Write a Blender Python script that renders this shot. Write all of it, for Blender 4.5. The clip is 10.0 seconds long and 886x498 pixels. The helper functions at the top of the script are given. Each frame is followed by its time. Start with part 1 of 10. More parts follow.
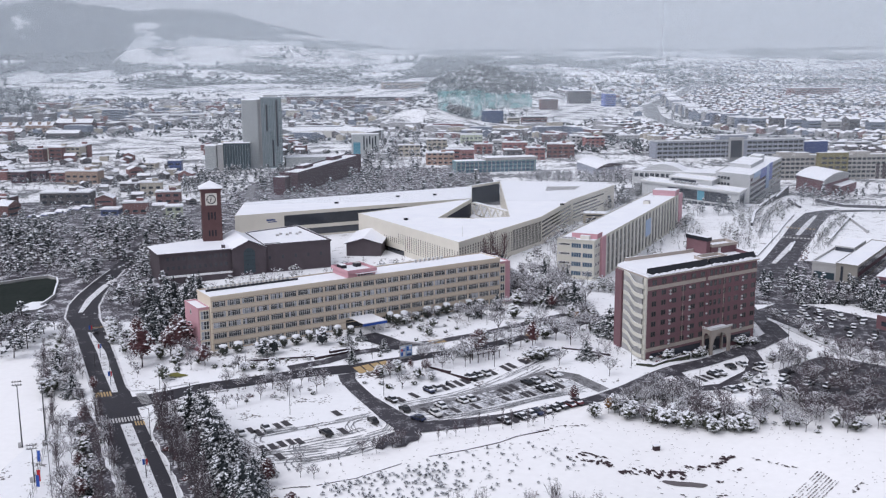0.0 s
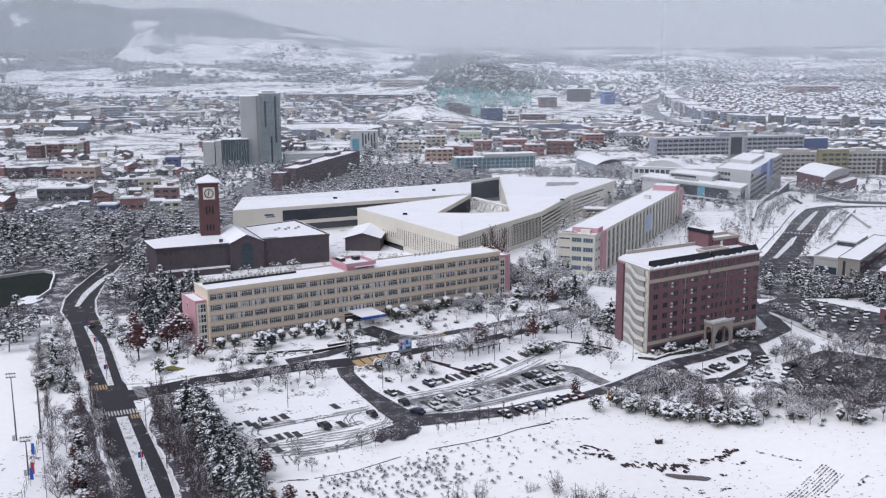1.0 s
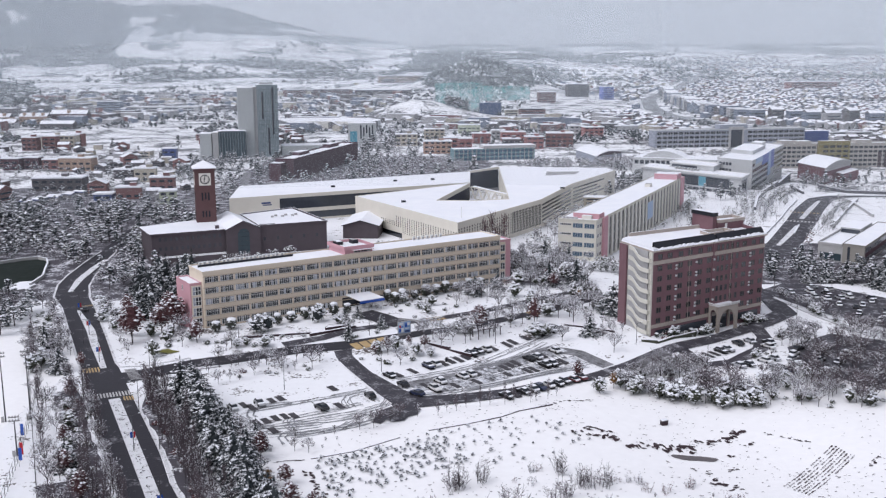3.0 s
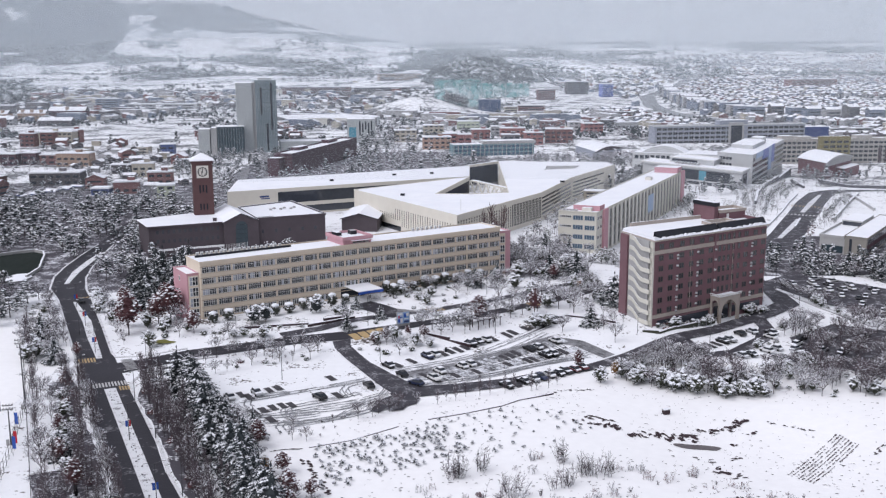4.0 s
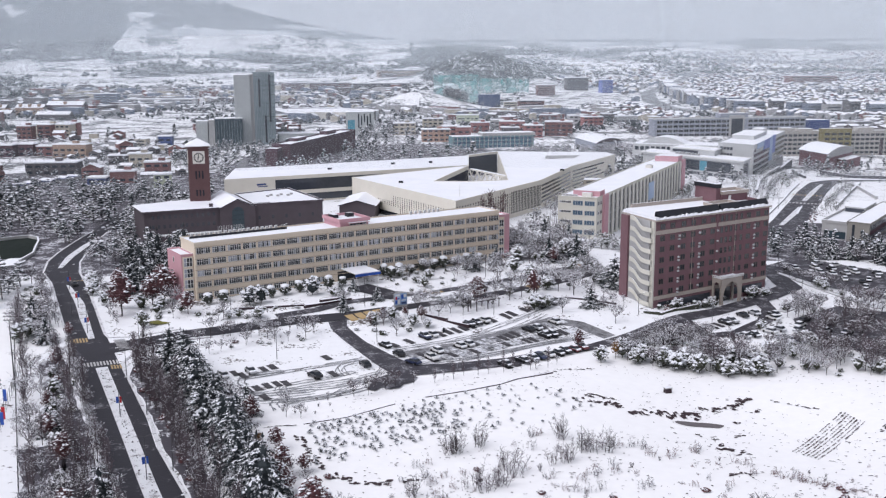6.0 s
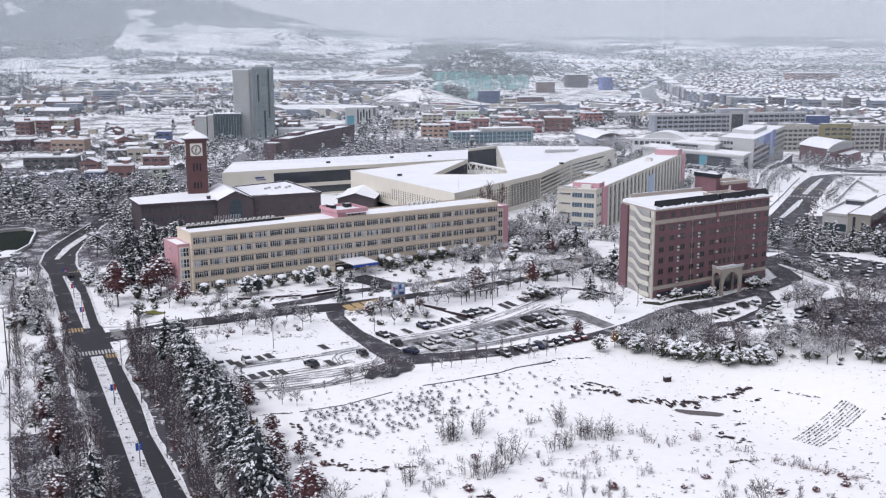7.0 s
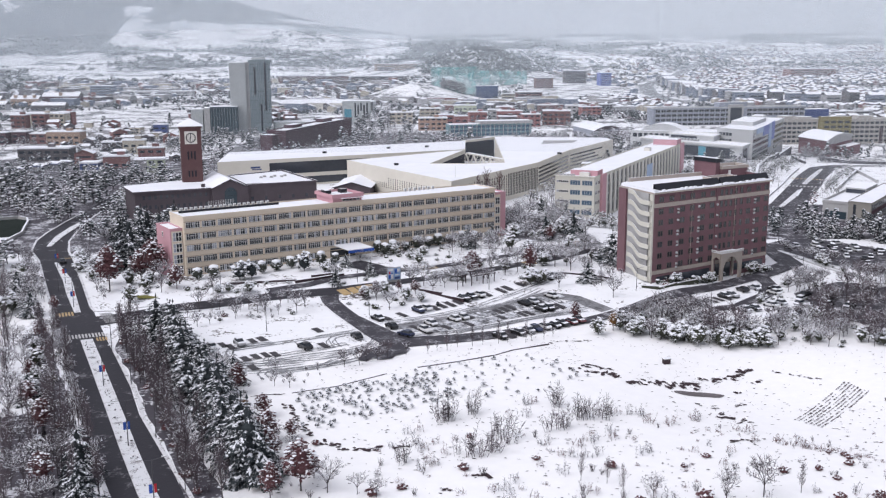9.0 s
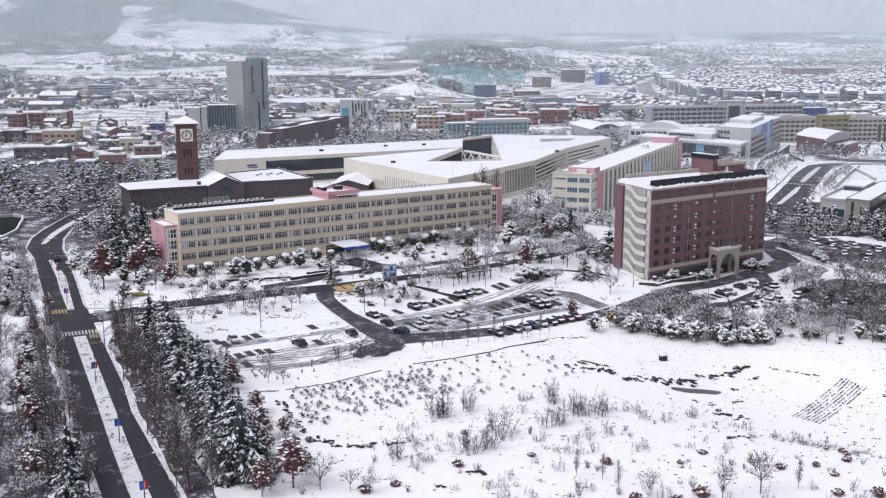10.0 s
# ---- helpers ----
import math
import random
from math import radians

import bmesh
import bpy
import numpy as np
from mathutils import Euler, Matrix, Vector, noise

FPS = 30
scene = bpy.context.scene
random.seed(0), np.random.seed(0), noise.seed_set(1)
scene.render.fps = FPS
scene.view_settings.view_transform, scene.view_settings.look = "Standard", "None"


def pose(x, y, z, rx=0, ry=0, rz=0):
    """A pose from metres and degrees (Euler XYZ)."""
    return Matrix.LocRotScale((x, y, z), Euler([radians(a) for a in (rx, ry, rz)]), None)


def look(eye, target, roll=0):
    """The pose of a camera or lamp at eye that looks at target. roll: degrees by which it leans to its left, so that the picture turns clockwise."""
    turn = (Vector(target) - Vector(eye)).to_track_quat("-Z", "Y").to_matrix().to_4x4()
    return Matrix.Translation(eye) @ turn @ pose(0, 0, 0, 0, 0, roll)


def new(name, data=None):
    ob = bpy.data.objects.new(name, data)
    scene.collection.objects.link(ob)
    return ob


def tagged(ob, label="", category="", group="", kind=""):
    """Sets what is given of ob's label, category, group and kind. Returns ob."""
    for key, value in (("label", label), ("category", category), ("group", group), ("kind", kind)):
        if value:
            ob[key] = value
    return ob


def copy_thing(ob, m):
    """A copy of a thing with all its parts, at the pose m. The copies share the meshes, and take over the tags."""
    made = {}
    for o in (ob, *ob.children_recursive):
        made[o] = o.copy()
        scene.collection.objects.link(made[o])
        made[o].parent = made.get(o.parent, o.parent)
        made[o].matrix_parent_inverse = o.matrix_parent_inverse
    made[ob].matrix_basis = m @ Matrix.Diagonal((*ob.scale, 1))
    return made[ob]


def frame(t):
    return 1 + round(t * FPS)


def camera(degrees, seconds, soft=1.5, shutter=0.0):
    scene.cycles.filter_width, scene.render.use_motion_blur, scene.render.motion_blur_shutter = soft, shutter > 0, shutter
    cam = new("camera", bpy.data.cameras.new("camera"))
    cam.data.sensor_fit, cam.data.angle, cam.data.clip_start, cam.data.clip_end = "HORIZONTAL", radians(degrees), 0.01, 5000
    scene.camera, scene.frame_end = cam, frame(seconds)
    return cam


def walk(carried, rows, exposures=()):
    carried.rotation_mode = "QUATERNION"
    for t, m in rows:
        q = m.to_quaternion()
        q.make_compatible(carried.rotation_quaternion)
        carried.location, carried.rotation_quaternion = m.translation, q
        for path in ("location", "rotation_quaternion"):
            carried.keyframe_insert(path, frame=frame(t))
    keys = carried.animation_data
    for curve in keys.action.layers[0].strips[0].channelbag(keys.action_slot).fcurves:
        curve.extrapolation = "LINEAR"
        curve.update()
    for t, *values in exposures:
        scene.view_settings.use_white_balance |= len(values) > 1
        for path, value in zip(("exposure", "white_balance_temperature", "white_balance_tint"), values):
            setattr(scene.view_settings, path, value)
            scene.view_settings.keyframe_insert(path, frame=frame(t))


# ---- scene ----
cam = camera(49.0, 10.0, 1.25)
# seconds, eye (x, y, z) in metres, yaw, pitch, roll in degrees
PATH = [
    (0, 0.00, 0.00, 92.00, -0.000, -10.700, 0.321),
    (0.5, -0.14, 1.39, 90.70, -0.042, -10.728, 0.295),
    (1, -0.27, 2.63, 89.38, -0.070, -10.752, 0.285),
    (1.5, -0.39, 3.93, 87.88, -0.088, -10.768, 0.264),
    (2, -0.49, 5.24, 86.32, -0.112, -10.772, 0.250),
    (2.5, -0.68, 6.28, 84.79, -0.147, -10.809, 0.249),
    (4, -0.84, 9.50, 80.02, -0.235, -10.917, 0.273),
    (4.5, -0.73, 10.30, 78.29, -0.194, -10.915, 0.247),
    (5, -0.65, 11.11, 76.64, -0.208, -10.962, 0.253),
    (5.5, -0.56, 11.92, 75.21, -0.249, -10.975, 0.249),
    (7, 0.16, 14.07, 70.98, -0.258, -11.072, 0.227),
    (7.5, 0.36, 14.85, 69.48, -0.274, -11.142, 0.229),
    (8, 0.49, 15.62, 68.03, -0.296, -11.140, 0.232),
    (8.5, 0.70, 16.30, 66.92, -0.316, -11.158, 0.227),
    (9, 0.83, 16.97, 66.24, -0.352, -11.179, 0.241),
    (9.5, 1.14, 17.60, 65.71, -0.404, -11.191, 0.251),
    (10, 1.58, 18.23, 65.15, -0.437, -11.199, 0.248),
]
walk(cam, [(t, pose(x, y, z, 90 + pitch, 0, yaw) @ pose(0, 0, 0, 0, 0, -roll)) for t, x, y, z, yaw, pitch, roll in PATH],
     [(0, 0.24, 6400, 12), (2.5, 0.28, 6440, 12), (5.5, 0.37, 6500, 12), (10, 0.42, 6560, 12)])

# ---- light: bright overcast winter day ----
world = bpy.data.worlds.new("overcast_sky")
scene.world = world
world.use_nodes = True
wn, wl = world.node_tree.nodes, world.node_tree.links
sky = wn.new("ShaderNodeTexSky")
sky.sky_type = "NISHITA"
sky.sun_disc = False
sky.sun_elevation, sky.sun_rotation = radians(38), radians(205)
sky.air_density, sky.dust_density, sky.ozone_density = 1.0, 4.0, 1.0
pale = wn.new("ShaderNodeHueSaturation")
pale.inputs["Saturation"].default_value = 0.28
wl.new(sky.outputs["Color"], pale.inputs["Color"])
# a layer of cloud, brighter on the sun's side, hides most of the blue
cloud = wn.new("ShaderNodeMix")
cloud.data_type = "RGBA"
cloud.inputs["Factor"].default_value = 0.85
wl.new(pale.outputs["Color"], cloud.inputs["A"])
wt, wx, wm, wc = wn.new("ShaderNodeTexCoord"), wn.new("ShaderNodeSeparateXYZ"), wn.new("ShaderNodeMapRange"), wn.new("ShaderNodeMix")
wm.interpolation_type = "SMOOTHSTEP"
wm.inputs["From Min"].default_value, wm.inputs["From Max"].default_value = -0.35, 0.6
wc.data_type = "RGBA"
wc.inputs["A"].default_value, wc.inputs["B"].default_value = (6.1, 6.3, 7.25, 1), (4.0, 4.25, 4.95, 1)
wl.new(wt.outputs["Generated"], wx.inputs[0])
wl.new(wx.outputs["X"], wm.inputs["Value"])
wl.new(wm.outputs["Result"], wc.inputs["Factor"])
wl.new(wc.outputs["Result"], cloud.inputs["B"])
wl.new(cloud.outputs["Result"], wn["Background"].inputs["Color"])
wn["Background"].inputs["Strength"].default_value = 0.088
sun = new("sun", bpy.data.lights.new("sun", "SUN"))
sun.data.energy, sun.data.angle, sun.data.color = 1.5, radians(50), (0.98, 0.97, 1.0)
sun.matrix_world = look((-95, -60, 150), (0, 0, 0))
scene.view_settings.exposure = 0.38

# ---- materials ----
MATS = {}


def material(name, base, rough=0.8, second=None, scale=1.0, fine=8.0, amount=0.5, bump=0.0, metal=0.0, vary=0.0, spec=0.3, coords="Object"):
    """A node material: two noise scales between a base and a second colour, a bump, and a change of tone from object to object."""
    m = bpy.data.materials.new(name)
    m.use_nodes = True
    n, l = m.node_tree.nodes, m.node_tree.links
    b = n["Principled BSDF"]
    b.inputs["Roughness"].default_value, b.inputs["Metallic"].default_value = rough, metal
    b.inputs["Specular IOR Level"].default_value = spec
    tc = n.new("ShaderNodeTexCoord")
    big, small = n.new("ShaderNodeTexNoise"), n.new("ShaderNodeTexNoise")
    big.inputs["Scale"].default_value, small.inputs["Scale"].default_value = scale, fine
    big.inputs["Detail"].default_value = small.inputs["Detail"].default_value = 5
    for t in (big, small):
        l.new(tc.outputs[coords], t.inputs["Vector"])
    add = n.new("ShaderNodeMath")
    add.operation = "MULTIPLY_ADD"
    add.inputs[1].default_value, add.inputs[2].default_value = 0.45, 0.0
    l.new(small.outputs["Fac"], add.inputs[0])
    mul = n.new("ShaderNodeMath")
    mul.operation = "MULTIPLY_ADD"
    mul.inputs[1].default_value = 0.55
    l.new(big.outputs["Fac"], mul.inputs[0])
    l.new(add.outputs[0], mul.inputs[2])
    ramp = n.new("ShaderNodeValToRGB")
    second = second or tuple(c * 0.7 for c in base)
    ramp.color_ramp.elements[0].position, ramp.color_ramp.elements[1].position = 0.5 - 0.3 * (1 - amount) - 0.02, 0.5 + 0.3 * (1 - amount) + 0.02
    ramp.color_ramp.elements[0].color, ramp.color_ramp.elements[1].color = (*second, 1), (*base, 1)
    l.new(mul.outputs[0], ramp.inputs["Fac"])
    out = ramp.outputs["Color"]
    if vary:
        info, hue = n.new("ShaderNodeObjectInfo"), n.new("ShaderNodeHueSaturation")
        val = n.new("ShaderNodeMapRange")
        val.inputs["To Min"].default_value, val.inputs["To Max"].default_value = 1 - vary, 1 + vary
        l.new(info.outputs["Random"], val.inputs["Value"])
        l.new(val.outputs[0], hue.inputs["Value"])
        l.new(out, hue.inputs["Color"])
        out = hue.outputs["Color"]
    l.new(out, b.inputs["Base Color"])
    if bump:
        bp = n.new("ShaderNodeBump")
        bp.inputs["Strength"].default_value, bp.inputs["Distance"].default_value = min(bump, 1.0), bump
        l.new(mul.outputs[0], bp.inputs["Height"])
        l.new(bp.outputs["Normal"], b.inputs["Normal"])
    MATS[name] = m
    return m


def ground_material(name, bare, scale, low, high, fine=0.35, snow=(0.86, 0.87, 0.9)):
    """Snow that thins out over bare earth or woods where two noises dip."""
    m = bpy.data.materials.new(name)
    m.use_nodes = True
    n, l = m.node_tree.nodes, m.node_tree.links
    b = n["Principled BSDF"]
    b.inputs["Roughness"].default_value, b.inputs["Specular IOR Level"].default_value = 0.7, 0.25
    tc, a, c, d = n.new("ShaderNodeTexCoord"), n.new("ShaderNodeTexNoise"), n.new("ShaderNodeTexNoise"), n.new("ShaderNodeTexNoise")
    for t, sc, de in ((a, scale, 8), (c, scale * 7, 6), (d, 0.5, 4)):
        t.inputs["Scale"].default_value, t.inputs["Detail"].default_value = sc, de
        l.new(tc.outputs["Object"], t.inputs["Vector"])
    mad = n.new("ShaderNodeMath")
    mad.operation = "MULTIPLY_ADD"
    mad.inputs[1].default_value = fine
    l.new(c.outputs["Fac"], mad.inputs[0])
    l.new(a.outputs["Fac"], mad.inputs[2])
    rg = n.new("ShaderNodeMapRange")
    rg.inputs["From Min"].default_value, rg.inputs["From Max"].default_value = low + fine / 2, high + fine / 2
    l.new(mad.outputs[0], rg.inputs["Value"])
    tone = n.new("ShaderNodeMix")
    tone.data_type = "RGBA"
    tone.inputs["A"].default_value, tone.inputs["B"].default_value = (*(v * 0.9 for v in snow), 1), (*snow, 1)
    l.new(d.outputs["Fac"], tone.inputs["Factor"])
    mx = n.new("ShaderNodeMix")
    mx.data_type = "RGBA"
    l.new(rg.outputs[0], mx.inputs["Factor"])
    mx.inputs["A"].default_value = (*bare, 1)
    l.new(tone.outputs["Result"], mx.inputs["B"])
    l.new(mx.outputs["Result"], b.inputs["Base Color"])
    bp = n.new("ShaderNodeBump")
    bp.inputs["Strength"].default_value, bp.inputs["Distance"].default_value = 0.4, 0.25
    l.new(mad.outputs[0], bp.inputs["Height"])
    l.new(bp.outputs["Normal"], b.inputs["Normal"])
    MATS[name] = m
    return m


ROOF_SNOW = material("roof_snow", (0.85, 0.86, 0.89), 0.65, (0.74, 0.76, 0.82), 0.12, 1.2, 0.3, 0.1)
SLUSHY = ground_material("wet_asphalt_with_slush", (0.045, 0.043, 0.053), 0.3, 0.55, 0.8, 0.9, (0.4, 0.4, 0.43))
MEDIAN_SNOW = ground_material("trodden_median_snow", (0.2, 0.19, 0.2), 0.5, 0.3, 0.42, 0.9, (0.72, 0.73, 0.76))
ASPHALT = ground_material("wet_asphalt", (0.031, 0.03, 0.038), 0.18, 0.62, 0.8, 0.6, (0.3, 0.3, 0.32))
SLUSH = material("slushy_asphalt", (0.75, 0.77, 0.82), 0.55, (0.06, 0.06, 0.066), 0.35, 1.8, 0.75, 0.05)
CREAM = material("cream_painted_concrete", (0.68, 0.595, 0.49), 0.75, (0.58, 0.505, 0.41), 0.25, 2.0, 0.3, 0.02)
CREAM_DARK = material("tan_concrete_ledge", (0.5, 0.41, 0.31), 0.8, (0.4, 0.33, 0.25), 0.4, 2.0, 0.4, 0.02)
PINK = material("pink_painted_concrete", (0.56, 0.32, 0.36), 0.75, (0.48, 0.27, 0.305), 0.3, 2.0, 0.3, 0.02)
BRICK = material("red_brown_brick", (0.195, 0.11, 0.126), 0.85, (0.145, 0.08, 0.093), 0.3, 3.0, 0.4, 0.05)
TOWER_BRICK = material("deep_red_brick", (0.125, 0.07, 0.072), 0.85, (0.09, 0.05, 0.052), 0.3, 3.0, 0.4, 0.05)
DARK_BRICK = material("dark_brown_brick", (0.095, 0.079, 0.09), 0.85, (0.068, 0.056, 0.065), 0.3, 3.0, 0.4, 0.05)
STONE = material("pale_stone_band", (0.42, 0.37, 0.33), 0.8, (0.34, 0.3, 0.27), 0.5, 3.0, 0.4, 0.02)
PANEL = material("pale_cladding_panel", (0.66, 0.63, 0.56), 0.6, (0.58, 0.55, 0.49), 0.2, 2.0, 0.3, 0.01)
WHITE = material("white_painted_metal", (0.75, 0.75, 0.74), 0.5, (0.62, 0.62, 0.61), 0.6, 4.0, 0.3)
GREY = material("grey_concrete", (0.42, 0.42, 0.42), 0.8, (0.33, 0.33, 0.33), 0.25, 2.0, 0.4, 0.02)
GLASS = material("dark_window_glass", (0.035, 0.04, 0.05), 0.12, (0.02, 0.024, 0.03), 0.4, 2.0, 0.4, spec=0.6, vary=0.35)
CURTAIN = material("blinds_behind_glass", (0.38, 0.4, 0.45), 0.3, (0.2, 0.22, 0.27), 0.5, 3.0, 0.5, spec=0.6, vary=0.35)
FRAME_DARK = material("brown_window_frame", (0.14, 0.105, 0.1), 0.6, (0.1, 0.075, 0.07), 0.6, 4.0, 0.3)
BLUE_GLASS = material("blue_grey_curtain_glass", (0.1, 0.16, 0.22), 0.15, (0.06, 0.1, 0.15), 0.1, 1.0, 0.4, spec=0.6)
DARK_METAL = material("dark_metal", (0.02, 0.022, 0.03), 0.4, (0.012, 0.013, 0.018), 0.3, 3.0, 0.4, 0.01)
BLUE = material("blue_painted_metal", (0.03, 0.1, 0.42), 0.45, (0.02, 0.07, 0.33), 0.6, 4.0, 0.3)
WHITE_WALL = material("off_white_render", (0.68, 0.66, 0.61), 0.75, (0.58, 0.56, 0.52), 0.5, 3.0, 0.3, 0.01)
RIBBON = material("dark_ribbon_glass", (0.05, 0.058, 0.075), 0.15, (0.03, 0.035, 0.045), 0.08, 0.8, 0.4, spec=0.6)
CREAM_PALE = material("pale_cream_render", (0.63, 0.615, 0.55), 0.75, (0.55, 0.535, 0.475), 0.25, 2.0, 0.3, 0.01)
GLASS_PALE = material("grey_side_glazing", (0.08, 0.085, 0.09), 0.3, (0.05, 0.052, 0.056), 0.3, 1.0, 0.5, spec=0.5)
CREAM_DULL = material("dull_cream_tile", (0.4, 0.385, 0.36), 0.75, (0.33, 0.315, 0.3), 0.2, 1.5, 0.35, 0.01)
GREY_PALE = material("pale_grey_concrete", (0.5, 0.51, 0.52), 0.75, (0.42, 0.43, 0.44), 0.1, 1.0, 0.35, 0.01)
SCHOOL_GREY = material("blue_grey_tile", (0.3, 0.32, 0.37), 0.7, (0.24, 0.26, 0.31), 0.1, 1.0, 0.35, 0.01)
SIGN_BLUE = material("dark_blue_panel", (0.06, 0.09, 0.22), 0.5, (0.04, 0.06, 0.16), 0.5, 2.0, 0.3)
BLUE_PANEL = material("bright_blue_panel", (0.09, 0.16, 0.46), 0.45, (0.13, 0.15, 0.4), 0.1, 1.0, 0.4)
TEAL = material("teal_glass", (0.1, 0.3, 0.38), 0.2, (0.07, 0.22, 0.3), 0.3, 1.0, 0.4, spec=0.6)
TEAL_DULL = material("dull_teal_cladding", (0.17, 0.3, 0.33), 0.5, (0.12, 0.22, 0.25), 0.2, 1.0, 0.4)
TOWER_GLASS = material("tower_glass", (0.2, 0.26, 0.285), 0.35, (0.1, 0.15, 0.175), 0.06, 0.5, 0.5, spec=0.6)
TOWER_GREY = material("weathered_tower_concrete", (0.43, 0.455, 0.46), 0.8, (0.35, 0.375, 0.38), 0.06, 0.6, 0.35, 0.01)
DEEP_GLASS = material("dark_teal_tower_glass", (0.04, 0.065, 0.08), 0.35, (0.025, 0.042, 0.055), 0.1, 0.6, 0.4, spec=0.4)
MAROON = material("maroon_brick", (0.1, 0.06, 0.078), 0.85, (0.075, 0.042, 0.05), 0.2, 2.0, 0.4, 0.03)
TAN = material("tan_concrete", (0.3, 0.285, 0.26), 0.8, (0.24, 0.23, 0.21), 0.25, 2.0, 0.4, 0.02)
COURT_GLASS = material("deep_navy_court_glass", (0.02, 0.025, 0.045), 0.6, (0.012, 0.015, 0.03), 0.1, 0.6, 0.4, spec=0.15)
YELLOW = material("ochre_paint", (0.22, 0.195, 0.1), 0.7, (0.18, 0.16, 0.085), 0.3, 2.0, 0.3)


def snowy(name, leaf, dark, cover=0.2, snow=(0.84, 0.86, 0.9), rough=0.8, scale=0.9, soft=0.25):
    """Leaves, needles or bark with snow lying on what faces up, broken by a noise."""
    m = material(name, leaf, rough, dark, scale, 5.0, 0.4, vary=0.2)
    n, l = m.node_tree.nodes, m.node_tree.links
    b = n["Principled BSDF"]
    old = b.inputs["Base Color"].links[0].from_socket
    geo, sep, tc, ns = n.new("ShaderNodeNewGeometry"), n.new("ShaderNodeSeparateXYZ"), n.new("ShaderNodeTexCoord"), n.new("ShaderNodeTexNoise")
    ns.inputs["Scale"].default_value, ns.inputs["Detail"].default_value = 1.7, 3
    l.new(tc.outputs["Object"], ns.inputs["Vector"])
    l.new(geo.outputs["Normal"], sep.inputs[0])
    add = n.new("ShaderNodeMath")
    add.operation = "MULTIPLY_ADD"
    add.inputs[1].default_value = 1.6
    l.new(ns.outputs["Fac"], add.inputs[0])
    l.new(sep.outputs["Z"], add.inputs[2])
    rg = n.new("ShaderNodeMapRange")
    rg.inputs["From Min"].default_value, rg.inputs["From Max"].default_value = 1.35 - cover, 1.35 - cover + soft
    l.new(add.outputs[0], rg.inputs["Value"])
    mx = n.new("ShaderNodeMix")
    mx.data_type = "RGBA"
    l.new(rg.outputs[0], mx.inputs["Factor"])
    l.new(old, mx.inputs["A"])
    mx.inputs["B"].default_value = (*snow, 1)
    l.new(mx.outputs["Result"], b.inputs["Base Color"])
    return m


NEEDLE_SNOW = material("snow_lying_on_boughs", (0.86, 0.87, 0.9), 0.65, (0.72, 0.74, 0.8), 0.8, 4.0, 0.3, 0.05)
BARK = snowy("snowy_bark", (0.085, 0.073, 0.079), (0.048, 0.041, 0.045), -0.25)
TWIG = snowy("snowy_twigs", (0.115, 0.098, 0.112), (0.072, 0.061, 0.071), -0.05)
FROST_TWIG = snowy("frosted_twigs", (0.13, 0.115, 0.128), (0.08, 0.069, 0.079), 0.12)
BROWN_TWIG = snowy("snowy_brown_twigs", (0.135, 0.11, 0.124), (0.08, 0.066, 0.076), -0.2)
PINE = snowy("snowy_pine_needles", (0.036, 0.045, 0.05), (0.02, 0.026, 0.03), -0.26)
CEDAR = snowy("snowy_cedar_needles", (0.036, 0.046, 0.05), (0.022, 0.028, 0.031), -0.24)
SHRUB = snowy("snowy_shrub_leaves", (0.06, 0.065, 0.045), (0.03, 0.033, 0.025), -0.12)
SHRUB_DARK = snowy("snowy_clipped_leaves", (0.05, 0.055, 0.045), (0.025, 0.028, 0.024), -0.2)
STRAW = snowy("snowy_straw_weeds", (0.2, 0.13, 0.125), (0.13, 0.08, 0.085), -0.1)
RUSSET = snowy("snowy_russet_leaves", (0.115, 0.05, 0.055), (0.07, 0.032, 0.036), -0.28)
AMBER = snowy("snowy_amber_leaves", (0.22, 0.12, 0.045), (0.14, 0.075, 0.03), -0.3)
FROST = snowy("frosted_far_trees", (0.16, 0.17, 0.18), (0.1, 0.11, 0.12), -0.05)


FAR_TREE = snowy("dark_far_woods", (0.05, 0.062, 0.066), (0.028, 0.036, 0.04), -0.2, scale=0.05)
FIELD = ground_material("snow_over_field", (0.09, 0.065, 0.06), 0.09, 0.2, 0.23, 0.5, (0.9, 0.9, 0.915))
CAMPUS = ground_material("snow_over_lawn_and_paving", (0.1, 0.085, 0.082), 0.16, 0.275, 0.355, 0.9)
TOWN = ground_material("snow_over_town_plots", (0.13, 0.135, 0.145), 0.03, 0.42, 0.52, 0.8)
HILL = ground_material("snow_and_frosted_woods", (0.13, 0.15, 0.17), 0.008, 0.37, 0.45, 0.9)
WOODS = ground_material("frosted_woods", (0.045, 0.058, 0.07), 0.012, 0.6, 0.92, 0.7)
MUD = material("bare_mud", (0.05, 0.03, 0.036), 0.7, (0.028, 0.017, 0.021), 0.8, 3.0, 0.5, 0.1)
PUDDLE = material("grey_ice", (0.13, 0.115, 0.12), 0.35, (0.095, 0.083, 0.088), 0.3, 2.0, 0.4)
POND = material("dark_pond_water", (0.035, 0.042, 0.04), 0.9, (0.024, 0.03, 0.028), 0.05, 0.5, 0.4, spec=0.0)
ROAD_WHITE = material("white_road_paint", (0.6, 0.6, 0.6), 0.7, (0.4, 0.4, 0.4), 1.0, 5.0, 0.5)
ROAD_YELLOW = material("yellow_road_paint", (0.5, 0.35, 0.16), 0.7, (0.32, 0.24, 0.14), 1.0, 5.0, 0.5)
DARK_STONE = material("dark_wet_stonework", (0.12, 0.12, 0.135), 0.85, (0.07, 0.07, 0.08), 0.4, 2.5, 0.5, 0.03)
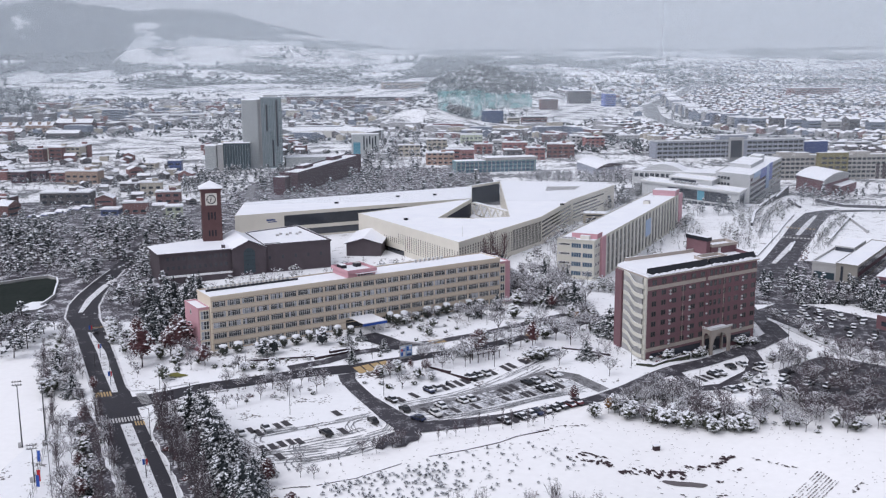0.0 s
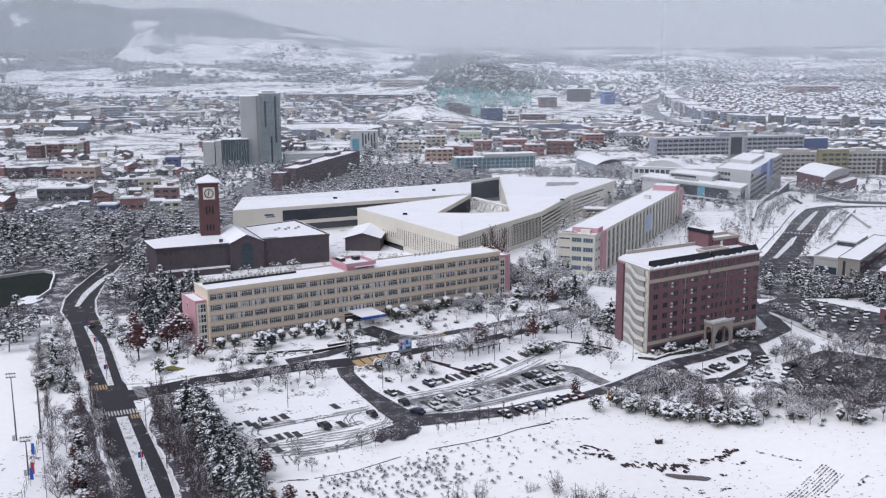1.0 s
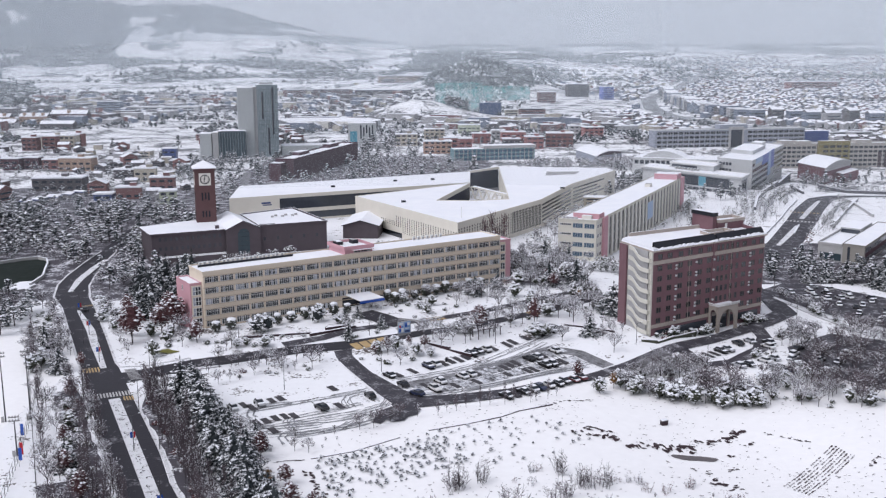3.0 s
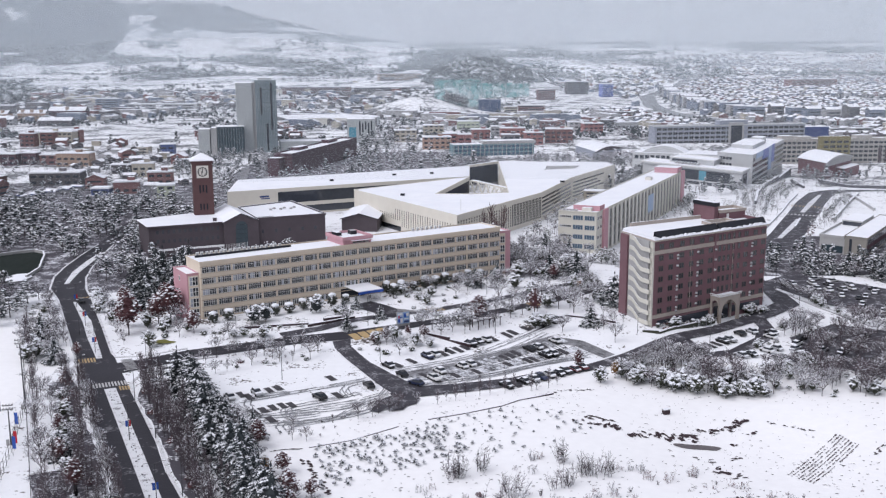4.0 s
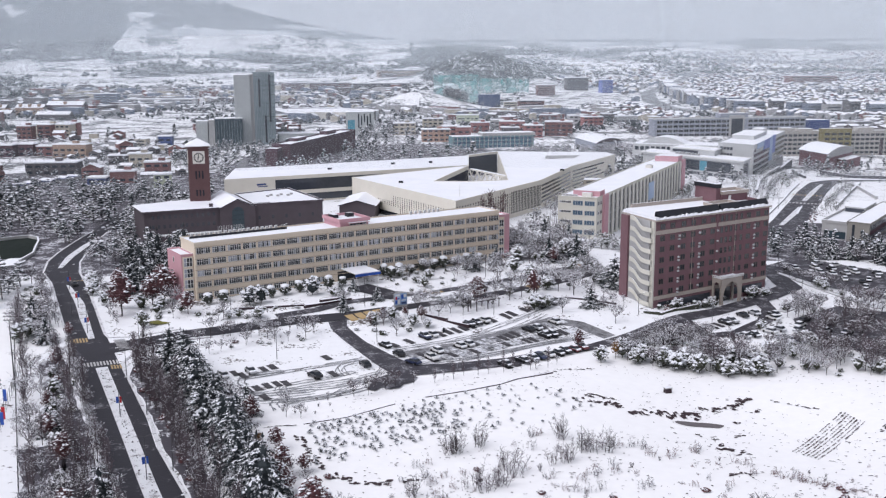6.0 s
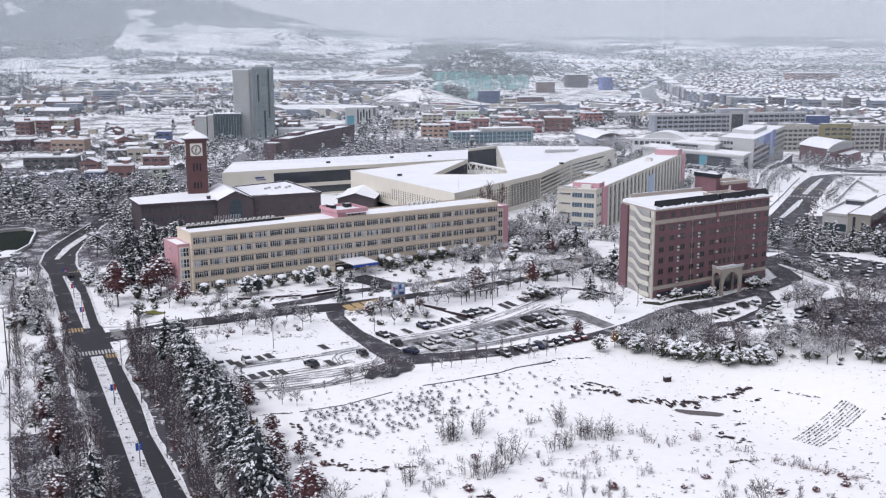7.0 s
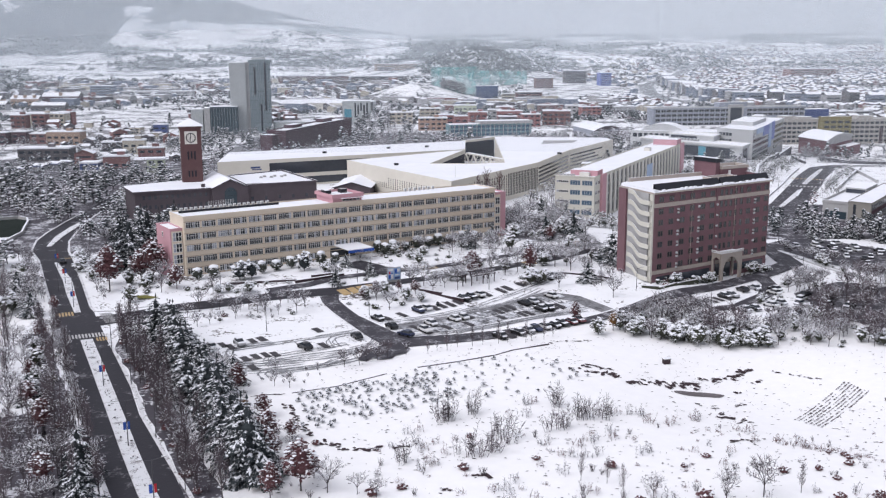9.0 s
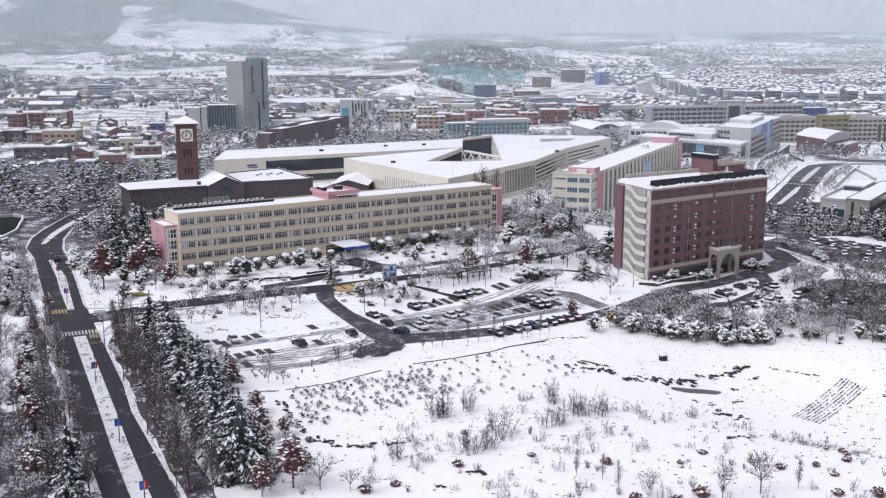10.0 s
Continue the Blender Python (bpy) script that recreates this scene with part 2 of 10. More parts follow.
KERB = material("kerb_stone", (0.4, 0.4, 0.41), 0.8, (0.3, 0.3, 0.31), 0.6, 3.0, 0.4)
SLUSH_DARK = material("slushy_lane", (0.3, 0.3, 0.32), 0.5, (0.06, 0.06, 0.065), 0.3, 1.6, 0.6, 0.03)
ROAD_GREY = material("grey_wet_highway", (0.26, 0.27, 0.29), 0.6, (0.19, 0.2, 0.21), 0.05, 0.5, 0.4)
STALL = material("bare_wet_stall", (0.06, 0.055, 0.062), 0.6, (0.035, 0.034, 0.04), 0.5, 3.0, 0.5)
TRACK = material("slushy_tyre_track", (0.4, 0.41, 0.44), 0.6, (0.08, 0.08, 0.085), 0.7, 3.0, 0.6)
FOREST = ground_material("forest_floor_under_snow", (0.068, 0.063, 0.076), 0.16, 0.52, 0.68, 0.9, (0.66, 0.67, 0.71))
GRASS = material("winter_grass", (0.2, 0.19, 0.05), 0.9, (0.12, 0.12, 0.04), 0.8, 4.0, 0.4)
RED = material("red_banner_cloth", (0.5, 0.03, 0.04), 0.8, (0.4, 0.02, 0.03), 1.0, 5.0, 0.3)
BRICK_RED = material("town_red_brick", (0.21, 0.108, 0.105), 0.85, (0.15, 0.078, 0.078), 0.2, 2.0, 0.4, vary=0.25)
TOWN_GREY = material("town_grey_render", (0.36, 0.36, 0.37), 0.8, (0.28, 0.28, 0.29), 0.2, 2.0, 0.4, vary=0.3)
TOWN_CREAM = material("town_cream_render", (0.4, 0.37, 0.32), 0.8, (0.37, 0.34, 0.28), 0.2, 2.0, 0.4, vary=0.25)
TOWN_DARK = material("town_dark_roofed", (0.12, 0.11, 0.12), 0.8, (0.08, 0.075, 0.08), 0.2, 2.0, 0.4, vary=0.3)
FRONT_BLUE = material("blue_grey_render", (0.17, 0.2, 0.26), 0.7, (0.11, 0.13, 0.18), 0.3, 2.0, 0.4)
DARK_POLE = material("grey_steel_pole", (0.1, 0.1, 0.11), 0.5, (0.07, 0.07, 0.075), 1.0, 5.0, 0.3, metal=0.3)
SIGN_PALE = material("pale_blue_panel", (0.4, 0.5, 0.66), 0.5, (0.3, 0.4, 0.56), 0.8, 3.0, 0.4)


# ---- mesh tools ----
class Shape:
    """Vertices and faces of one mesh, with a material for each face."""

    def __init__(self):
        self.v, self.f, self.k, self.mats = [], [], [], []

    def slot(self, mat):
        if mat not in self.mats:
            self.mats.append(mat)
        return self.mats.index(mat)

    def face(self, pts, mat):
        i = len(self.v)
        self.v.extend(tuple(p) for p in pts)
        self.f.append(tuple(range(i, i + len(pts))))
        self.k.append(self.slot(mat))

    def prism(self, poly, z0, z1, mat, top=None, bottom=False):
        """A closed polygon (x, y), anticlockwise, raised from z0 to z1."""
        if sum(a[0] * b[1] - b[0] * a[1] for a, b in zip(poly, poly[1:] + poly[:1])) < 0:
            poly = poly[::-1]
        i, n = len(self.v), len(poly)
        self.v.extend((x, y, z0) for x, y in poly)
        self.v.extend((x, y, z1) for x, y in poly)
        s = self.slot(mat)
        for a in range(n):
            b = (a + 1) % n
            self.f.append((i + a, i + b, i + n + b, i + n + a))
            self.k.append(s)
        self.f.append(tuple(range(i + n, i + 2 * n)))
        self.k.append(self.slot(top or mat))
        if bottom:
            self.f.append(tuple(range(i + n - 1, i - 1, -1)))
            self.k.append(s)
        return self

    def box(self, x0, x1, y0, y1, z0, z1, mat, top=None):
        return self.prism([(x0, y0), (x1, y0), (x1, y1), (x0, y1)], z0, z1, mat, top, True)

    def tube(self, p, q, r0, r1, mat, n=5):
        p, q = Vector(p), Vector(q)
        d = (q - p).normalized()
        a = d.orthogonal().normalized()
        b = d.cross(a)
        i = len(self.v)
        for c, r in ((p, r0), (q, r1)):
            for k in range(n):
                w = 2 * math.pi * k / n
                self.v.append(tuple(c + (a * math.cos(w) + b * math.sin(w)) * r))
        s = self.slot(mat)
        for k in range(n):
            j = (k + 1) % n
            self.f.append((i + k, i + j, i + n + j, i + n + k))
            self.k.append(s)
        if n > 3:
            self.f.append(tuple(range(i + n, i + 2 * n)))
            self.k.append(s)
        return self

    def mesh(self, name, smooth=False):
        me = bpy.data.meshes.new(name)
        me.from_pydata(self.v, [], self.f)
        for m in self.mats:
            me.materials.append(m)
        me.polygons.foreach_set("material_index", self.k)
        if smooth:
            me.polygons.foreach_set("use_smooth", [True] * len(self.f))
        me.update()
        return me


def part(name, shape, parent=None, label="", at=None):
    """One mesh object under a thing or a part, at a pose in its parent's frame."""
    ob = new(name, shape if isinstance(shape, bpy.types.Mesh) else shape.mesh(name))
    if parent:
        ob.parent = parent
    if at is not None:
        ob.matrix_basis = at
    if label:
        ob["label"] = label
    return ob


def thing(name, label, category, m=None, group="", kind=""):
    ob = tagged(new(name), label, category, group, kind)
    if m is not None:
        ob.matrix_basis = m
    return ob


def step(x, a, b):
    t = min(1.0, max(0.0, (x - a) / (b - a)))
    return t * t * (3 - 2 * t)


def bump(x, y, cx, cy, sx, sy, h):
    return h * math.exp(-(((x - cx) / sx) ** 2 + ((y - cy) / sy) ** 2))


RISE = [(1600, 0), (2000, 8), (2800, 22), (3570, 36), (4500, 84), (5500, 142), (6500, 185), (8200, 205)]  # the plain climbs away from the town


def stretch(x, y):
    """Beyond 2400 m the land is drawn together along the line of sight: where a point of it would lie at full depth."""
    if y <= 2400:
        return x, y
    d = 2400 + (y - 2400) / 0.42
    return x * d / y, d


def height(x, y):
    """The lie of the land: a terrace under the main buildings, a dip in the open field, a far slope, the hills."""
    h = 2.7 * step(y, 262, 296) * (1 - step(y, 380, 440)) * step(x, -92, -76) * (1 - step(x, 58, 84))
    h += bump(x, y, 68, 207, 30, 30 if y < 207 else 42, -4.0)
    h -= 9.0 * step(x, 190, 300) * step(y, 560, 760) * (1 - step(y, 900, 1000))
    h += bump(x, y, -30, 1520, 74, 80, 27)
    if y > 1600:
        near_y = y
        x, y = stretch(x, y)
        rough = noise.noise(Vector((x * 0.0022, y * 0.0022, 3.1))) + 0.5 * noise.noise(Vector((x * 0.006, y * 0.006, 7.7)))
        for (ya, za), (yb, zb) in zip(RISE, RISE[1:]):
            if ya <= y < yb:
                h += za + (zb - za) * (y - ya) / (yb - ya)
        h += 12 * rough * step(y, 2600, 4500)
        # wooded mountain, its shoulder, the snowy pasture hill and the knoll behind the netting
        h += bump(x, y, -2500, 6150, 1100, 950, 300) * (1 + 0.12 * rough)
        h += bump(x, y, -1500, 6950, 760, 600, 185) * (1 + 0.16 * rough)
        h += bump(x, y, -1000, 5700, 620, 420, 62) * (1 + 0.12 * rough)
        h += bump(x, y, -980, 3900, 380, 260, 22) * (1 + 0.4 * rough)
        h += bump(x, y, -1750, 4250, 300, 330, 34) * (1 + 0.3 * rough)
        h += bump(x, y, 105, 2400, 125, 230, 66) * (1 + 0.2 * rough)
        h += bump(x, y, 60, 4700, 240, 300, 22)
        h += bump(x, y, -90, 2500, 130, 260, 12)
        h = 77 + (h - 77) * near_y / y
    return h

# ---- ground ----
def far_wood(x, y):
    """How thickly the far land is wooded, 0 to 1."""
    x, y = stretch(x, y)
    u = x / y
    n = noise.noise(Vector((x * 0.003, y * 0.0018, 4.4))) + 0.5 * noise.noise(Vector((x * 0.011, y * 0.006, 1.7)))
    w = 0.16 + 0.3 * n
    if (y > 4750 and u < -0.31 + 0.05 * n) or (y > 5750 + 500 * n and u < -0.12 + 0.1 * n):
        w = 0.9 + 0.45 * n
    elif y > 4750 and u < -0.1:
        w = 0.26 + 0.45 * n
    elif y > 4750:
        w = 0.42 + 0.7 * n
    elif y > 3350 and u < -0.12:
        w = 0.74 + 0.8 * n - 0.3 * (u < -0.33) - bump(x, y, -620, 3800, 200, 170, 0.6)
    elif u < -0.41 and 1900 < y < 2900:
        w = 0.85 + 0.3 * n
    elif y > 3000:
        w = 0.36 + 0.9 * n
    if bump(x, y, 105, 2400, 125, 230, 1) > 0.26 + 0.2 * n:
        w = 1.0
    if bump(x, y, -90, 2500, 130, 300, 1) > 0.4:
        w = 0.0
    return w


def ground_sheet():
    def axis(lo, hi, a, b, near, far):
        out, v = [], a
        while v < b:
            out.append(v)
            v += near
        s, v = near, b
        while v < hi:
            out.append(v)
            s = min(s * 1.12, far)
            v += s
        out.append(hi)
        s, v = near, a
        while v > lo:
            s = min(s * 1.12, far)
            v -= s
            out.append(max(v, lo))
        return sorted(set(out))
    xs = axis(-2700, 2700, -160, 200, 3.0, 32)
    ys = axis(-600, 4860, 130, 480, 3.0, 28)
    s = Shape()
    s.v = [(x, y, height(x, y)) for y in ys for x in xs]
    w = len(xs)
    field, campus, town, hill, woods, forest = (s.slot(m) for m in (FIELD, CAMPUS, TOWN, HILL, WOODS, FOREST))
    for j in range(len(ys) - 1):
        for i in range(w - 1):
            x, y = (xs[i] + xs[i + 1]) / 2, (ys[j] + ys[j + 1]) / 2
            s.f.append((j * w + i, j * w + i + 1, (j + 1) * w + i + 1, (j + 1) * w + i))
            h = s.v[j * w + i][2]
            wood = y > 1700 and far_wood(x, y) > 0.58
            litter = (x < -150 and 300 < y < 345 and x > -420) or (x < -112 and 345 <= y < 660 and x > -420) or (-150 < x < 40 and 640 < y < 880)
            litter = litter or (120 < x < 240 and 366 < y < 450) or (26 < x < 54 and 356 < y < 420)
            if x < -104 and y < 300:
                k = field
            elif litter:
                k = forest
            elif y < 262 and x > -40 and y < 246 + 0.4 * x:
                k = field
            elif y < 640:
                k = campus
            elif wood:
                k = woods
            elif y < 2300:
                k = town
            else:
                k = hill
            s.k.append(k)
    ob = part("ground", s.mesh("ground", True))
    return tagged(ob, "snow-covered ground running out to frosted hills", "ground", kind="structure")


ground_sheet()


# pale, partly see-through surface that puts distance haze into a sheet's colour
def haze_material(amount):
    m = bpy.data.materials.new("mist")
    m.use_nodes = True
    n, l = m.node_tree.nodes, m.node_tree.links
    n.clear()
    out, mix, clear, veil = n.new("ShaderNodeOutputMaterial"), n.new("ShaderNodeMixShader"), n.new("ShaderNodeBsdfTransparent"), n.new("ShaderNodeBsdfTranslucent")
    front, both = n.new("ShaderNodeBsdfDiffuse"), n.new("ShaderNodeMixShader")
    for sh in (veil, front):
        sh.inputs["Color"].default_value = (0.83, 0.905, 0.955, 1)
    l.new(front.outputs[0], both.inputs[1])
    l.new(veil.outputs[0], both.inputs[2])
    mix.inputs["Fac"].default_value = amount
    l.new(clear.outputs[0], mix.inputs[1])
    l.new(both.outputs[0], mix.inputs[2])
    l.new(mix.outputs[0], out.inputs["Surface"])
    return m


def haze_sheets():
    """Thin sheets added one behind another to imitate winter haze over the plain."""
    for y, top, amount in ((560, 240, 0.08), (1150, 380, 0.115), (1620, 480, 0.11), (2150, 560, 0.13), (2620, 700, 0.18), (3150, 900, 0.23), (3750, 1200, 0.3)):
        m = haze_material(amount)
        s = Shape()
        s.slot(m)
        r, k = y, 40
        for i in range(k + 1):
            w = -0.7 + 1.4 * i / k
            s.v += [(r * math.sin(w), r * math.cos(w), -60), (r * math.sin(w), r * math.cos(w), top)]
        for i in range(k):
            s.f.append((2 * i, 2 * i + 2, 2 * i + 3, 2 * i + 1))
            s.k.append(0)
        tagged(part("mist_bank", s.mesh("mist_bank", True)), "translucent pale sheet standing in for winter haze over the plain", "mist", kind="structure")


haze_sheets()

# ---- roads ----
ROADS = []


def strip(pts, widths, mat, lift=0.06, sub=3.0):
    """A surface laid over the land along a line of points."""
    out = []
    for (a, b), (wa, wb) in zip(zip(pts, pts[1:]), zip(widths, widths[1:])):
        n = max(1, int(math.dist(a, b) / sub))
        out += [(a[0] + (b[0] - a[0]) * k / n, a[1] + (b[1] - a[1]) * k / n, wa + (wb - wa) * k / n) for k in range(n)]
    out.append((*pts[-1], widths[-1]))
    s = Shape()
    k = s.slot(mat)
    for i, (x, y, w) in enumerate(out):
        x0, y0, _ = out[max(i - 2, 0)]
        x1, y1, _ = out[min(i + 2, len(out) - 1)]
        d = math.hypot(x1 - x0, y1 - y0)
        nx, ny = -(y1 - y0) / d, (x1 - x0) / d
        for c in (-1, -0.33, 0.33, 1):
            px, py = x + nx * c * w / 2, y + ny * c * w / 2
            s.v.append((px, py, height(px, py) + lift))
        if i:
            j = 4 * i
            for q in range(3):
                s.f.append((j + q, j + q + 1, j + q - 3, j + q - 4))
                s.k.append(k)
    return s


def road(pts, widths, label, mat=None, lift=0.06):
    ROADS.append((pts, widths))
    return tagged(part("road", strip(pts, widths, mat or ASPHALT, lift)), label, "road", kind="structure")


MAIN = [(-27, 122), (-41, 150), (-47.7, 164.5), (-60.4, 189.5), (-66.9, 205), (-81.1, 235.3), (-98, 272.4), (-113.2, 306.2), (-126.2, 335.3), (-135, 351), (-141.5, 371), (-144.6, 389), (-148, 412), (-150.5, 437), (-158, 520)]
road(MAIN, [10.6, 10.6, 10.6, 10.4, 10.6, 10.4, 9.8, 9.6, 10, 12, 12, 11, 9, 7, 7], "wet dark asphalt road cleared of snow")
road([(-89, 257), (-70, 269.5), (-52, 276), (-42.3, 279.5), (-26.9, 283), (-11.2, 290), (5.2, 297.8), (13.8, 303), (22.8, 310), (34.2, 318.2), (48.7, 331.4), (62, 341), (90, 362)], [10, 7, 6, 6, 6.2, 5, 5, 5, 5, 5, 5, 4.5, 4.5], "wet asphalt campus road between snowy verges", ASPHALT, 0.1)
road([(-47, 283), (-36, 288.5), (-27, 296.5), (-15.2, 302.8), (-2.4, 308.2), (14.5, 318.7), (27, 329), (46, 344)], [4, 4, 4.2, 4.5, 4.2, 4, 4, 3.6], "narrow upper carriageway before the long building", SLUSHY, 0.12)
road([(-29, 279), (-28.3, 274.5), (-21.8, 261.2), (-13.5, 246), (-8, 238)], [5.4, 4.6, 4.8, 7, 9], "wet asphalt lane into the car park", SLUSHY, 0.14)
road([(-12, 234.5), (-8, 238), (5, 241), (18, 245.5), (28.2, 252.3), (40.2, 258.5), (52.4, 268), (69.4, 282.3), (88.3, 297.7), (102.2, 309.3), (115.1, 323.6), (116.2, 340), (115.3, 352), (118, 375), (122, 396)], [5, 8, 6.5, 6, 5, 4.5, 4.5, 5, 6, 6.5, 8, 7, 6.5, 6, 6], "wet asphalt lane with slush along the car park", SLUSHY, 0.18)
road([(-9, 251), (8, 262), (20, 270.5), (32, 279), (39, 276), (46, 267)], [5, 4.5, 4.5, 4.5, 4.5, 4.5], "slushy lane through the middle of the car park", SLUSH_DARK, 0.12)
road([(69.5, 281), (71.3, 274), (73.5, 268.6), (81.7, 270.4), (93.3, 282.5), (98.5, 294.2), (99.5, 306)], [4, 4.5, 4.5, 4.5, 4.5, 4.5, 5], "slushy loop lane of the dormitory car park", SLUSHY, 0.13)
road([(-26.5, 317), (-21, 311), (-15.5, 304.5), (-12.5, 301)], [8.5, 9, 8, 7], "wet asphalt forecourt under the entrance canopy", lift=0.16)
road([(136, 408), (162, 456), (191, 515), (210, 555), (233, 598), (250, 614), (272, 621), (310, 622), (380, 630)], [14, 15, 15.5, 15.5, 15, 13, 11, 9, 9], "wet asphalt hill road between snowy banks", SLUSHY)


road([(520, 1150), (440, 1215), (385, 1306), (366, 1430), (360, 1541), (374, 1740), (420, 1990), (574, 2408), (658, 2610), (766, 2891), (912, 3282)], [16, 18, 20, 23, 26, 28, 30, 28, 27, 26], "wide highway curving through the town", ROAD_GREY, 0.4)
road([(-420, 610), (-200, 560), (-130, 640), (-150, 760)], [6, 6, 6, 6], "narrow snowy town lane", SLUSH_DARK, 0.1)


def island(pts, widths, lift=0.28, name="median_strip", label="raised snow-covered median strip with a kerb"):
    """A raised strip with kerb faces down to the road."""
    s = strip(pts, widths, MEDIAN_SNOW, lift, 1.5)
    n = len(s.v) // 4
    k = s.slot(KERB)
    for i in range(n - 1):
        for c in (0, 3):
            a, b = s.v[4 * i + c], s.v[4 * i + 4 + c]
            j = len(s.v)
            s.v += [a, b, (b[0], b[1], b[2] - lift), (a[0], a[1], a[2] - lift)]
            s.f.append((j, j + 1, j + 2, j + 3))
            s.k.append(k)
    for i in (0, n - 1):
        a, b = s.v[4 * i], s.v[4 * i + 3]
        j = len(s.v)
        s.v += [a, b, (b[0], b[1], b[2] - lift), (a[0], a[1], a[2] - lift)]
        s.f.append((j, j + 1, j + 2, j + 3))
        s.k.append(k)
    return tagged(part(name, s), label, "median", kind="structure")


island([(-27.5, 124), (-44.5, 158), (-47.6, 164.5), (-53, 176), (-59.1, 189.4), (-69.5, 212), (-83.2, 241.6)], [2.8] * 7)
island([(-94.5, 267), (-104, 288), (-111.8, 306.2), (-124.9, 331.5)], [1.6, 2.4, 2.6, 1.0])
island([(-138.2, 359.5), (-142.2, 380), (-144.2, 401), (-145.2, 420)], [1.6, 2.8, 2.8, 2.0])
island([(-74, 262.5), (-67, 266.5), (-62, 268)], [0.8, 1.6, 0.8])
island([(154.5, 445), (169, 472), (183, 499)], [2.0, 2.8, 2.2])
island([(193, 521), (211, 556), (229, 590)], [2.4, 3.2, 1.8])


def kerb_line(pts, side=0.0, label="snowy kerb and footpath along the road"):
    island(pts, [0.7] * len(pts), 0.16, "kerb", label)


kerb_line([(-21, 122), (-37.9, 157.9), (-41.5, 164.5), (-54.2, 189.5), (-60.5, 205), (-75, 235.3), (-79.3, 245.6), (-79, 253), (-70, 263.5)])
kerb_line([(-72, 274), (-84, 268.8), (-90.5, 268.5), (-93, 272.8), (-107.6, 306.5), (-120.5, 335.6), (-127.4, 350), (-134.8, 370), (-139, 389), (-143.6, 414), (-147, 440)])
kerb_line([(-33, 122), (-53.9, 164.5), (-87.5, 236.5), (-98.2, 261), (-118.8, 306), (-132, 335.2), (-141.4, 352), (-147.6, 372), (-150.3, 389), (-152.6, 414), (-154, 440)])


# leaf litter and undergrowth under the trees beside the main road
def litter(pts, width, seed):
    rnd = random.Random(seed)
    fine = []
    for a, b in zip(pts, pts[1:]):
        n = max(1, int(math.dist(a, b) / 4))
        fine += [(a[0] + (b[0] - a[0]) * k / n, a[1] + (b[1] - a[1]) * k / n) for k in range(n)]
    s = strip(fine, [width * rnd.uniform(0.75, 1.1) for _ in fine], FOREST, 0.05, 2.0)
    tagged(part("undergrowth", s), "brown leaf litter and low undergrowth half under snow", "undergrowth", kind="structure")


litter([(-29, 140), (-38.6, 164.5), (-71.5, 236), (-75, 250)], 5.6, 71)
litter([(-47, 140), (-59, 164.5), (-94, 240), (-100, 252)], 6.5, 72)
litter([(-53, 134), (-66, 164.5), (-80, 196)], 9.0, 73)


def patch(pts, mat, lift=0.1):
    s = Shape()
    s.face([(x, y, height(x, y) + lift) for x, y in pts], mat)
    return s



def inside(x, y, poly):
    c = False
    for (xa, ya), (xb, yb) in zip(poly, poly[1:] + poly[:1]):
        if (ya > y) != (yb > y) and x < (xb - xa) * (y - ya) / (yb - ya) + xa:
            c = not c
    return c


def on_road(x, y, extra=1.0):
    for pts, widths in ROADS:
        for (a, b), (wa, wb) in zip(zip(pts, pts[1:]), zip(widths, widths[1:])):
            dx, dy = b[0] - a[0], b[1] - a[1]
            u = max(0, min(1, ((x - a[0]) * dx + (y - a[1]) * dy) / (dx * dx + dy * dy)))
            if math.hypot(x - a[0] - dx * u, y - a[1] - dy * u) < (wa + (wb - wa) * u) / 2 + extra:
                return True
    return False


for outline, words in (([(117, 356), (130, 368), (141, 365), (157, 345), (170, 330), (146, 300), (138.6, 306), (128.2, 322), (121, 340)], "dark asphalt parking court"), ([(101.8, 283.9), (112, 292), (120.3, 298), (132, 291), (146, 278), (138, 252), (112, 246), (103, 259.6), (98, 265.3)], "dark slushy parking court under bare trees")):
    tagged(part("parking_court", patch(outline, SLUSHY, 0.2)), words, "car park", kind="structure")
island([(118.8, 345), (121.5, 334), (125, 317.8), (131.5, 295)], [1.5, 2.5, 2.5, 1.5], 0.3, "verge", "snowy verge between lane and parking court")
island([(101.5, 292), (107, 299), (111, 302.5)], [2.5, 5.0, 3.0], 0.3, "verge", "snowy island between the car park lanes")


# crossings and speed tables
def stripes(name, a, b, n, length, mat, angle, label, fill=0.55, lift=0.09):
    ob = thing(name, label, "road marking", kind="structure")
    for i in range(n):
        u = (i + 0.5) / n
        x, y = a[0] + (b[0] - a[0]) * u, a[1] + (b[1] - a[1]) * u
        w = math.dist(a, b) / n * fill / 2
        dx, dy = (b[0] - a[0]) / math.dist(a, b), (b[1] - a[1]) / math.dist(a, b)
        ex, ey = math.cos(radians(angle)), math.sin(radians(angle))
        pts = [(x - dx * w - ex * length / 2, y - dy * w - ey * length / 2), (x + dx * w - ex * length / 2, y + dy * w - ey * length / 2),
               (x + dx * w + ex * length / 2, y + dy * w + ey * length / 2), (x - dx * w + ex * length / 2, y - dy * w + ey * length / 2)]
        part("stripe", patch(pts, mat, lift), ob)
    return ob


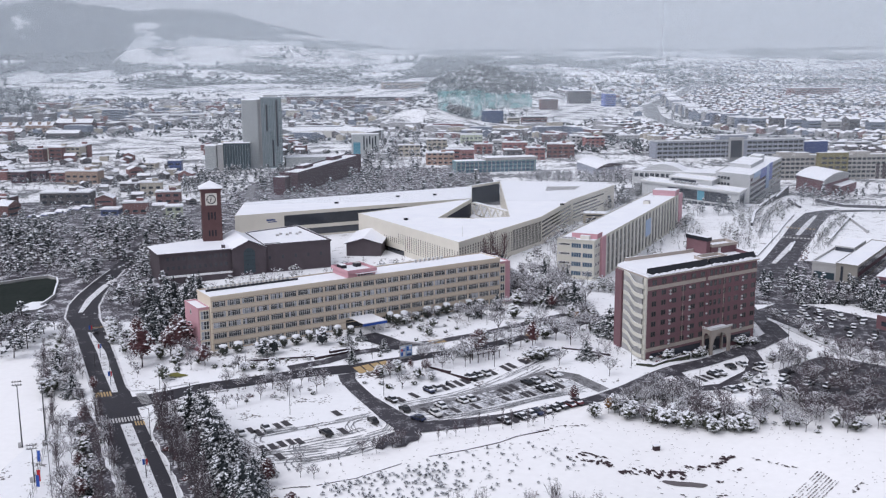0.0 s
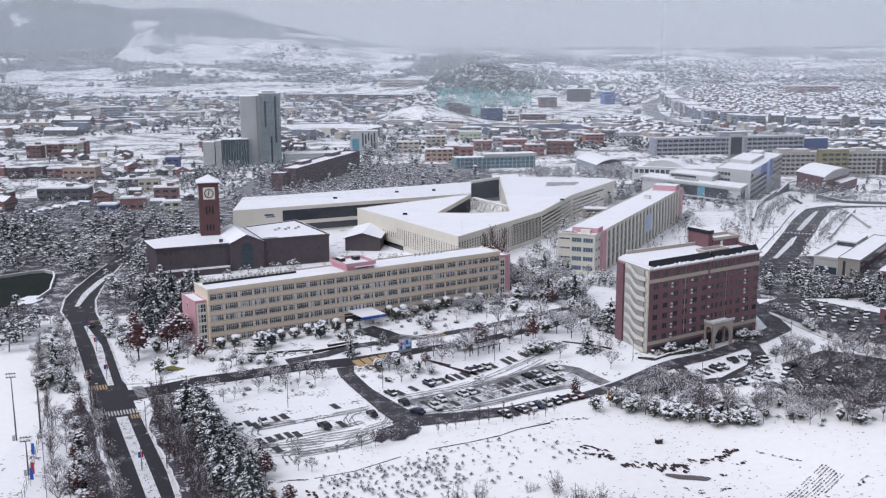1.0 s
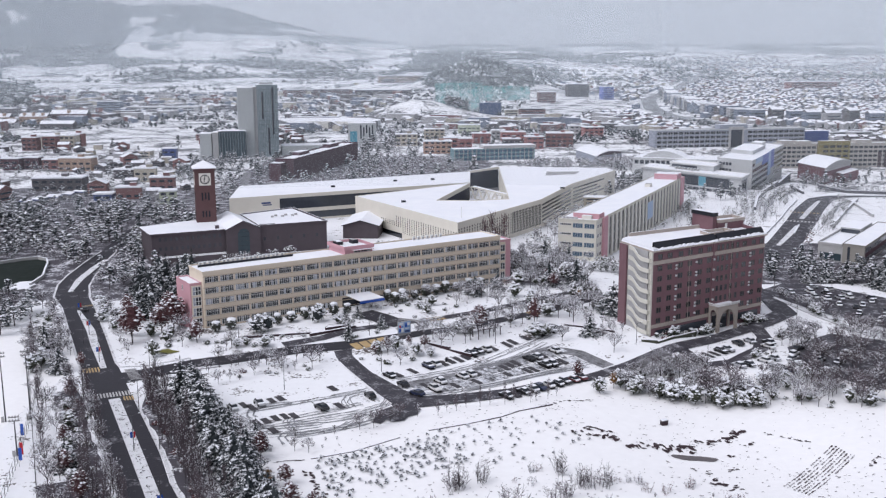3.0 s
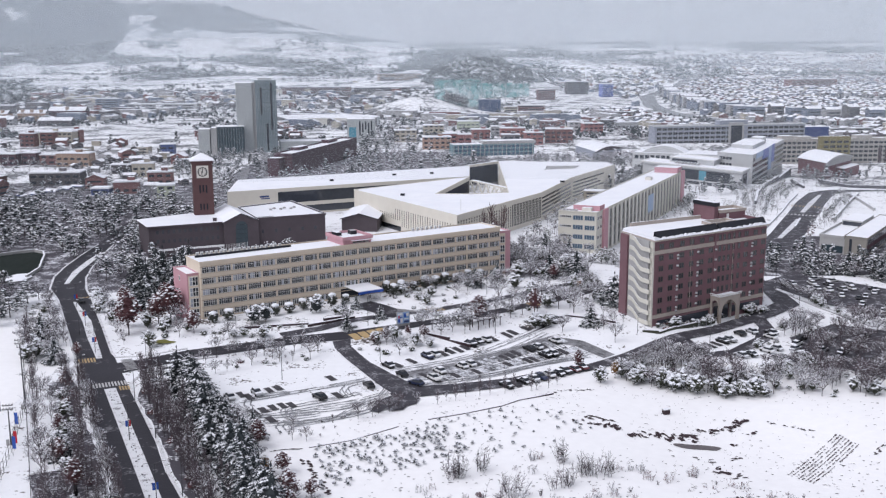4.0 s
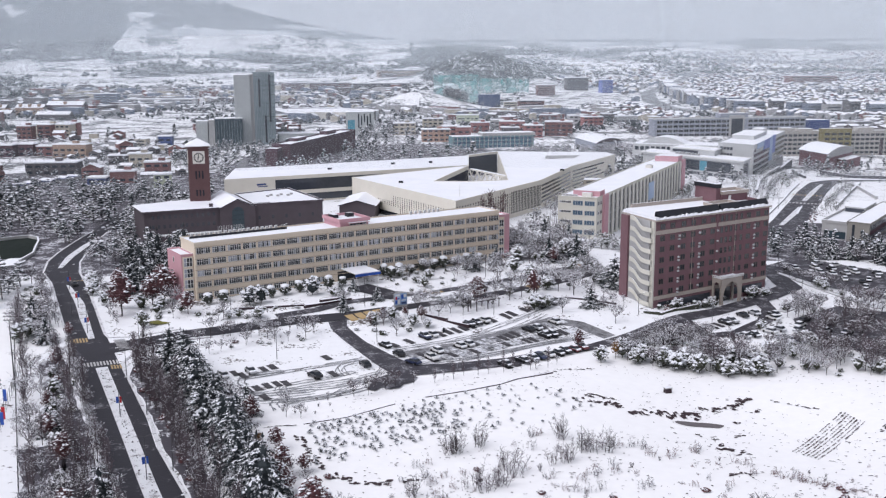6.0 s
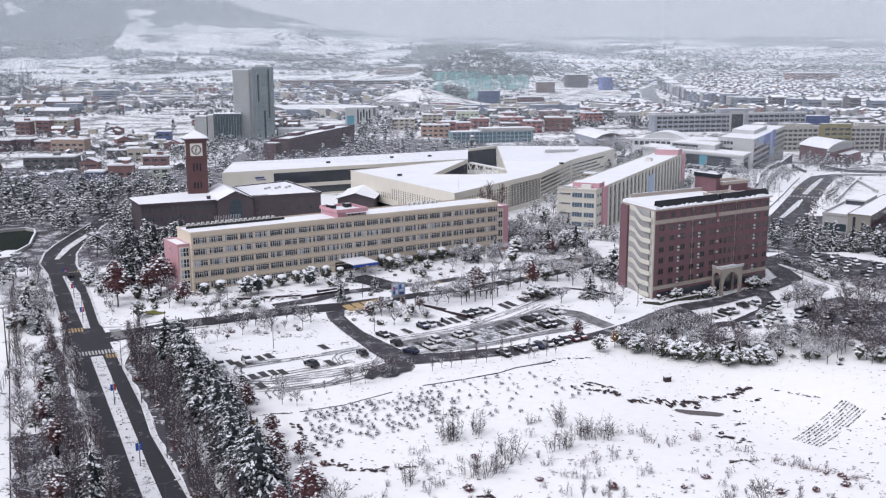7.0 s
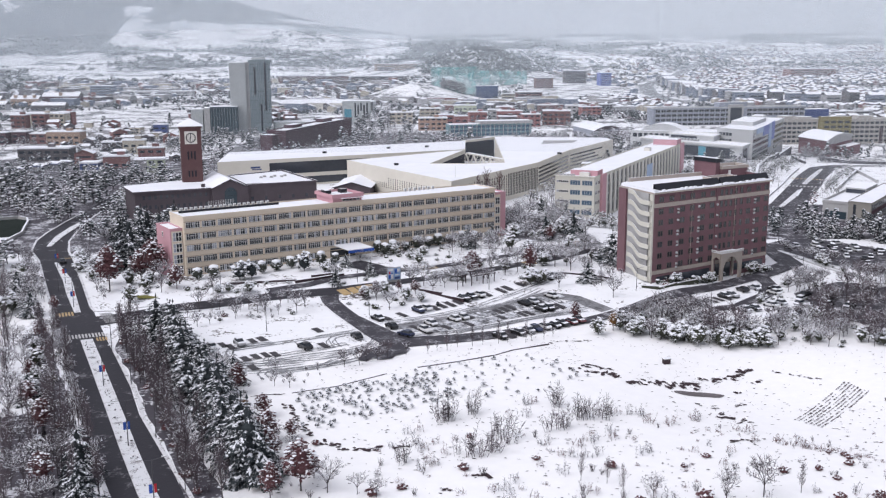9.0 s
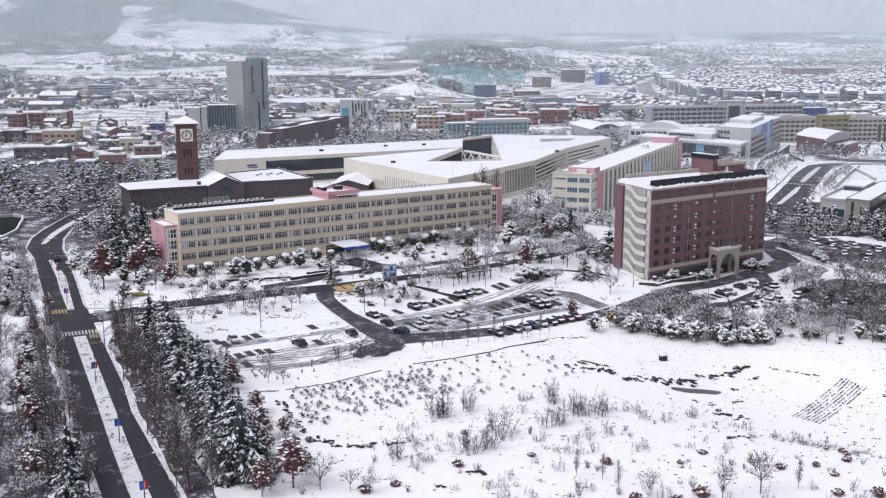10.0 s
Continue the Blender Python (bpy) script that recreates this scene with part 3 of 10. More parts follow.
stripes("zebra_crossing", (-89.2, 243.5), (-80.7, 246.9), 12, 3.6, ROAD_WHITE, 114, "white zebra crossing on wet asphalt")
stripes("speed_table", (-81.2, 242.2), (-78.6, 243.0), 4, 3.2, ROAD_YELLOW, 114, "worn yellow speed table", 0.62)
stripes("speed_table", (-99.6, 264.6), (-95.2, 266.3), 6, 4.2, ROAD_YELLOW, 114, "worn yellow speed table", 0.62)
stripes("zebra_crossing", (-87, 266.4), (-82.2, 257), 9, 3.0, KERB, 20, "faded grey crossing on the side road", 0.55, 0.2)
stripes("speed_table", (-126, 338), (-122.5, 339.5), 4, 2.0, ROAD_YELLOW, 150, "worn yellow speed table")
stripes("speed_table", (-26.5, 281), (-16.5, 286.5), 4, 5.0, ROAD_YELLOW, 120, "worn yellow speed table", 0.84, 0.17)
stripes("speed_table", (-4.6, 307), (0.4, 309.6), 3, 4.0, ROAD_YELLOW, 118, "worn yellow speed table", 0.86, 0.19)
stripes("speed_table", (28.4, 313.6), (31, 316), 3, 4.6, ROAD_YELLOW, 130, "worn yellow speed table", 0.86, 0.17)
stripes("zebra_crossing", (181, 517), (197.5, 509), 10, 4, ROAD_WHITE, 65, "white zebra crossing on the hill road")
stripes("speed_table", (195.5, 546.5), (210, 539.5), 8, 3, ROAD_YELLOW, 65, "worn yellow speed table")


# pond at the edge of the wood
pond = Shape()
ring_pts = [(-172, 352), (-163, 360), (-157, 370), (-158, 385), (-162, 397), (-166, 410), (-170, 419), (-175.5, 423), (-181, 420), (-190, 411), (-215, 392), (-205, 362)]
pond.prism(ring_pts, -0.2, 0.06, POND)
tagged(part("pond", pond), "dark still pond with a snowy rim", "pond", kind="structure")
wall_s = Shape()
for a, b in zip(ring_pts[2:10], ring_pts[3:11]):
    d = math.dist(a, b)
    nx, ny = (b[1] - a[1]) / d * 0.7, -(b[0] - a[0]) / d * 0.7
    wall_s.prism([a, b, (b[0] - nx, b[1] - ny), (a[0] - nx, a[1] - ny)], -0.2, 1.3, GREY, ROOF_SNOW)
tagged(part("pond_wall", wall_s), "low stone wall round the pond", "wall", kind="structure")
isl = Shape().prism([(-166, 366), (-163.5, 376), (-159, 377), (-155.5, 371), (-156.5, 364), (-161, 361)], 0, 0.5, KERB, ROOF_SNOW)
tagged(part("pond_island", isl), "small snow-covered island in the pond", "island", kind="structure")
# sports field fence line and snow-free furrows are built with the small things

# ---- main buildings ----
def window_mesh(w, h, panes, seed, frame_mat=None, blind=0.4, rows=1, glass=None):
    """A window band of some panes: a frame standing proud, with the glass set back in it."""
    rnd = random.Random(seed)
    fm = frame_mat or WHITE
    s = Shape()
    t, d = 0.07, 0.1
    pw = w / panes
    for k in range(panes):
        mat = CURTAIN if rnd.random() < blind else (glass or GLASS)
        for r in range(rows):
            z0, z1 = h * r / rows, h * (r + 1) / rows
            e = t * 0.4
            s.face([(k * pw + e, -0.03, z0 + e), ((k + 1) * pw - e, -0.03, z0 + e), ((k + 1) * pw - e, -0.03, z1 - e), (k * pw + e, -0.03, z1 - e)], mat)
    for k in range(panes + 1):
        s.box(k * pw - t, k * pw + t, -d, 0, 0, h, fm)
    for r in range(rows + 1):
        s.box(-t, w + t, -d, 0, h * r / rows - t * 0.9, h * r / rows + t * 0.9, fm)
    return s.mesh("window")


def window_frame_mesh(w, h, panes):
    s = Shape()
    t, d = 0.05, 0.1
    for k in range(panes + 1):
        s.box(k * w / panes - t, k * w / panes + t, -d, 0, 0, h, WHITE)
    for z in (0, h * 0.68, h):
        s.box(-t, w + t, -d, 0, z - t * 0.8, z + t * 0.8, WHITE)
    return s.mesh("window")


def ring(s, poly, width, z0, z1, mat, top=None):
    """A parapet along the inside of a convex polygon."""
    n = len(poly)
    cx, cy = sum(p[0] for p in poly) / n, sum(p[1] for p in poly) / n
    inner = []
    for x, y in poly:
        d = math.hypot(x - cx, y - cy)
        k = 1 - width * 1.3 / d
        inner.append((cx + (x - cx) * k, cy + (y - cy) * k))
    for i in range(n):
        j = (i + 1) % n
        s.prism([poly[i], poly[j], inner[j], inner[i]], z0, z1, mat, top)
    return s


def rbox(x0, x1, y0, y1):
    return [(x0, y0), (x1, y0), (x1, y1), (x0, y1)]


def askew(s, e, n):
    """Lean a plan drawn square onto two directions that are not at right angles."""
    s.v = [(x * e[0] + y * n[0], x * e[1] + y * n[1], z) for x, y, z in s.v]
    return s


def long_building():
    b = thing("college_building", "long five-storey cream concrete building with pink stair ends", "building", pose(-73.5, 298.5, 2.7, 0, 0, 32.81))
    L, D, H = 113.0, 12.5, 18.0
    part("wall", Shape().box(0, L, 0, D, -3, H - 0.8, CREAM), b, "cream painted concrete walls")
    part("parapet", ring(Shape(), rbox(-0.15, L + 0.15, -0.15, D + 0.15), 0.3, H - 0.79, H, CREAM, ROOF_SNOW), b)
    s = Shape()
    for k in range(34):
        x0, x1 = 0.3 + k * (L - 0.6) / 34, 0.3 + (k + 1) * (L - 0.6) / 34
        s.face([(x0, 0.3, H - 0.42), (x1, 0.3, H - 0.42), (x1, D - 0.3, H - 0.36), (x0, D - 0.3, H - 0.36)], ROOF_SNOW)
    part("roof", s, b, "flat roof under smooth snow")
    rows = [1.4 + 3.45 * k for k in range(5)]
    frame_mesh = window_frame_mesh(4.2, 1.75, 6)
    pane_meshes = [Shape().box(0.03, 0.67, -0.05, -0.01, 0.03, 1.72, m).mesh("pane") for m in (GLASS, CURTAIN)]
    rnd = random.Random(5)
    for f, zc in enumerate(rows):
        ledge = Shape().box(0, L, -0.28, -0.001, zc + 1.0, zc + 1.22, CREAM_DARK, STONE)
        ledge.box(0, L, -0.2, -0.001, zc - 1.05, zc - 0.9, CREAM_DARK, STONE)
        part("ledge", ledge, b, "tan concrete ledge with damp stains")
        for g in range(23):
            x = 0.62 + g * 4.9
            if f == 0 and 46 < x + 2 < 58:
                continue
            w = part("window", frame_mesh, b, at=pose(x, 0, zc - 0.82))
            blind = rnd.choice((0.42, 0.3, 0.2, 0.12, 0.06))
            for k in range(6):
                part("pane", pane_meshes[rnd.random() < blind], w, at=pose(k * 0.7, 0, 0))
    for g in range(0, 24, 4):
        part("pilaster", Shape().box(0.12 + g * 4.9, 0.5 + g * 4.9, -0.22, -0.002, -3, H - 1.0, CREAM), b)
    # pink stair ends
    left = part("stair_tower", Shape().box(-3.7, -0.01, 1.5, 14.5, -3, 14.0, PINK, ROOF_SNOW), b, "pink stair tower with a snowy flat top")
    part("parapet", ring(Shape(), rbox(-3.8, -0.01, 1.4, 14.6), 0.25, 13.99, 14.5, PINK, ROOF_SNOW), left)
    part("stair_front", Shape().box(-3.3, -0.15, 1.25, 1.498, -1, 13.6, CREAM), left)
    sw = window_mesh(2.6, 2.6, 3, 3, blind=0.3, rows=2)
    for k in range(4):
        part("window", sw, left, at=pose(-3.0, 1.25, 0.6 + 3.35 * k))
    part("window", window_mesh(0.9, 1.5, 1, 2, blind=0), left, at=pose(-3.7, 9.0, 11.2, 0, 0, -90))
    part("door_canopy", Shape().box(-7.2, -3.72, 7.0, 12.0, 0.9, 1.2, GREY, ROOF_SNOW), left)
    right = part("stair_tower", Shape().box(L + 0.01, L + 5.4, 0.9, 13.5, -3, 15.6, PINK, ROOF_SNOW), b, "pink stair tower with a snowy flat top")
    part("parapet", ring(Shape(), rbox(L + 0.01, L + 5.5, 0.8, 13.6), 0.25, 15.59, 16.1, PINK, ROOF_SNOW), right)
    part("stair_front", Shape().box(L + 0.3, L + 2.9, 0.6, 0.898, -1, 15.2, CREAM), right)
    sw = window_mesh(1.9, 2.4, 2, 8, blind=0.1, rows=2)
    for k in range(4):
        part("window", sw, right, at=pose(L + 0.65, 0.6, 1.6 + 3.4 * k))
    part("door_canopy", Shape().box(L + 1.5, L + 8.5, -2.2, 0.59, 1.2, 1.6, PINK, ROOF_SNOW), right)
    # pink penthouse with an open snowy top
    ph = part("penthouse", Shape().box(49.2, 59.6, 0.6, 12.4, H - 0.7, 19.6, PINK, ROOF_SNOW), b, "pink rooftop plant room with an upstand parapet")
    part("parapet", ring(Shape(), rbox(48.7, 60.1, 0.1, 12.9), 0.35, 19.3, 20.4, PINK), ph)
    part("window", window_mesh(6.2, 0.7, 5, 4, blind=0.1), ph, at=pose(52.6, 0.6, 18.1))
    part("window_hood", Shape().box(51.8, 59.5, -0.9, 0.59, 18.95, 19.1, PINK, ROOF_SNOW), ph)
    part("roof_box", Shape().box(56, 58.2, 8, 10.5, 19.6, 20.9, DARK_METAL, GREY), ph)
    part("roof_box", Shape().box(50.4, 52.4, 8, 11.5, 19.6, 20.8, DARK_METAL, ROOF_SNOW), ph)
    # blue-edged entrance canopy
    ca = part("entrance_canopy", Shape().box(48.6, 57.6, -10.6, -0.02, 4.0, 4.25, WHITE, ROOF_SNOW), b, "flat entrance canopy with a blue front edge")
    part("fascia", Shape().box(48.5, 57.7, -10.75, -10.61, 3.2, 4.05, BLUE), ca, "bright blue fascia")
    for x in (49.1, 57.1):
        part("column", Shape().tube((x, -10.2, -1), (x, -10.2, 3.98), 0.16, 0.16, WHITE, 8), ca)
    part("entrance_glass", Shape().box(47.5, 56.5, -0.12, -0.004, -0.3, 3.2, GLASS), ca)
    # condenser units along the rear edge
    unit = Shape().box(0, 0.9, 0, 0.5, 0, 1.25, WHITE, ROOF_SNOW)
    unit.face([(0.1, -0.012, 0.15), (0.8, -0.012, 0.15), (0.8, -0.012, 1.0), (0.1, -0.012, 1.0)], GREY)
    um = unit.mesh("condenser_unit")
    for i in range(19):
        part("condenser_unit", um, b, at=pose(2.6 + i * 1.55, 10.6 + 0.3 * math.sin(i * 2.3), H - 0.4))
    for i in range(7):
        part("condenser_unit", um, b, at=pose(82 + i * 1.9, 10.8, H - 0.4))
    rail = Shape().box(1.5, 34, 8.6, 8.72, H - 0.36, H + 0.35, DARK_METAL)
    part("pipe_run", rail, b)
    v = Shape()
    for i in range(16):
        v.tube((12 + i * 0.55, 11.8, H - 0.5), (12 + i * 0.55, 11.8, H + 2.2), 0.05, 0.05, WHITE, 4)
    part("vent_row", v, b)


def dormitory():
    b = thing("dormitory", "eight-storey red-brown brick dormitory with curved white stairs", "building", pose(62.0, 288.9, 4.06, 0, 0, 33.57) @ Matrix.Diagonal((0.83, 1, 1, 1)))
    L, D, H = 61.5, 11.5, 24.4
    part("wall", Shape().prism([(0.6, 0), (L, 0), (L + 6, 18), (13.6, 20.8), (5.8, 17)], -5, H - 0.6, BRICK), b, "red-brown brick walls")
    part("cornice", Shape().prism([(-0.3, -0.7), (L + 0.5, -0.7), (L + 6.6, 18.6), (13.4, 21.4), (4.8, 17.3)], H - 0.59, H - 0.1, STONE, ROOF_SNOW), b, "pale cornice edged with snow")
    s = Shape().prism([(-0.2, -0.6), (L + 0.4, -0.6), (L + 6.5, 18.5), (13.4, 21.3), (4.9, 17.2)], H - 0.098, H + 0.06, ROOF_SNOW)
    part("roof", s, b, "flat roof under thick snow")
    part("snow_slope", Shape().prism([(-0.1, -0.5), (1.6, -0.5), (9.5, 18.8), (5.0, 17.1)], H + 0.062, H + 0.6, ROOF_SNOW), b)
    # dark screen along the front edge, in two lengths, and a rear parapet
    lip_rnd = random.Random(77)
    for x0, x1, y0 in ((1.7, 34.0, 0.1), (34.4, 46.6, -0.15), (47.0, L - 0.3, 0.1)):
        sc = Shape()
        sc.prism([(x0, y0), (x1, y0), (x1, y0 + 1.5), (x0, y0 + 1.5)], H + 0.061, H + 0.25, DARK_METAL)
        sc.face([(x0, y0, H + 0.26), (x1, y0, H + 0.26), (x1, y0 + 1.3, H + 2.1), (x0, y0 + 1.3, H + 2.1)], DARK_METAL)
        sc.face([(x1, y0 + 1.5, H + 0.26), (x0, y0 + 1.5, H + 0.26), (x0, y0 + 1.32, H + 2.1), (x1, y0 + 1.32, H + 2.1)], DARK_METAL)
        part("roof_screen", sc, b, "dark sloping roof panels swept clear of snow")
        lip = Shape()
        n = int((x1 - x0) / 1.1)
        tops = [H + 0.3 + 0.5 * lip_rnd.random() ** 2 for q in range(n + 1)]
        for q in range(n):
            xa, xb = x0 + (x1 - x0) * q / n, x0 + (x1 - x0) * (q + 1) / n
            lip.face([(xa, y0 - 0.62, H + 0.062), (xb, y0 - 0.62, H + 0.062), (xb, y0 - 0.3, tops[q + 1]), (xa, y0 - 0.3, tops[q])], ROOF_SNOW)
            lip.face([(xa, y0 - 0.3, tops[q]), (xb, y0 - 0.3, tops[q + 1]), (xb, y0 + 0.3, tops[q + 1] - 0.1), (xa, y0 + 0.3, tops[q] - 0.1)], ROOF_SNOW)
        part("snow_lip", lip, b, "ragged lip of slipped snow")
    part("parapet", Shape().prism([(13.4, 20.7), (L + 6, 18.0), (L + 6, 18.5), (13.4, 21.2)], H + 0.061, H + 1.2, STONE, ROOF_SNOW), b)
    part("parapet", Shape().prism([(L + 0.2, 1.8), (L + 0.6, 1.8), (L + 6.4, 17.9), (L + 6.0, 17.9)], H + 0.061, H + 1.2, BRICK, ROOF_SNOW), b)
    # lift tower and plant room
    lt = part("lift_tower", Shape().prism([(49.3, 13.0), (51.6, 13.0), (53.0, 22.5), (50.2, 22.5)], H - 8, H + 4.7, BRICK), b, "brick lift tower with a dark snow-capped top")
    part("cap", Shape().prism([(49.0, 12.7), (51.9, 12.7), (53.3, 22.8), (49.9, 22.8)], H + 4.701, H + 6.0, DARK_METAL, ROOF_SNOW), lt)
    plan = [(51.7, 12.4), (66.0, 11.8), (68.0, 18.0), (53.2, 19.2)]
    pr = part("plant_room", Shape().prism(plan, H + 0.06, H + 2.5, BRICK, ROOF_SNOW), b, "low brick plant room with a white rim")
    part("rim", ring(Shape(), [(51.7, 12.1), (66.3, 11.5), (68.4, 18.3), (53.3, 19.5)], 0.5, H + 2.501, H + 3.5, STONE, ROOF_SNOW), pr)
    part("door", Shape().box(55.4, 56.6, 12.0, 12.2, H + 0.1, H + 2.1, WHITE), pr, "white service door")
    part("roof_light", ring(Shape(), [(38.5, 6.6), (52.5, 6.2), (53.6, 11.0), (40.0, 11.4)], 0.6, H + 0.061, H + 1.1, STONE, ROOF_SNOW), b, "low stone kerb round a sunken roof light")
    # bands
    part("band", Shape().box(0.5, L + 0.1, -0.14, -0.002, 19.85, 21.0, STONE), b, "pale stone band")
    part("band", Shape().box(0.5, L + 0.1, -0.14, -0.002, 0.4, 1.5, STONE), b, "pale stone band")
    # windows
    z_rows = [22.1, 18.6, 15.4, 12.2, 9.0, 5.75, 2.5]
    wide = [window_mesh(2.3, 1.6, 2, 60 + i, FRAME_DARK, 0.1) for i in range(4)]
    slim = [window_mesh(1.4, 1.8, 1, 70 + i, FRAME_DARK, 0.05) for i in range(3)]
    rnd = random.Random(9)
    unit = Shape().box(0, 0.75, -0.4, -0.003, 0, 0.5, GREY_PALE, ROOF_SNOW)
    unit.box(0.05, 0.75, -0.4, -0.02, -0.12, -0.01, DARK_METAL)
    um = unit.mesh("condenser_unit")
    for f, zc in enumerate(z_rows):
        for x in (4.0, 9.0, 14.6, 19.6, 25.0, 29.9, 49.7, 55.0, 59.7):
            part("window", rnd.choice(wide), b, at=pose(x - 1.15, 0, zc - 0.8))
        for x in (34.9, 37.3, 39.9, 42.6, 45.7):
            if f == 6:
                continue
            part("window", rnd.choice(slim), b, at=pose(x - 0.7, 0, zc - 0.9))
        if f:
            for x in (12.4, 23.0, 53.2):
                part("condenser_unit", um, b, "white air-conditioning unit on a bracket", at=pose(x - 0.4, 0, zc - 0.1))
                if rnd.random() < 0.7:
                    part("condenser_unit", um, b, at=pose(x - 0.4, 0, zc - 1.1))
    part("recess", Shape().box(31.8, 32.6, -0.25, -0.002, -2, H - 0.7, BRICK), b)
    for k in range(5):
        part("condenser_unit", um, b, at=pose(31.9, -0.25, 5.6 + 3.2 * k))
    for x in (46.9, 24.0):
        part("downpipe", Shape().tube((x - 4.6, -0.1, 1.5), (x - 4.6, -0.1, H - 0.7), 0.07, 0.07, STONE, 5), b)
    # open stair at the end: brick pier, core and curved white balustrades
    lean = ((1, 0), (0.44, 1.48))
    part("stair_pier", askew(Shape().box(-1.5, -0.61, 8.6, D - 0.2, -4, H - 0.6, BRICK), *lean), b)
    part("stair_core", askew(Shape().box(-0.6, 0.59, 1.2, D - 0.2, -4, H - 0.61, GREY), *lean), b, "grey rendered wall behind the stair")
    part("stair_fin", askew(Shape().box(-0.2, 0.58, 0.0, 1.0, -4, H - 0.62, CREAM_PALE), *lean), b)
    for k in range(8):
        z = -1.4 + 3.15 * k
        s = Shape()
        n = 16
        prof = []
        for i in range(n + 1):
            u = i / n
            y = 0.3 + u * 8.0
            z0 = z + 2.1 * step(u, 0.32, 0.78)
            x = -0.8 - 0.8 * math.sin(math.pi * min(1.0, 0.15 + u * 0.95)) ** 0.6
            prof.append((x, y, z0))
        for (xa, ya, za), (xb, yb, zb) in zip(prof, prof[1:]):
            for dx, flip in ((0, False), (0.18, True)):
                q = [(xa + dx, ya, za), (xb + dx, yb, zb), (xb + dx, yb, zb + 1.3), (xa + dx, ya, za + 1.3)]
                s.face(q if flip else q[::-1], CREAM_PALE)
            s.face([(xa, ya, za + 1.3), (xa + 0.18, ya, za + 1.3), (xb + 0.18, yb, zb + 1.3), (xb, yb, zb + 1.3)], ROOF_SNOW)
            s.face([(xa, ya, za), (0.5, ya, za), (0.5, yb, zb), (xb, yb, zb)], GREY)
        xa, ya, za = prof[0]
        s.face([(xa, ya, za), (0.5, ya, za), (0.5, ya, za + 1.3), (xa, ya, za + 1.3)], CREAM_PALE)
        part("stair_flight", askew(s, *lean), b, "curved white stair balustrade")
    # arched porch on the lower ground
    px, pw, pd = 31.0, 11.4, 3.7
    po = part("porch", Shape().box(px, px + pw, -pd, -0.01, 3.9, 4.2, STONE, ROOF_SNOW), b, "pale stone porch with a tall round arch")
    rl = Shape()
    for k in range(19):
        x = px - 0.2 + k * (pw + 0.4) / 18
        rl.box(x - 0.12, x + 0.12, -pd - 0.3, -pd - 0.1, 4.2, 4.8, WHITE)
    for k in range(6):
        y = -pd + k * 0.68
        rl.box(px - 0.3, px - 0.1, y - 0.12, y + 0.12, 4.2, 4.8, WHITE)
    rl.box(px - 0.4, px + pw + 0.4, -pd - 0.35, -pd - 0.05, 4.8, 5.02, WHITE, ROOF_SNOW).box(px - 0.4, px - 0.05, -pd, -0.02, 4.8, 5.02, WHITE, ROOF_SNOW)
    part("balustrade", rl, po, "white snow-topped balustrade")
    part("ground_floor_glass", Shape().box(3, px - 1, -0.1, -0.003, -2.6, -0.4, RIBBON), b)
    part("ground_floor_glass", Shape().box(px + pw + 1, L - 2, -0.1, -0.003, -2.6, -0.4, RIBBON), b)

    def arch(w, h, r, thick):
        s = Shape()
        n = 14
        arc = [(w / 2 - r * math.cos(math.pi * i / n), max(0, h - 1.0 - r) + r * math.sin(math.pi * i / n)) for i in range(n + 1)]
        for y, fl in ((0, False), (thick, True)):
            s.face([(0, y, 0), (arc[0][0], y, 0), (arc[0][0], y, h), (0, y, h)][::-1 if fl else 1], STONE)
            s.face([(arc[-1][0], y, 0), (w, y, 0), (w, y, h), (arc[-1][0], y, h)][::-1 if fl else 1], STONE)
            for (xa, za), (xb, zb) in zip(arc, arc[1:]):
                s.face([(xa, y, za), (xb, y, zb), (xb, y, h), (xa, y, h)][::-1 if fl else 1], STONE)
        for (xa, za), (xb, zb) in zip(arc, arc[1:]):
            s.face([(xa, 0, za), (xa, thick, za), (xb, thick, zb), (xb, 0, zb)], STONE)
        for x in (arc[0][0], arc[-1][0], 0, w):
            s.face([(x, 0, 0), (x, thick, 0), (x, thick, h), (x, 0, h)], STONE)
        return s
    part("arch", arch(pw, 8.5, 4.3, 0.6), po, at=pose(px, -pd, -4.6))
    part("arch", arch(pd, 8.5, 1.2, 0.6), po, at=pose(px, -0.02, -4.6, 0, 0, -90))
    part("arch", arch(pd, 8.5, 1.2, 0.6), po, at=pose(px + pw - 0.6, -0.02, -4.6, 0, 0, -90))
    part("entrance_glass", Shape().box(px + 1.2, px + pw - 1.2, -0.15, -0.003, -4.4, 0.3, GLASS), po)


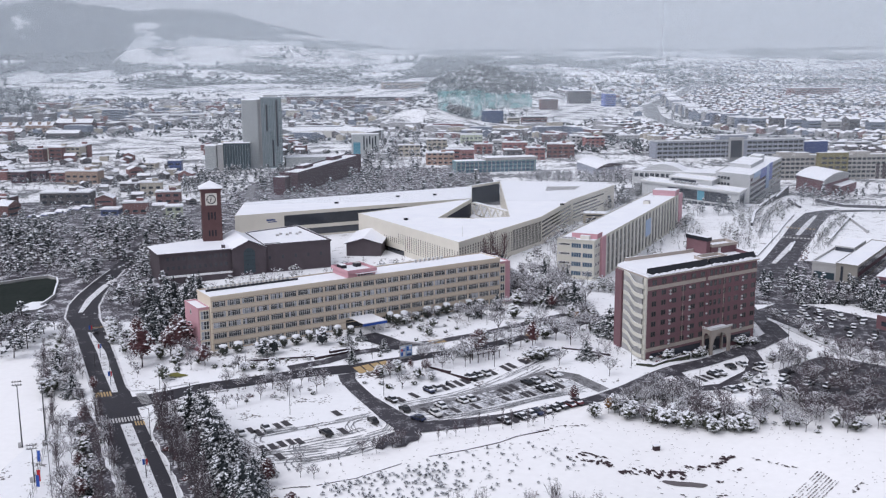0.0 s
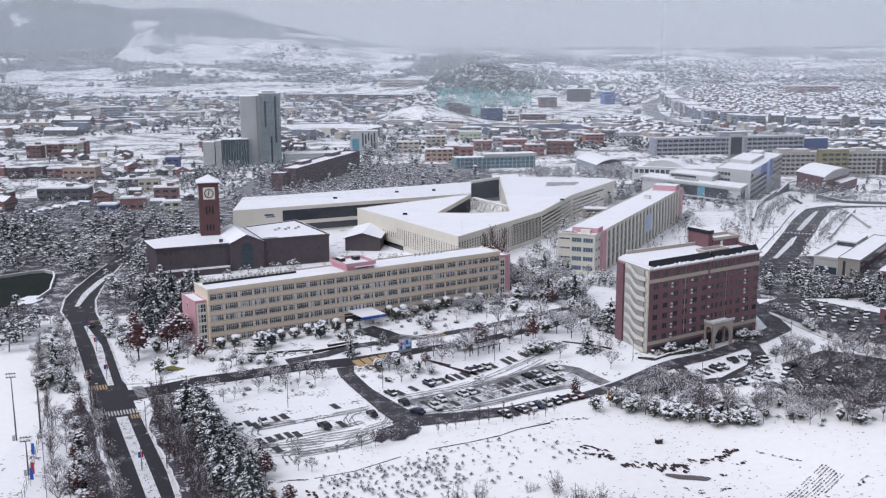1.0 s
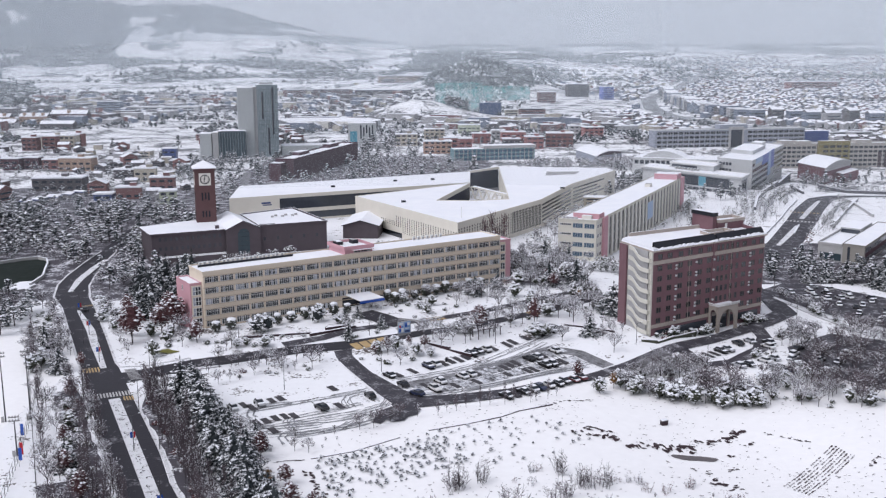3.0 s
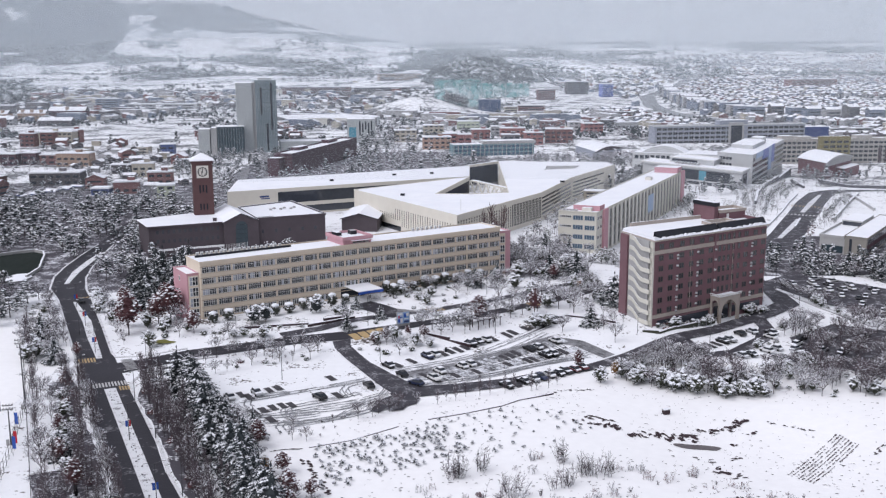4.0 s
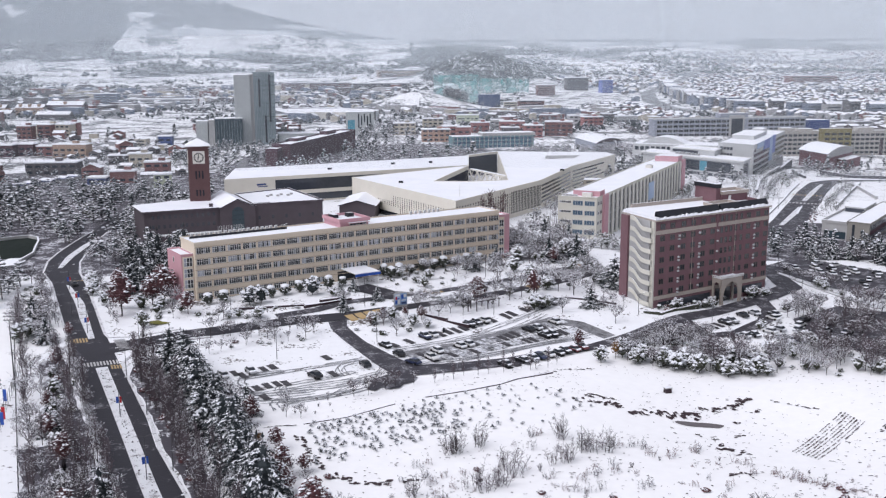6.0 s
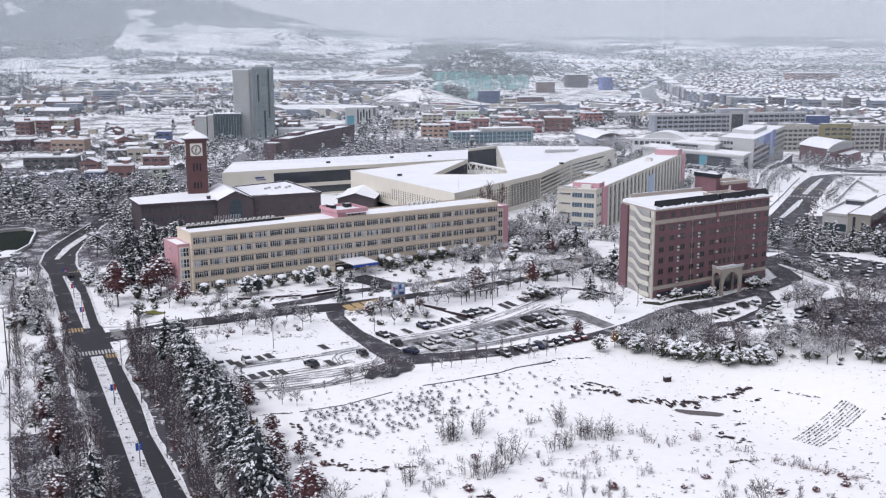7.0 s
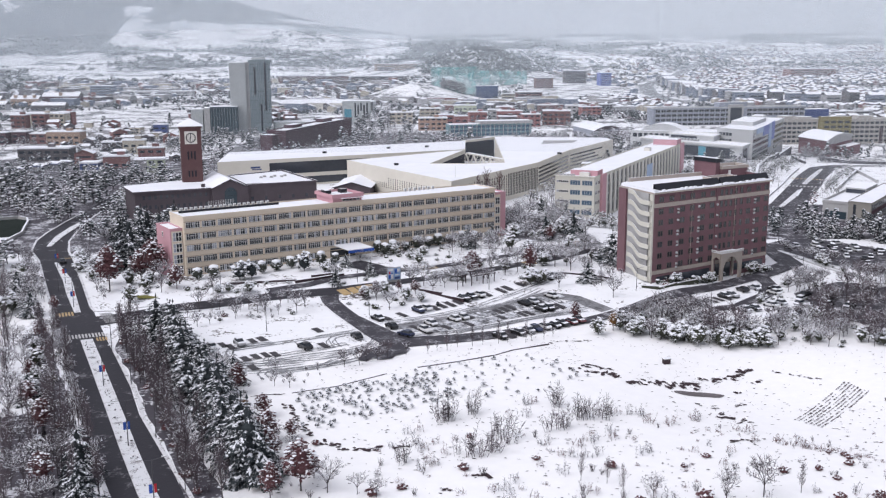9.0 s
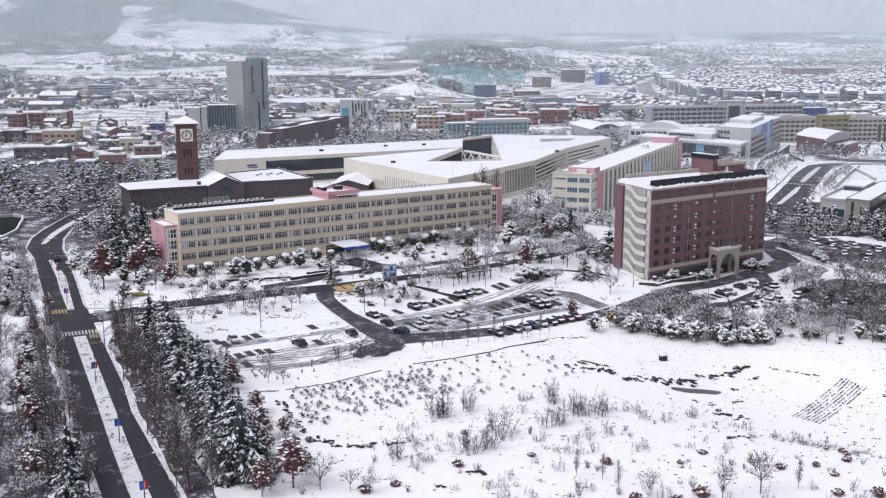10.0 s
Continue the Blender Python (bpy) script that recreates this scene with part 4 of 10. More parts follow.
def gable_prism(s, x0, x1, y0, y1, z0, ridge, mat, roof, eave=0.4):
    """A gabled body whose ridge runs along y."""
    xm = (x0 + x1) / 2
    for y, fl in ((y0, 1), (y1, -1)):
        s.face([(x0, y, 0), (x1, y, 0), (x1, y, z0), (xm, y, ridge), (x0, y, z0)][::fl], mat)
    s.face([(x0, y1, 0), (x0, y0, 0), (x0, y0, z0), (x0, y1, z0)], mat)
    s.face([(x1, y0, 0), (x1, y1, 0), (x1, y1, z0), (x1, y0, z0)], mat)
    k = (ridge - z0) / (xm - x0)
    for xe, sg in ((x0 - eave, -1), (x1 + eave, 1)):
        ze = z0 - k * eave + 0.1
        q = [(xe, y0 - eave, ze), (xm, y0 - eave, ridge + 0.1), (xm, y1 + eave, ridge + 0.1), (xe, y1 + eave, ze)]
        s.face(q[::-1] if sg < 0 else q, roof)
        q2 = [(x, y, z + 0.3) for x, y, z in q]
        s.face(q2 if sg < 0 else q2[::-1], roof)
        s.face([q[0], q[1], q2[1], q2[0]], DARK_METAL)
        s.face([q[2], q[3], q2[3], q2[2]], DARK_METAL)
        s.face([q[3], q[0], q2[0], q2[3]], DARK_METAL)
    return s


def hall():
    b = thing("assembly_hall", "dark brick assembly hall under a broad snowy roof", "building", pose(-122.5, 411.5, 0, 0, 0, 24.4))
    part("wall", Shape().prism([(0, 0), (45.5, 0), (45.5, 36.5), (-1.2, 21.2)], -4, 12.0, DARK_BRICK), b, "dark brown brick walls")
    part("wall", Shape().prism([(45.51, 0), (77.2, 0), (74.5, 46), (45.51, 36.5)], -4, 12.3, DARK_BRICK), b, "dark brown brick walls")
    rf = Shape().prism([(-0.9, -0.9), (46, -0.9), (46, 37.3), (-2.2, 21.8)], 12.01, 12.7, DARK_BRICK, ROOF_SNOW)
    part("roof", rf, b, "broad low roof with a dark fascia")
    part("parapet", ring(Shape(), [(46.2, -0.3), (77.6, -0.3), (75, 46.5), (46.2, 37)], 0.5, 12.31, 13.2, DARK_BRICK, ROOF_SNOW), b)
    part("roof", Shape().prism([(47, 0.4), (76.8, 0.4), (74, 45.5), (47, 36.5)], 12.3, 12.75, ROOF_SNOW), b, "flat roof under snow")
    part("sunk_terrace", Shape().box(45.8, 54, 0.5, 3.8, 12.76, 12.95, DARK_METAL).box(55.5, 76, 0.7, 2.0, 12.76, 12.9, DARK_METAL), b)
    part("entrance_gable", gable_prism(Shape(), 31.2, 46.4, -1.6, 30, 12.2, 15.6, DARK_BRICK, ROOF_SNOW), b, "gabled brick entrance bay")
    win = Shape()
    n = 10
    pts = [(-2.6, 1.2), (2.6, 1.2)] + [(2.6 * math.cos(math.pi * i / n), 9.9 + 2.6 * math.sin(math.pi * i / n)) for i in range(n + 1)]
    win.face([(38.8 + x, -1.66, z) for x, z in pts], DEEP_GLASS)
    for z in (3, 5, 7, 9, 11):
        win.box(36.2, 41.4, -1.74, -1.67, z - 0.06, z + 0.06, DARK_METAL)
    part("arched_window", win, b, "tall arched stair window")
    low = part("terrace", Shape().box(-1, 30.5, -4.6, -0.01, -4, 2.6, DARK_BRICK, ROOF_SNOW), b, "low front wing with a white balustrade")
    bal = Shape().box(-1.1, 30.5, -4.75, -4.4, 3.15, 3.35, WHITE, ROOF_SNOW)
    for k in range(28):
        bal.box(-1 + k * 1.12, -0.55 + k * 1.12, -4.7, -4.45, 2.6, 3.15, WHITE)
    part("balustrade", bal, low, "white balustrade")
    slit = Shape().box(0, 1.0, -0.08, -0.004, 0, 1.5, RIBBON).mesh("slit_window")
    for k in range(12):
        part("window", slit, b, at=pose(3 + k * 2.3, 0, 9.2))
        part("window", slit, b, at=pose(3 + k * 2.3, 0, 5.2))
    for k in range(5):
        part("window", slit, b, at=pose(48 + k * 6, 0, 6.2))
    for k in range(6):
        part("skylight", Shape().tube((58 + k * 2.4, 22 + (k % 2) * 3, 12.75), (58 + k * 2.4, 22 + (k % 2) * 3, 13.5), 0.8, 0.7, GREY, 8), b)
    part("chimney", Shape().box(27.5, 29, 2, 3.2, 12.7, 14.2, DARK_BRICK, ROOF_SNOW), b)


def clock_tower():
    b = thing("clock_tower", "square brick clock tower with a snowy pyramid roof", "clock tower", pose(-107.6, 447.0, 0, 0, 0, 17))
    w = 4.4
    part("shaft", Shape().box(-w, w, -w, w, -4, 36.2, TOWER_BRICK), b, "red-brown brick shaft")
    part("cornice", Shape().box(-w - 0.5, w + 0.5, -w - 0.5, w + 0.5, 36.21, 37.0, TOWER_BRICK), b)
    s = Shape()
    e = w + 0.9
    base = [(-e, -e), (e, -e), (e, e), (-e, e)]
    s.prism(base, 37.01, 37.35, ROOF_SNOW)
    for i in range(4):
        s.face([(*base[i], 37.35), (*base[(i + 1) % 4], 37.35), (0, 0, 40.4)], ROOF_SNOW)
    part("roof", s, b, "pyramid roof under snow")
    for a in (0, -90, 90, 180):
        d = Shape()
        d.box(-2.6, 2.6, -w - 0.18, -w - 0.005, 29.4, 34.9, WHITE_WALL)
        face = part("clock_face", d, b, "white square clock face", at=pose(0, 0, 0, 0, 0, a))
        r = Shape()
        for k in range(24):
            a0, a1 = 2 * math.pi * k / 24, 2 * math.pi * (k + 1) / 24
            q = [(rr * math.sin(t), -w - 0.2, 32.1 + rr * math.cos(t)) for rr, t in ((1.75, a0), (2.15, a0), (2.15, a1), (1.75, a1))]
            r.face(q[::-1], DARK_METAL)
        for t0 in range(12):
            t = t0 * math.pi / 6
            c, sn = math.cos(t), math.sin(t)
            r.face([(1.3 * sn - 0.09 * c, -w - 0.21, 32.1 + 1.3 * c + 0.09 * sn), (1.7 * sn - 0.09 * c, -w - 0.21, 32.1 + 1.7 * c + 0.09 * sn), (1.7 * sn + 0.09 * c, -w - 0.21, 32.1 + 1.7 * c - 0.09 * sn), (1.3 * sn + 0.09 * c, -w - 0.21, 32.1 + 1.3 * c - 0.09 * sn)][::-1], DARK_METAL)
        part("dial", r, face)
        h = Shape().box(-0.16, 0.16, -w - 0.26, -w - 0.22, 31.8, 33.6, DARK_METAL).box(-0.5, -0.15, -w - 0.26, -w - 0.22, 30.9, 32.4, DARK_METAL)
        part("pointer", h, face)
        lou = Shape()
        for x in (-1.4, 0, 1.4):
            lou.box(x - 0.35, x + 0.35, -w - 0.06, -w - 0.004, 22.6 + (0.6 if x == 0 else 0), 26.2, DARK_METAL)
            lou.box(x - 0.35, x + 0.35, -w - 0.06, -w - 0.004, 15.0, 17.8, DARK_METAL)
        part("louvre", lou, b, at=pose(0, 0, 0, 0, 0, a))


# ---- the wedge-shaped museum, the annexe and the halls behind ----
def wall_grid(s, a, b, z0, z1, cols, rows, size, mat, skip=None, off=0.04):
    """Small square openings in a grid on the wall from a to b."""
    dx, dy = b[0] - a[0], b[1] - a[1]
    d = math.hypot(dx, dy)
    dx, dy = dx / d, dy / d
    nx, ny = dy * off, -dx * off
    for i in range(cols):
        for j in range(rows):
            if skip and skip(i / cols, j / rows):
                continue
            c = d * (i + 0.5) / cols
            z = z0 + (z1 - z0) * (j + 0.5) / rows
            h = size / 2
            s.face([(a[0] + dx * (c - h) + nx, a[1] + dy * (c - h) + ny, z - h), (a[0] + dx * (c + h) + nx, a[1] + dy * (c + h) + ny, z - h),
                    (a[0] + dx * (c + h) + nx, a[1] + dy * (c + h) + ny, z + h), (a[0] + dx * (c - h) + nx, a[1] + dy * (c - h) + ny, z + h)], mat)
    return s


def wall_band(s, a, b, u0, u1, z0, z1, mat, off=0.05):
    ax, ay = a[0] + (b[0] - a[0]) * u0, a[1] + (b[1] - a[1]) * u0
    bx, by = a[0] + (b[0] - a[0]) * u1, a[1] + (b[1] - a[1]) * u1
    d = math.hypot(bx - ax, by - ay)
    nx, ny = (by - ay) / d * off, -(bx - ax) / d * off
    s.face([(ax + nx, ay + ny, z0), (bx + nx, by + ny, z0), (bx + nx, by + ny, z1), (ax + nx, ay + ny, z1)], mat)
    return s


def museum():
    b = thing("museum_building", "pale angular museum building with a folded snowy roof and pierced walls", "building")
    top = 14.5
    left, front, k1, k2, k3, end0, end1 = (-45, 513), (7, 424.5), (34, 469), (51, 497), (75, 561), (112, 630), (110, 648)
    n0, n1, n2, n3, n4 = (17, 569), (-2.5, 496), (15, 494), (34.8, 500), (39, 658)
    # the roof's parts are split so that each one is convex enough to fill cleanly
    west = [left, front, n2, n1, n0]
    mid = [front, k1, n3, n2]
    east = [k1, k2, k3, end0, end1, n4, n3]
    for poly in (west, mid, east):
        part("wing", Shape().prism(poly, -3, top, PANEL, ROOF_SNOW), b, "pale panel cladding under a snowy roof")
    edge = Shape()
    for p, q in ((left, front), (front, k1), (k1, k2), (k2, k3), (k3, end0), (n3, n4), (n2, n3), (n1, n2), (n0, n1), (left, n0)):
        d = math.hypot(q[0] - p[0], q[1] - p[1])
        nx, ny = -(q[1] - p[1]) / d * 0.35, (q[0] - p[0]) / d * 0.35
        edge.prism([p, q, (q[0] + nx, q[1] + ny), (p[0] + nx, p[1] + ny)], top + 0.002, top + 0.28, PANEL)
    part("roof_edge", edge, b)
    dots = Shape()
    wall_grid(dots, left, front, 2.5, 10.5, 46, 9, 0.6, GLASS, lambda u, v: u < 0.28 or (u < 0.6 and v < 0.25 and u < 0.5) or (v > 0.62 and u < 0.42))
    wall_grid(dots, front, k1, 2.0, 12.2, 22, 8, 0.86, GLASS, lambda u, v: False)
    wall_grid(dots, k1, k2, 2.0, 12.6, 20, 9, 1.02, GLASS)
    dots_ob = part("pierced_window", dots, b)
    dots_ob["kind"] = "stuff"
    for z in (3.2, 5.2, 7.2, 9.2, 11.2):
        part("window_band", wall_band(Shape(), k2, k3, 0.02, 0.97, z, z + 1.0, GLASS), b)
        part("window_band", wall_band(Shape(), k3, end0, 0.03, 0.55 + 0.08 * (z % 3), z, z + 0.8, GLASS), b)
    foot = Shape()
    wall_band(foot, left, front, 0.02, 0.5, -1, 2.4, GLASS, 0.06)
    part("ground_floor_glass", foot, b)
    # long wing behind with a ribbon of dark glass
    w0, w1, w2, w3, w4 = (-110, 508), (17, 572), (19, 630), (-101, 566), (-115, 560)
    lw = part("wing", Shape().prism([w0, w1, w2, w3, w4], -3, top, PANEL, ROOF_SNOW), b, "long pale wing with a dark glass ribbon")
    g = Shape()
    wall_band(g, w0, w1, 0.19, 0.995, 6.6, 12.6, RIBBON, 0.08)
    wall_band(g, w0, w1, 0.26, 0.995, 1.0, 4.6, RIBBON, 0.08)
    part("ribbon_window", g, lw, "dark ribbon glazing")
    m = Shape()
    wall_band(m, w0, w1, 0.19, 0.995, 4.62, 6.58, PANEL, 0.3)
    part("spandrel", m, lw)
    mark = Shape()
    wall_band(mark, w0, w1, 0.125, 0.16, 9.4, 9.9, SIGN_BLUE, 0.1)
    wall_band(mark, w0, w1, 0.12, 0.155, 10.3, 11.2, SIGN_BLUE, 0.1)
    part("wall_sign", mark, lw, "small blue bars of wall lettering")
    # court: floor, glass back wall and lattice bridge
    part("court_floor", Shape().prism([n1, n2, n3, (31, 560), n0], -0.5, 1.0, GREY, ROOF_SNOW), b)
    back = Shape()
    wall_band(back, (18.5, 640), (38.5, 655), 0, 1, 1, 13.0, COURT_GLASS, 0)
    back.prism([(18, 632), (39, 657.5), (38, 660), (17, 634)], 13.0, top, PANEL, ROOF_SNOW)
    part("court_glass", back, b, "dark glass wall across the court")
    inner = Shape()
    wall_band(inner, n1, n0, 0.03, 0.98, 1, 12.4, COURT_GLASS, 0.06)
    wall_band(inner, n0, (18.5, 640), 0.02, 0.98, 1, 13.0, COURT_GLASS, 0.06)
    part("court_window", inner, b, "dark glass walls round the court")
    br = Shape()
    a0, a1 = (17.3, 562), (35.6, 524)
    n = 9
    for lo, hi in ((6.5, 7.1), (12.8, 13.6)):
        d = math.dist(a0, a1)
        nx, ny = -(a1[1] - a0[1]) / d * 2.5, (a1[0] - a0[0]) / d * 2.5
        br.prism([a0, a1, (a1[0] + nx, a1[1] + ny), (a0[0] + nx, a0[1] + ny)], lo, hi, WHITE_WALL, ROOF_SNOW, True)
    for i in range(n):
        u, v = i / n, (i + 1) / n
        p = (a0[0] + (a1[0] - a0[0]) * u, a0[1] + (a1[1] - a0[1]) * u)
        q = (a0[0] + (a1[0] - a0[0]) * v, a0[1] + (a1[1] - a0[1]) * v)
        z0, z1 = (7.0, 12.9) if i % 2 else (12.9, 7.0)
        br.tube((*p, z0), (*q, z1), 0.42, 0.42, WHITE_WALL, 6)
        br.tube((*p, 7.0), (*q, 12.9), 0.2, 0.2, WHITE_WALL, 5)
    part("lattice_bridge", br, b, "white steel lattice bridge")
    # roof grille, mast and small roof boxes
    gr = Shape().prism([(64, 604), (82, 612), (88, 624), (66, 622)], top + 0.003, top + 0.35, GREY, ROOF_SNOW)
    for k in range(6):
        y = 606 + k * 2.8
        gr.prism([(65 + k * 0.4, y), (83 + k, y + 1), (83 + k, y + 1.7), (65 + k * 0.4, y + 0.7)], top + 0.351, top + 0.6, GREY)
    part("roof_grille", gr, b)
    for x, y in ((66, 540), (-6, 585), (-28, 578), (-62, 552), (-20, 490)):
        part("roof_box", Shape().box(x, x + 2.2, y, y + 2.2, top + 0.002, top + 1.1, DARK_METAL, ROOF_SNOW), b)
    part("roof_mast", Shape().tube((9, 440, top), (9, 440, top + 5.2), 0.12, 0.08, WHITE, 6), b)
    # low gabled hall between museum and assembly hall
    p = thing("small_hall", "low dark brick hall with a snowy gabled roof", "building", pose(-47.5, 470, 0, 0, 0, -4))
    part("wall", gable_prism(Shape(), 0, 17, 0, 34, 6.2, 8.6, DARK_BRICK, ROOF_SNOW, 0.8), p)


def annexe():
    b = thing("annexe_building", "long four-storey pale annexe with white fins and pink end bays", "building", pose(49.2, 411.3, 2, 0, 0, -25.6))
    L, D, H = 16.4, 172.0, 16.4
    part("wall", Shape().box(0, L, 0, D, -4, H, CREAM_PALE, ROOF_SNOW), b, "pale cream rendered walls")
    part("parapet", ring(Shape(), rbox(-0.2, L + 0.2, -0.2, D + 0.2), 0.3, H + 0.002, H + 0.5, CREAM_PALE, ROOF_SNOW), b)
    ribbon = window_mesh(4.2, 1.9, 4, 31, GREY_PALE, 0.0, glass=BLUE_GLASS)
    slit = window_mesh(5.0, 0.9, 6, 32, WHITE, 0.2)
    for k in range(4):
        z = 1.2 + k * 4.0
        part("window", slit, b, at=pose(0.6, 0, z + 0.8))
        for x in (6.4, 11.4):
            part("window", ribbon, b, "blue-grey window band", at=pose(x, 0, z))
        for y in (1.4, 5.2):
            part("window", window_mesh(2.6, 1.5, 2, 33, WHITE, 0.3), b, at=pose(L, y, z, 0, 0, 90))
    for y0, y1, z1 in ((8.6, 14.5, H + 0.4), (D - 9, D - 1, H + 0.6)):
        part("stair_bay", Shape().box(L + 0.01, L + 1.0, y0, y1, -4, z1, PINK), b, "pink stair bay")
    part("side_glass", Shape().box(L + 0.004, L + 0.05, 15, D - 9.5, -1, H - 1.0, GLASS_PALE), b)
    fin = Shape().box(0, 0.5, -1.3, 1.3, -3, H - 0.5, WHITE_WALL).mesh("fin")
    for k in range(22):
        part("fin", fin, b, at=pose(L + 0.06, 17.0 + k * 6.85, 0))
    for k in range(1, 4):
        part("spandrel", Shape().box(L + 0.052, L + 0.3, 15, D - 9.5, k * 4.0 - 0.5, k * 4.0 + 0.2, GREY), b)
    part("wall_sign", Shape().box(L + 0.7, L + 0.78, 86, 97, 4.5, 13, SIGN_PALE), b, "small pale blue wall banner")
    for y0, y1, x0, x1, h in ((6.0, 13.5, 4.5, L - 0.5, 2.2), (D - 14, D - 3, 3, L - 0.6, 3.0)):
        part("penthouse", Shape().box(x0, x1, y0, y1, H + 0.002, H + h, PINK, ROOF_SNOW), b, "pink rooftop room")
    part("roof_box", Shape().box(9, 13, 3.6, 5.6, H + 0.002, H + 1.6, WHITE_WALL, ROOF_SNOW), b)
    for i in range(5):
        part("condenser_unit", Shape().box(1.5 + i * 1.3, 2.4 + i * 1.3, 1.6, 2.4, H + 0.003, H + 1.0, GREY, ROOF_SNOW), b)
    part("roof_box", Shape().box(7, 10, 120, 124, H + 0.002, H + 1.6, WHITE_WALL, GREY), b)


def science_halls():
    # lecture hall with a deep roof slab over a glazed front
    e, n = (0.57, -0.82), (0.47, 0.88)
    b = thing("lecture_hall", "low white lecture hall with a dark glazed front", "building", pose(189, 615, 0))

    def add(name, s, parent=b, label=""):
        return part(name, askew(s, e, n), parent, label)

    add("wall", Shape().box(-84, 0, 0, 22, -4, 10.2, GREY_PALE), b, "pale rendered walls")
    add("roof_slab", Shape().box(-85, 0.9, -1.3, 22.4, 10.21, 11.5, GREY_PALE, ROOF_SNOW), b, "deep snowy roof slab with a pale fascia")
    add("roof_rim", ring(Shape(), rbox(-85.2, 1.1, -1.5, 22.6), 0.5, 11.3, 11.9, WHITE, ROOF_SNOW))
    for x0, x1, mat in ((-60, -34.2, RIBBON), (-34, -28.2, TEAL), (-28, -9, RIBBON)):
        add("curtain_wall", Shape().box(x0, x1, -0.3, -0.004, 3.0, 9.3, mat), b, "teal glass strip" if mat == TEAL else "dark curtain glazing")
    for k in range(16):
        x = -58 + k * 3.1
        if not -35 < x < -27.6:
            add("mullion", Shape().box(x, x + 0.2, -0.5, -0.31, 3.0, 9.3, DARK_METAL))
    add("ground_glazing", Shape().box(-70, -5, -0.12, -0.005, -0.6, 1.9, RIBBON))
    for k in range(12):
        add("column", Shape().box(-66 + k * 5.4, -65.2 + k * 5.4, -0.6, -0.13, -4, 2.4, GREY_PALE))
    add("side_recess", Shape().box(0.004, 0.1, 3.5, 17, 0.5, 9.2, RIBBON), b, "dark recessed end glazing")
    for k in range(8):
        add("roof_vent", Shape().box(-57 + k * 2.7, -56 + k * 2.7, 6, 11, 11.5, 12.9, GREY, ROOF_SNOW))
    u = add("upper_hall", Shape().box(-64, -26, 13.5, 36, 11.51, 14.6, GREY_PALE, ROOF_SNOW))
    add("window_strip", Shape().box(-62, -40, 13.38, 13.496, 12.2, 14.0, RIBBON), u)
    add("roof_rim", ring(Shape(), rbox(-64.4, -25.6, 13.1, 36.4), 0.5, 14.602, 15.2, WHITE, ROOF_SNOW), u)
    # office block with blue side panels
    n = (0.454, 0.891)
    o = thing("office_block", "white six-storey office block with blue side panels", "building", pose(205, 645, 0))
    W, D, H = 29, 142, 18.5
    add("wall", Shape().box(-W, 0, 0, D, -8, H, GREY_PALE, ROOF_SNOW), o, "white rendered walls")
    add("parapet", ring(Shape(), rbox(-W - 0.3, 0.3, -0.3, D + 0.3), 0.5, H + 0.002, H + 0.6, GREY_PALE, ROOF_SNOW), o)
    for z in (14.4, 10.2):
        for k in range(4):
            add("window", Shape().box(-27 + k * 2.7, -24.9 + k * 2.7, -0.1, -0.004, z, z + 2.0, RIBBON), o)
    for k in range(5):
        for j in range(17):
            y0 = 2 + j * 8.2
            if not (64 < y0 + 4 < 94 or (k == 4 and 10 < y0 < 64)):
                add("window_band", Shape().box(0.004, 0.1, y0, y0 + 7.0, -0.6 + k * 3.7, 1.5 + k * 3.7, RIBBON), o)
    for y0, y1, z0, z1, mat in ((13, 40, 15.4, H + 0.5, SIGN_PALE), (40.1, 66, 12.6, H + 0.5, BLUE_PANEL), (66.1, 78, 2.5, H + 0.9, SIGN_PALE), (78.1, 92, 7, H + 1.2, BLUE_PANEL)):
        add("blue_panel", Shape().box(0.11, 0.6, y0, y1, z0, z1, mat), o, "pale blue cladding panel" if mat == SIGN_PALE else "bright blue cladding panel")
    add("roof_room", Shape().box(-28, -9, 44, 100, H + 0.003, H + 2.6, GREY_PALE, ROOF_SNOW), o)
    add("roof_room", Shape().box(-24, -14, 110, 128, H + 0.003, H + 3.0, GREY_PALE, ROOF_SNOW), o)
    # rear lecture block with a rounded roof
    r = thing("lecture_block", "white two-storey lecture block under snow", "building", pose(146, 745, 0, 0, 0, -24))
    part("wall", Shape().box(0, 62, 0, 30, -5, 12, GREY_PALE, ROOF_SNOW), r)
    for k in range(15):
        part("window", Shape().box(1.6 + k * 4.0, 4.6 + k * 4.0, -0.1, -0.003, 7.4, 10.2, RIBBON), r)
    barrel(r, 6, 38, 5, 26, 12.0, 5.0, ROOF_SNOW, GREY_PALE)
    # school block far behind: long grid of windows
    s = thing("school_block", "long grey school block with a grid of windows", "building", pose(212, 968, -2, 0, 0, 11))
    part("wall", Shape().box(0, 162, 0, 16, -6, 18, SCHOOL_GREY, ROOF_SNOW), s)
    part("parapet", ring(Shape(), rbox(-0.5, 162.5, -0.5, 16.5), 0.5, 18.002, 18.9, GREY_PALE, ROOF_SNOW), s)
    wm = window_mesh(4.7, 2.6, 2, 47, GREY_PALE, 0.1)
    for k in range(28):
        if 14 <= k <= 16:
            continue
        for f in range(4):
            part("window", wm, s, at=pose(2 + k * 5.7, 0, 1.2 + f * 4.3))
    part("entrance_bay", Shape().box(78, 94, -1.6, -0.01, -6, 21, GREY, ROOF_SNOW), s)
    part("bay_glass", Shape().box(80, 92, -1.8, -1.604, 0, 18, RIBBON), s)
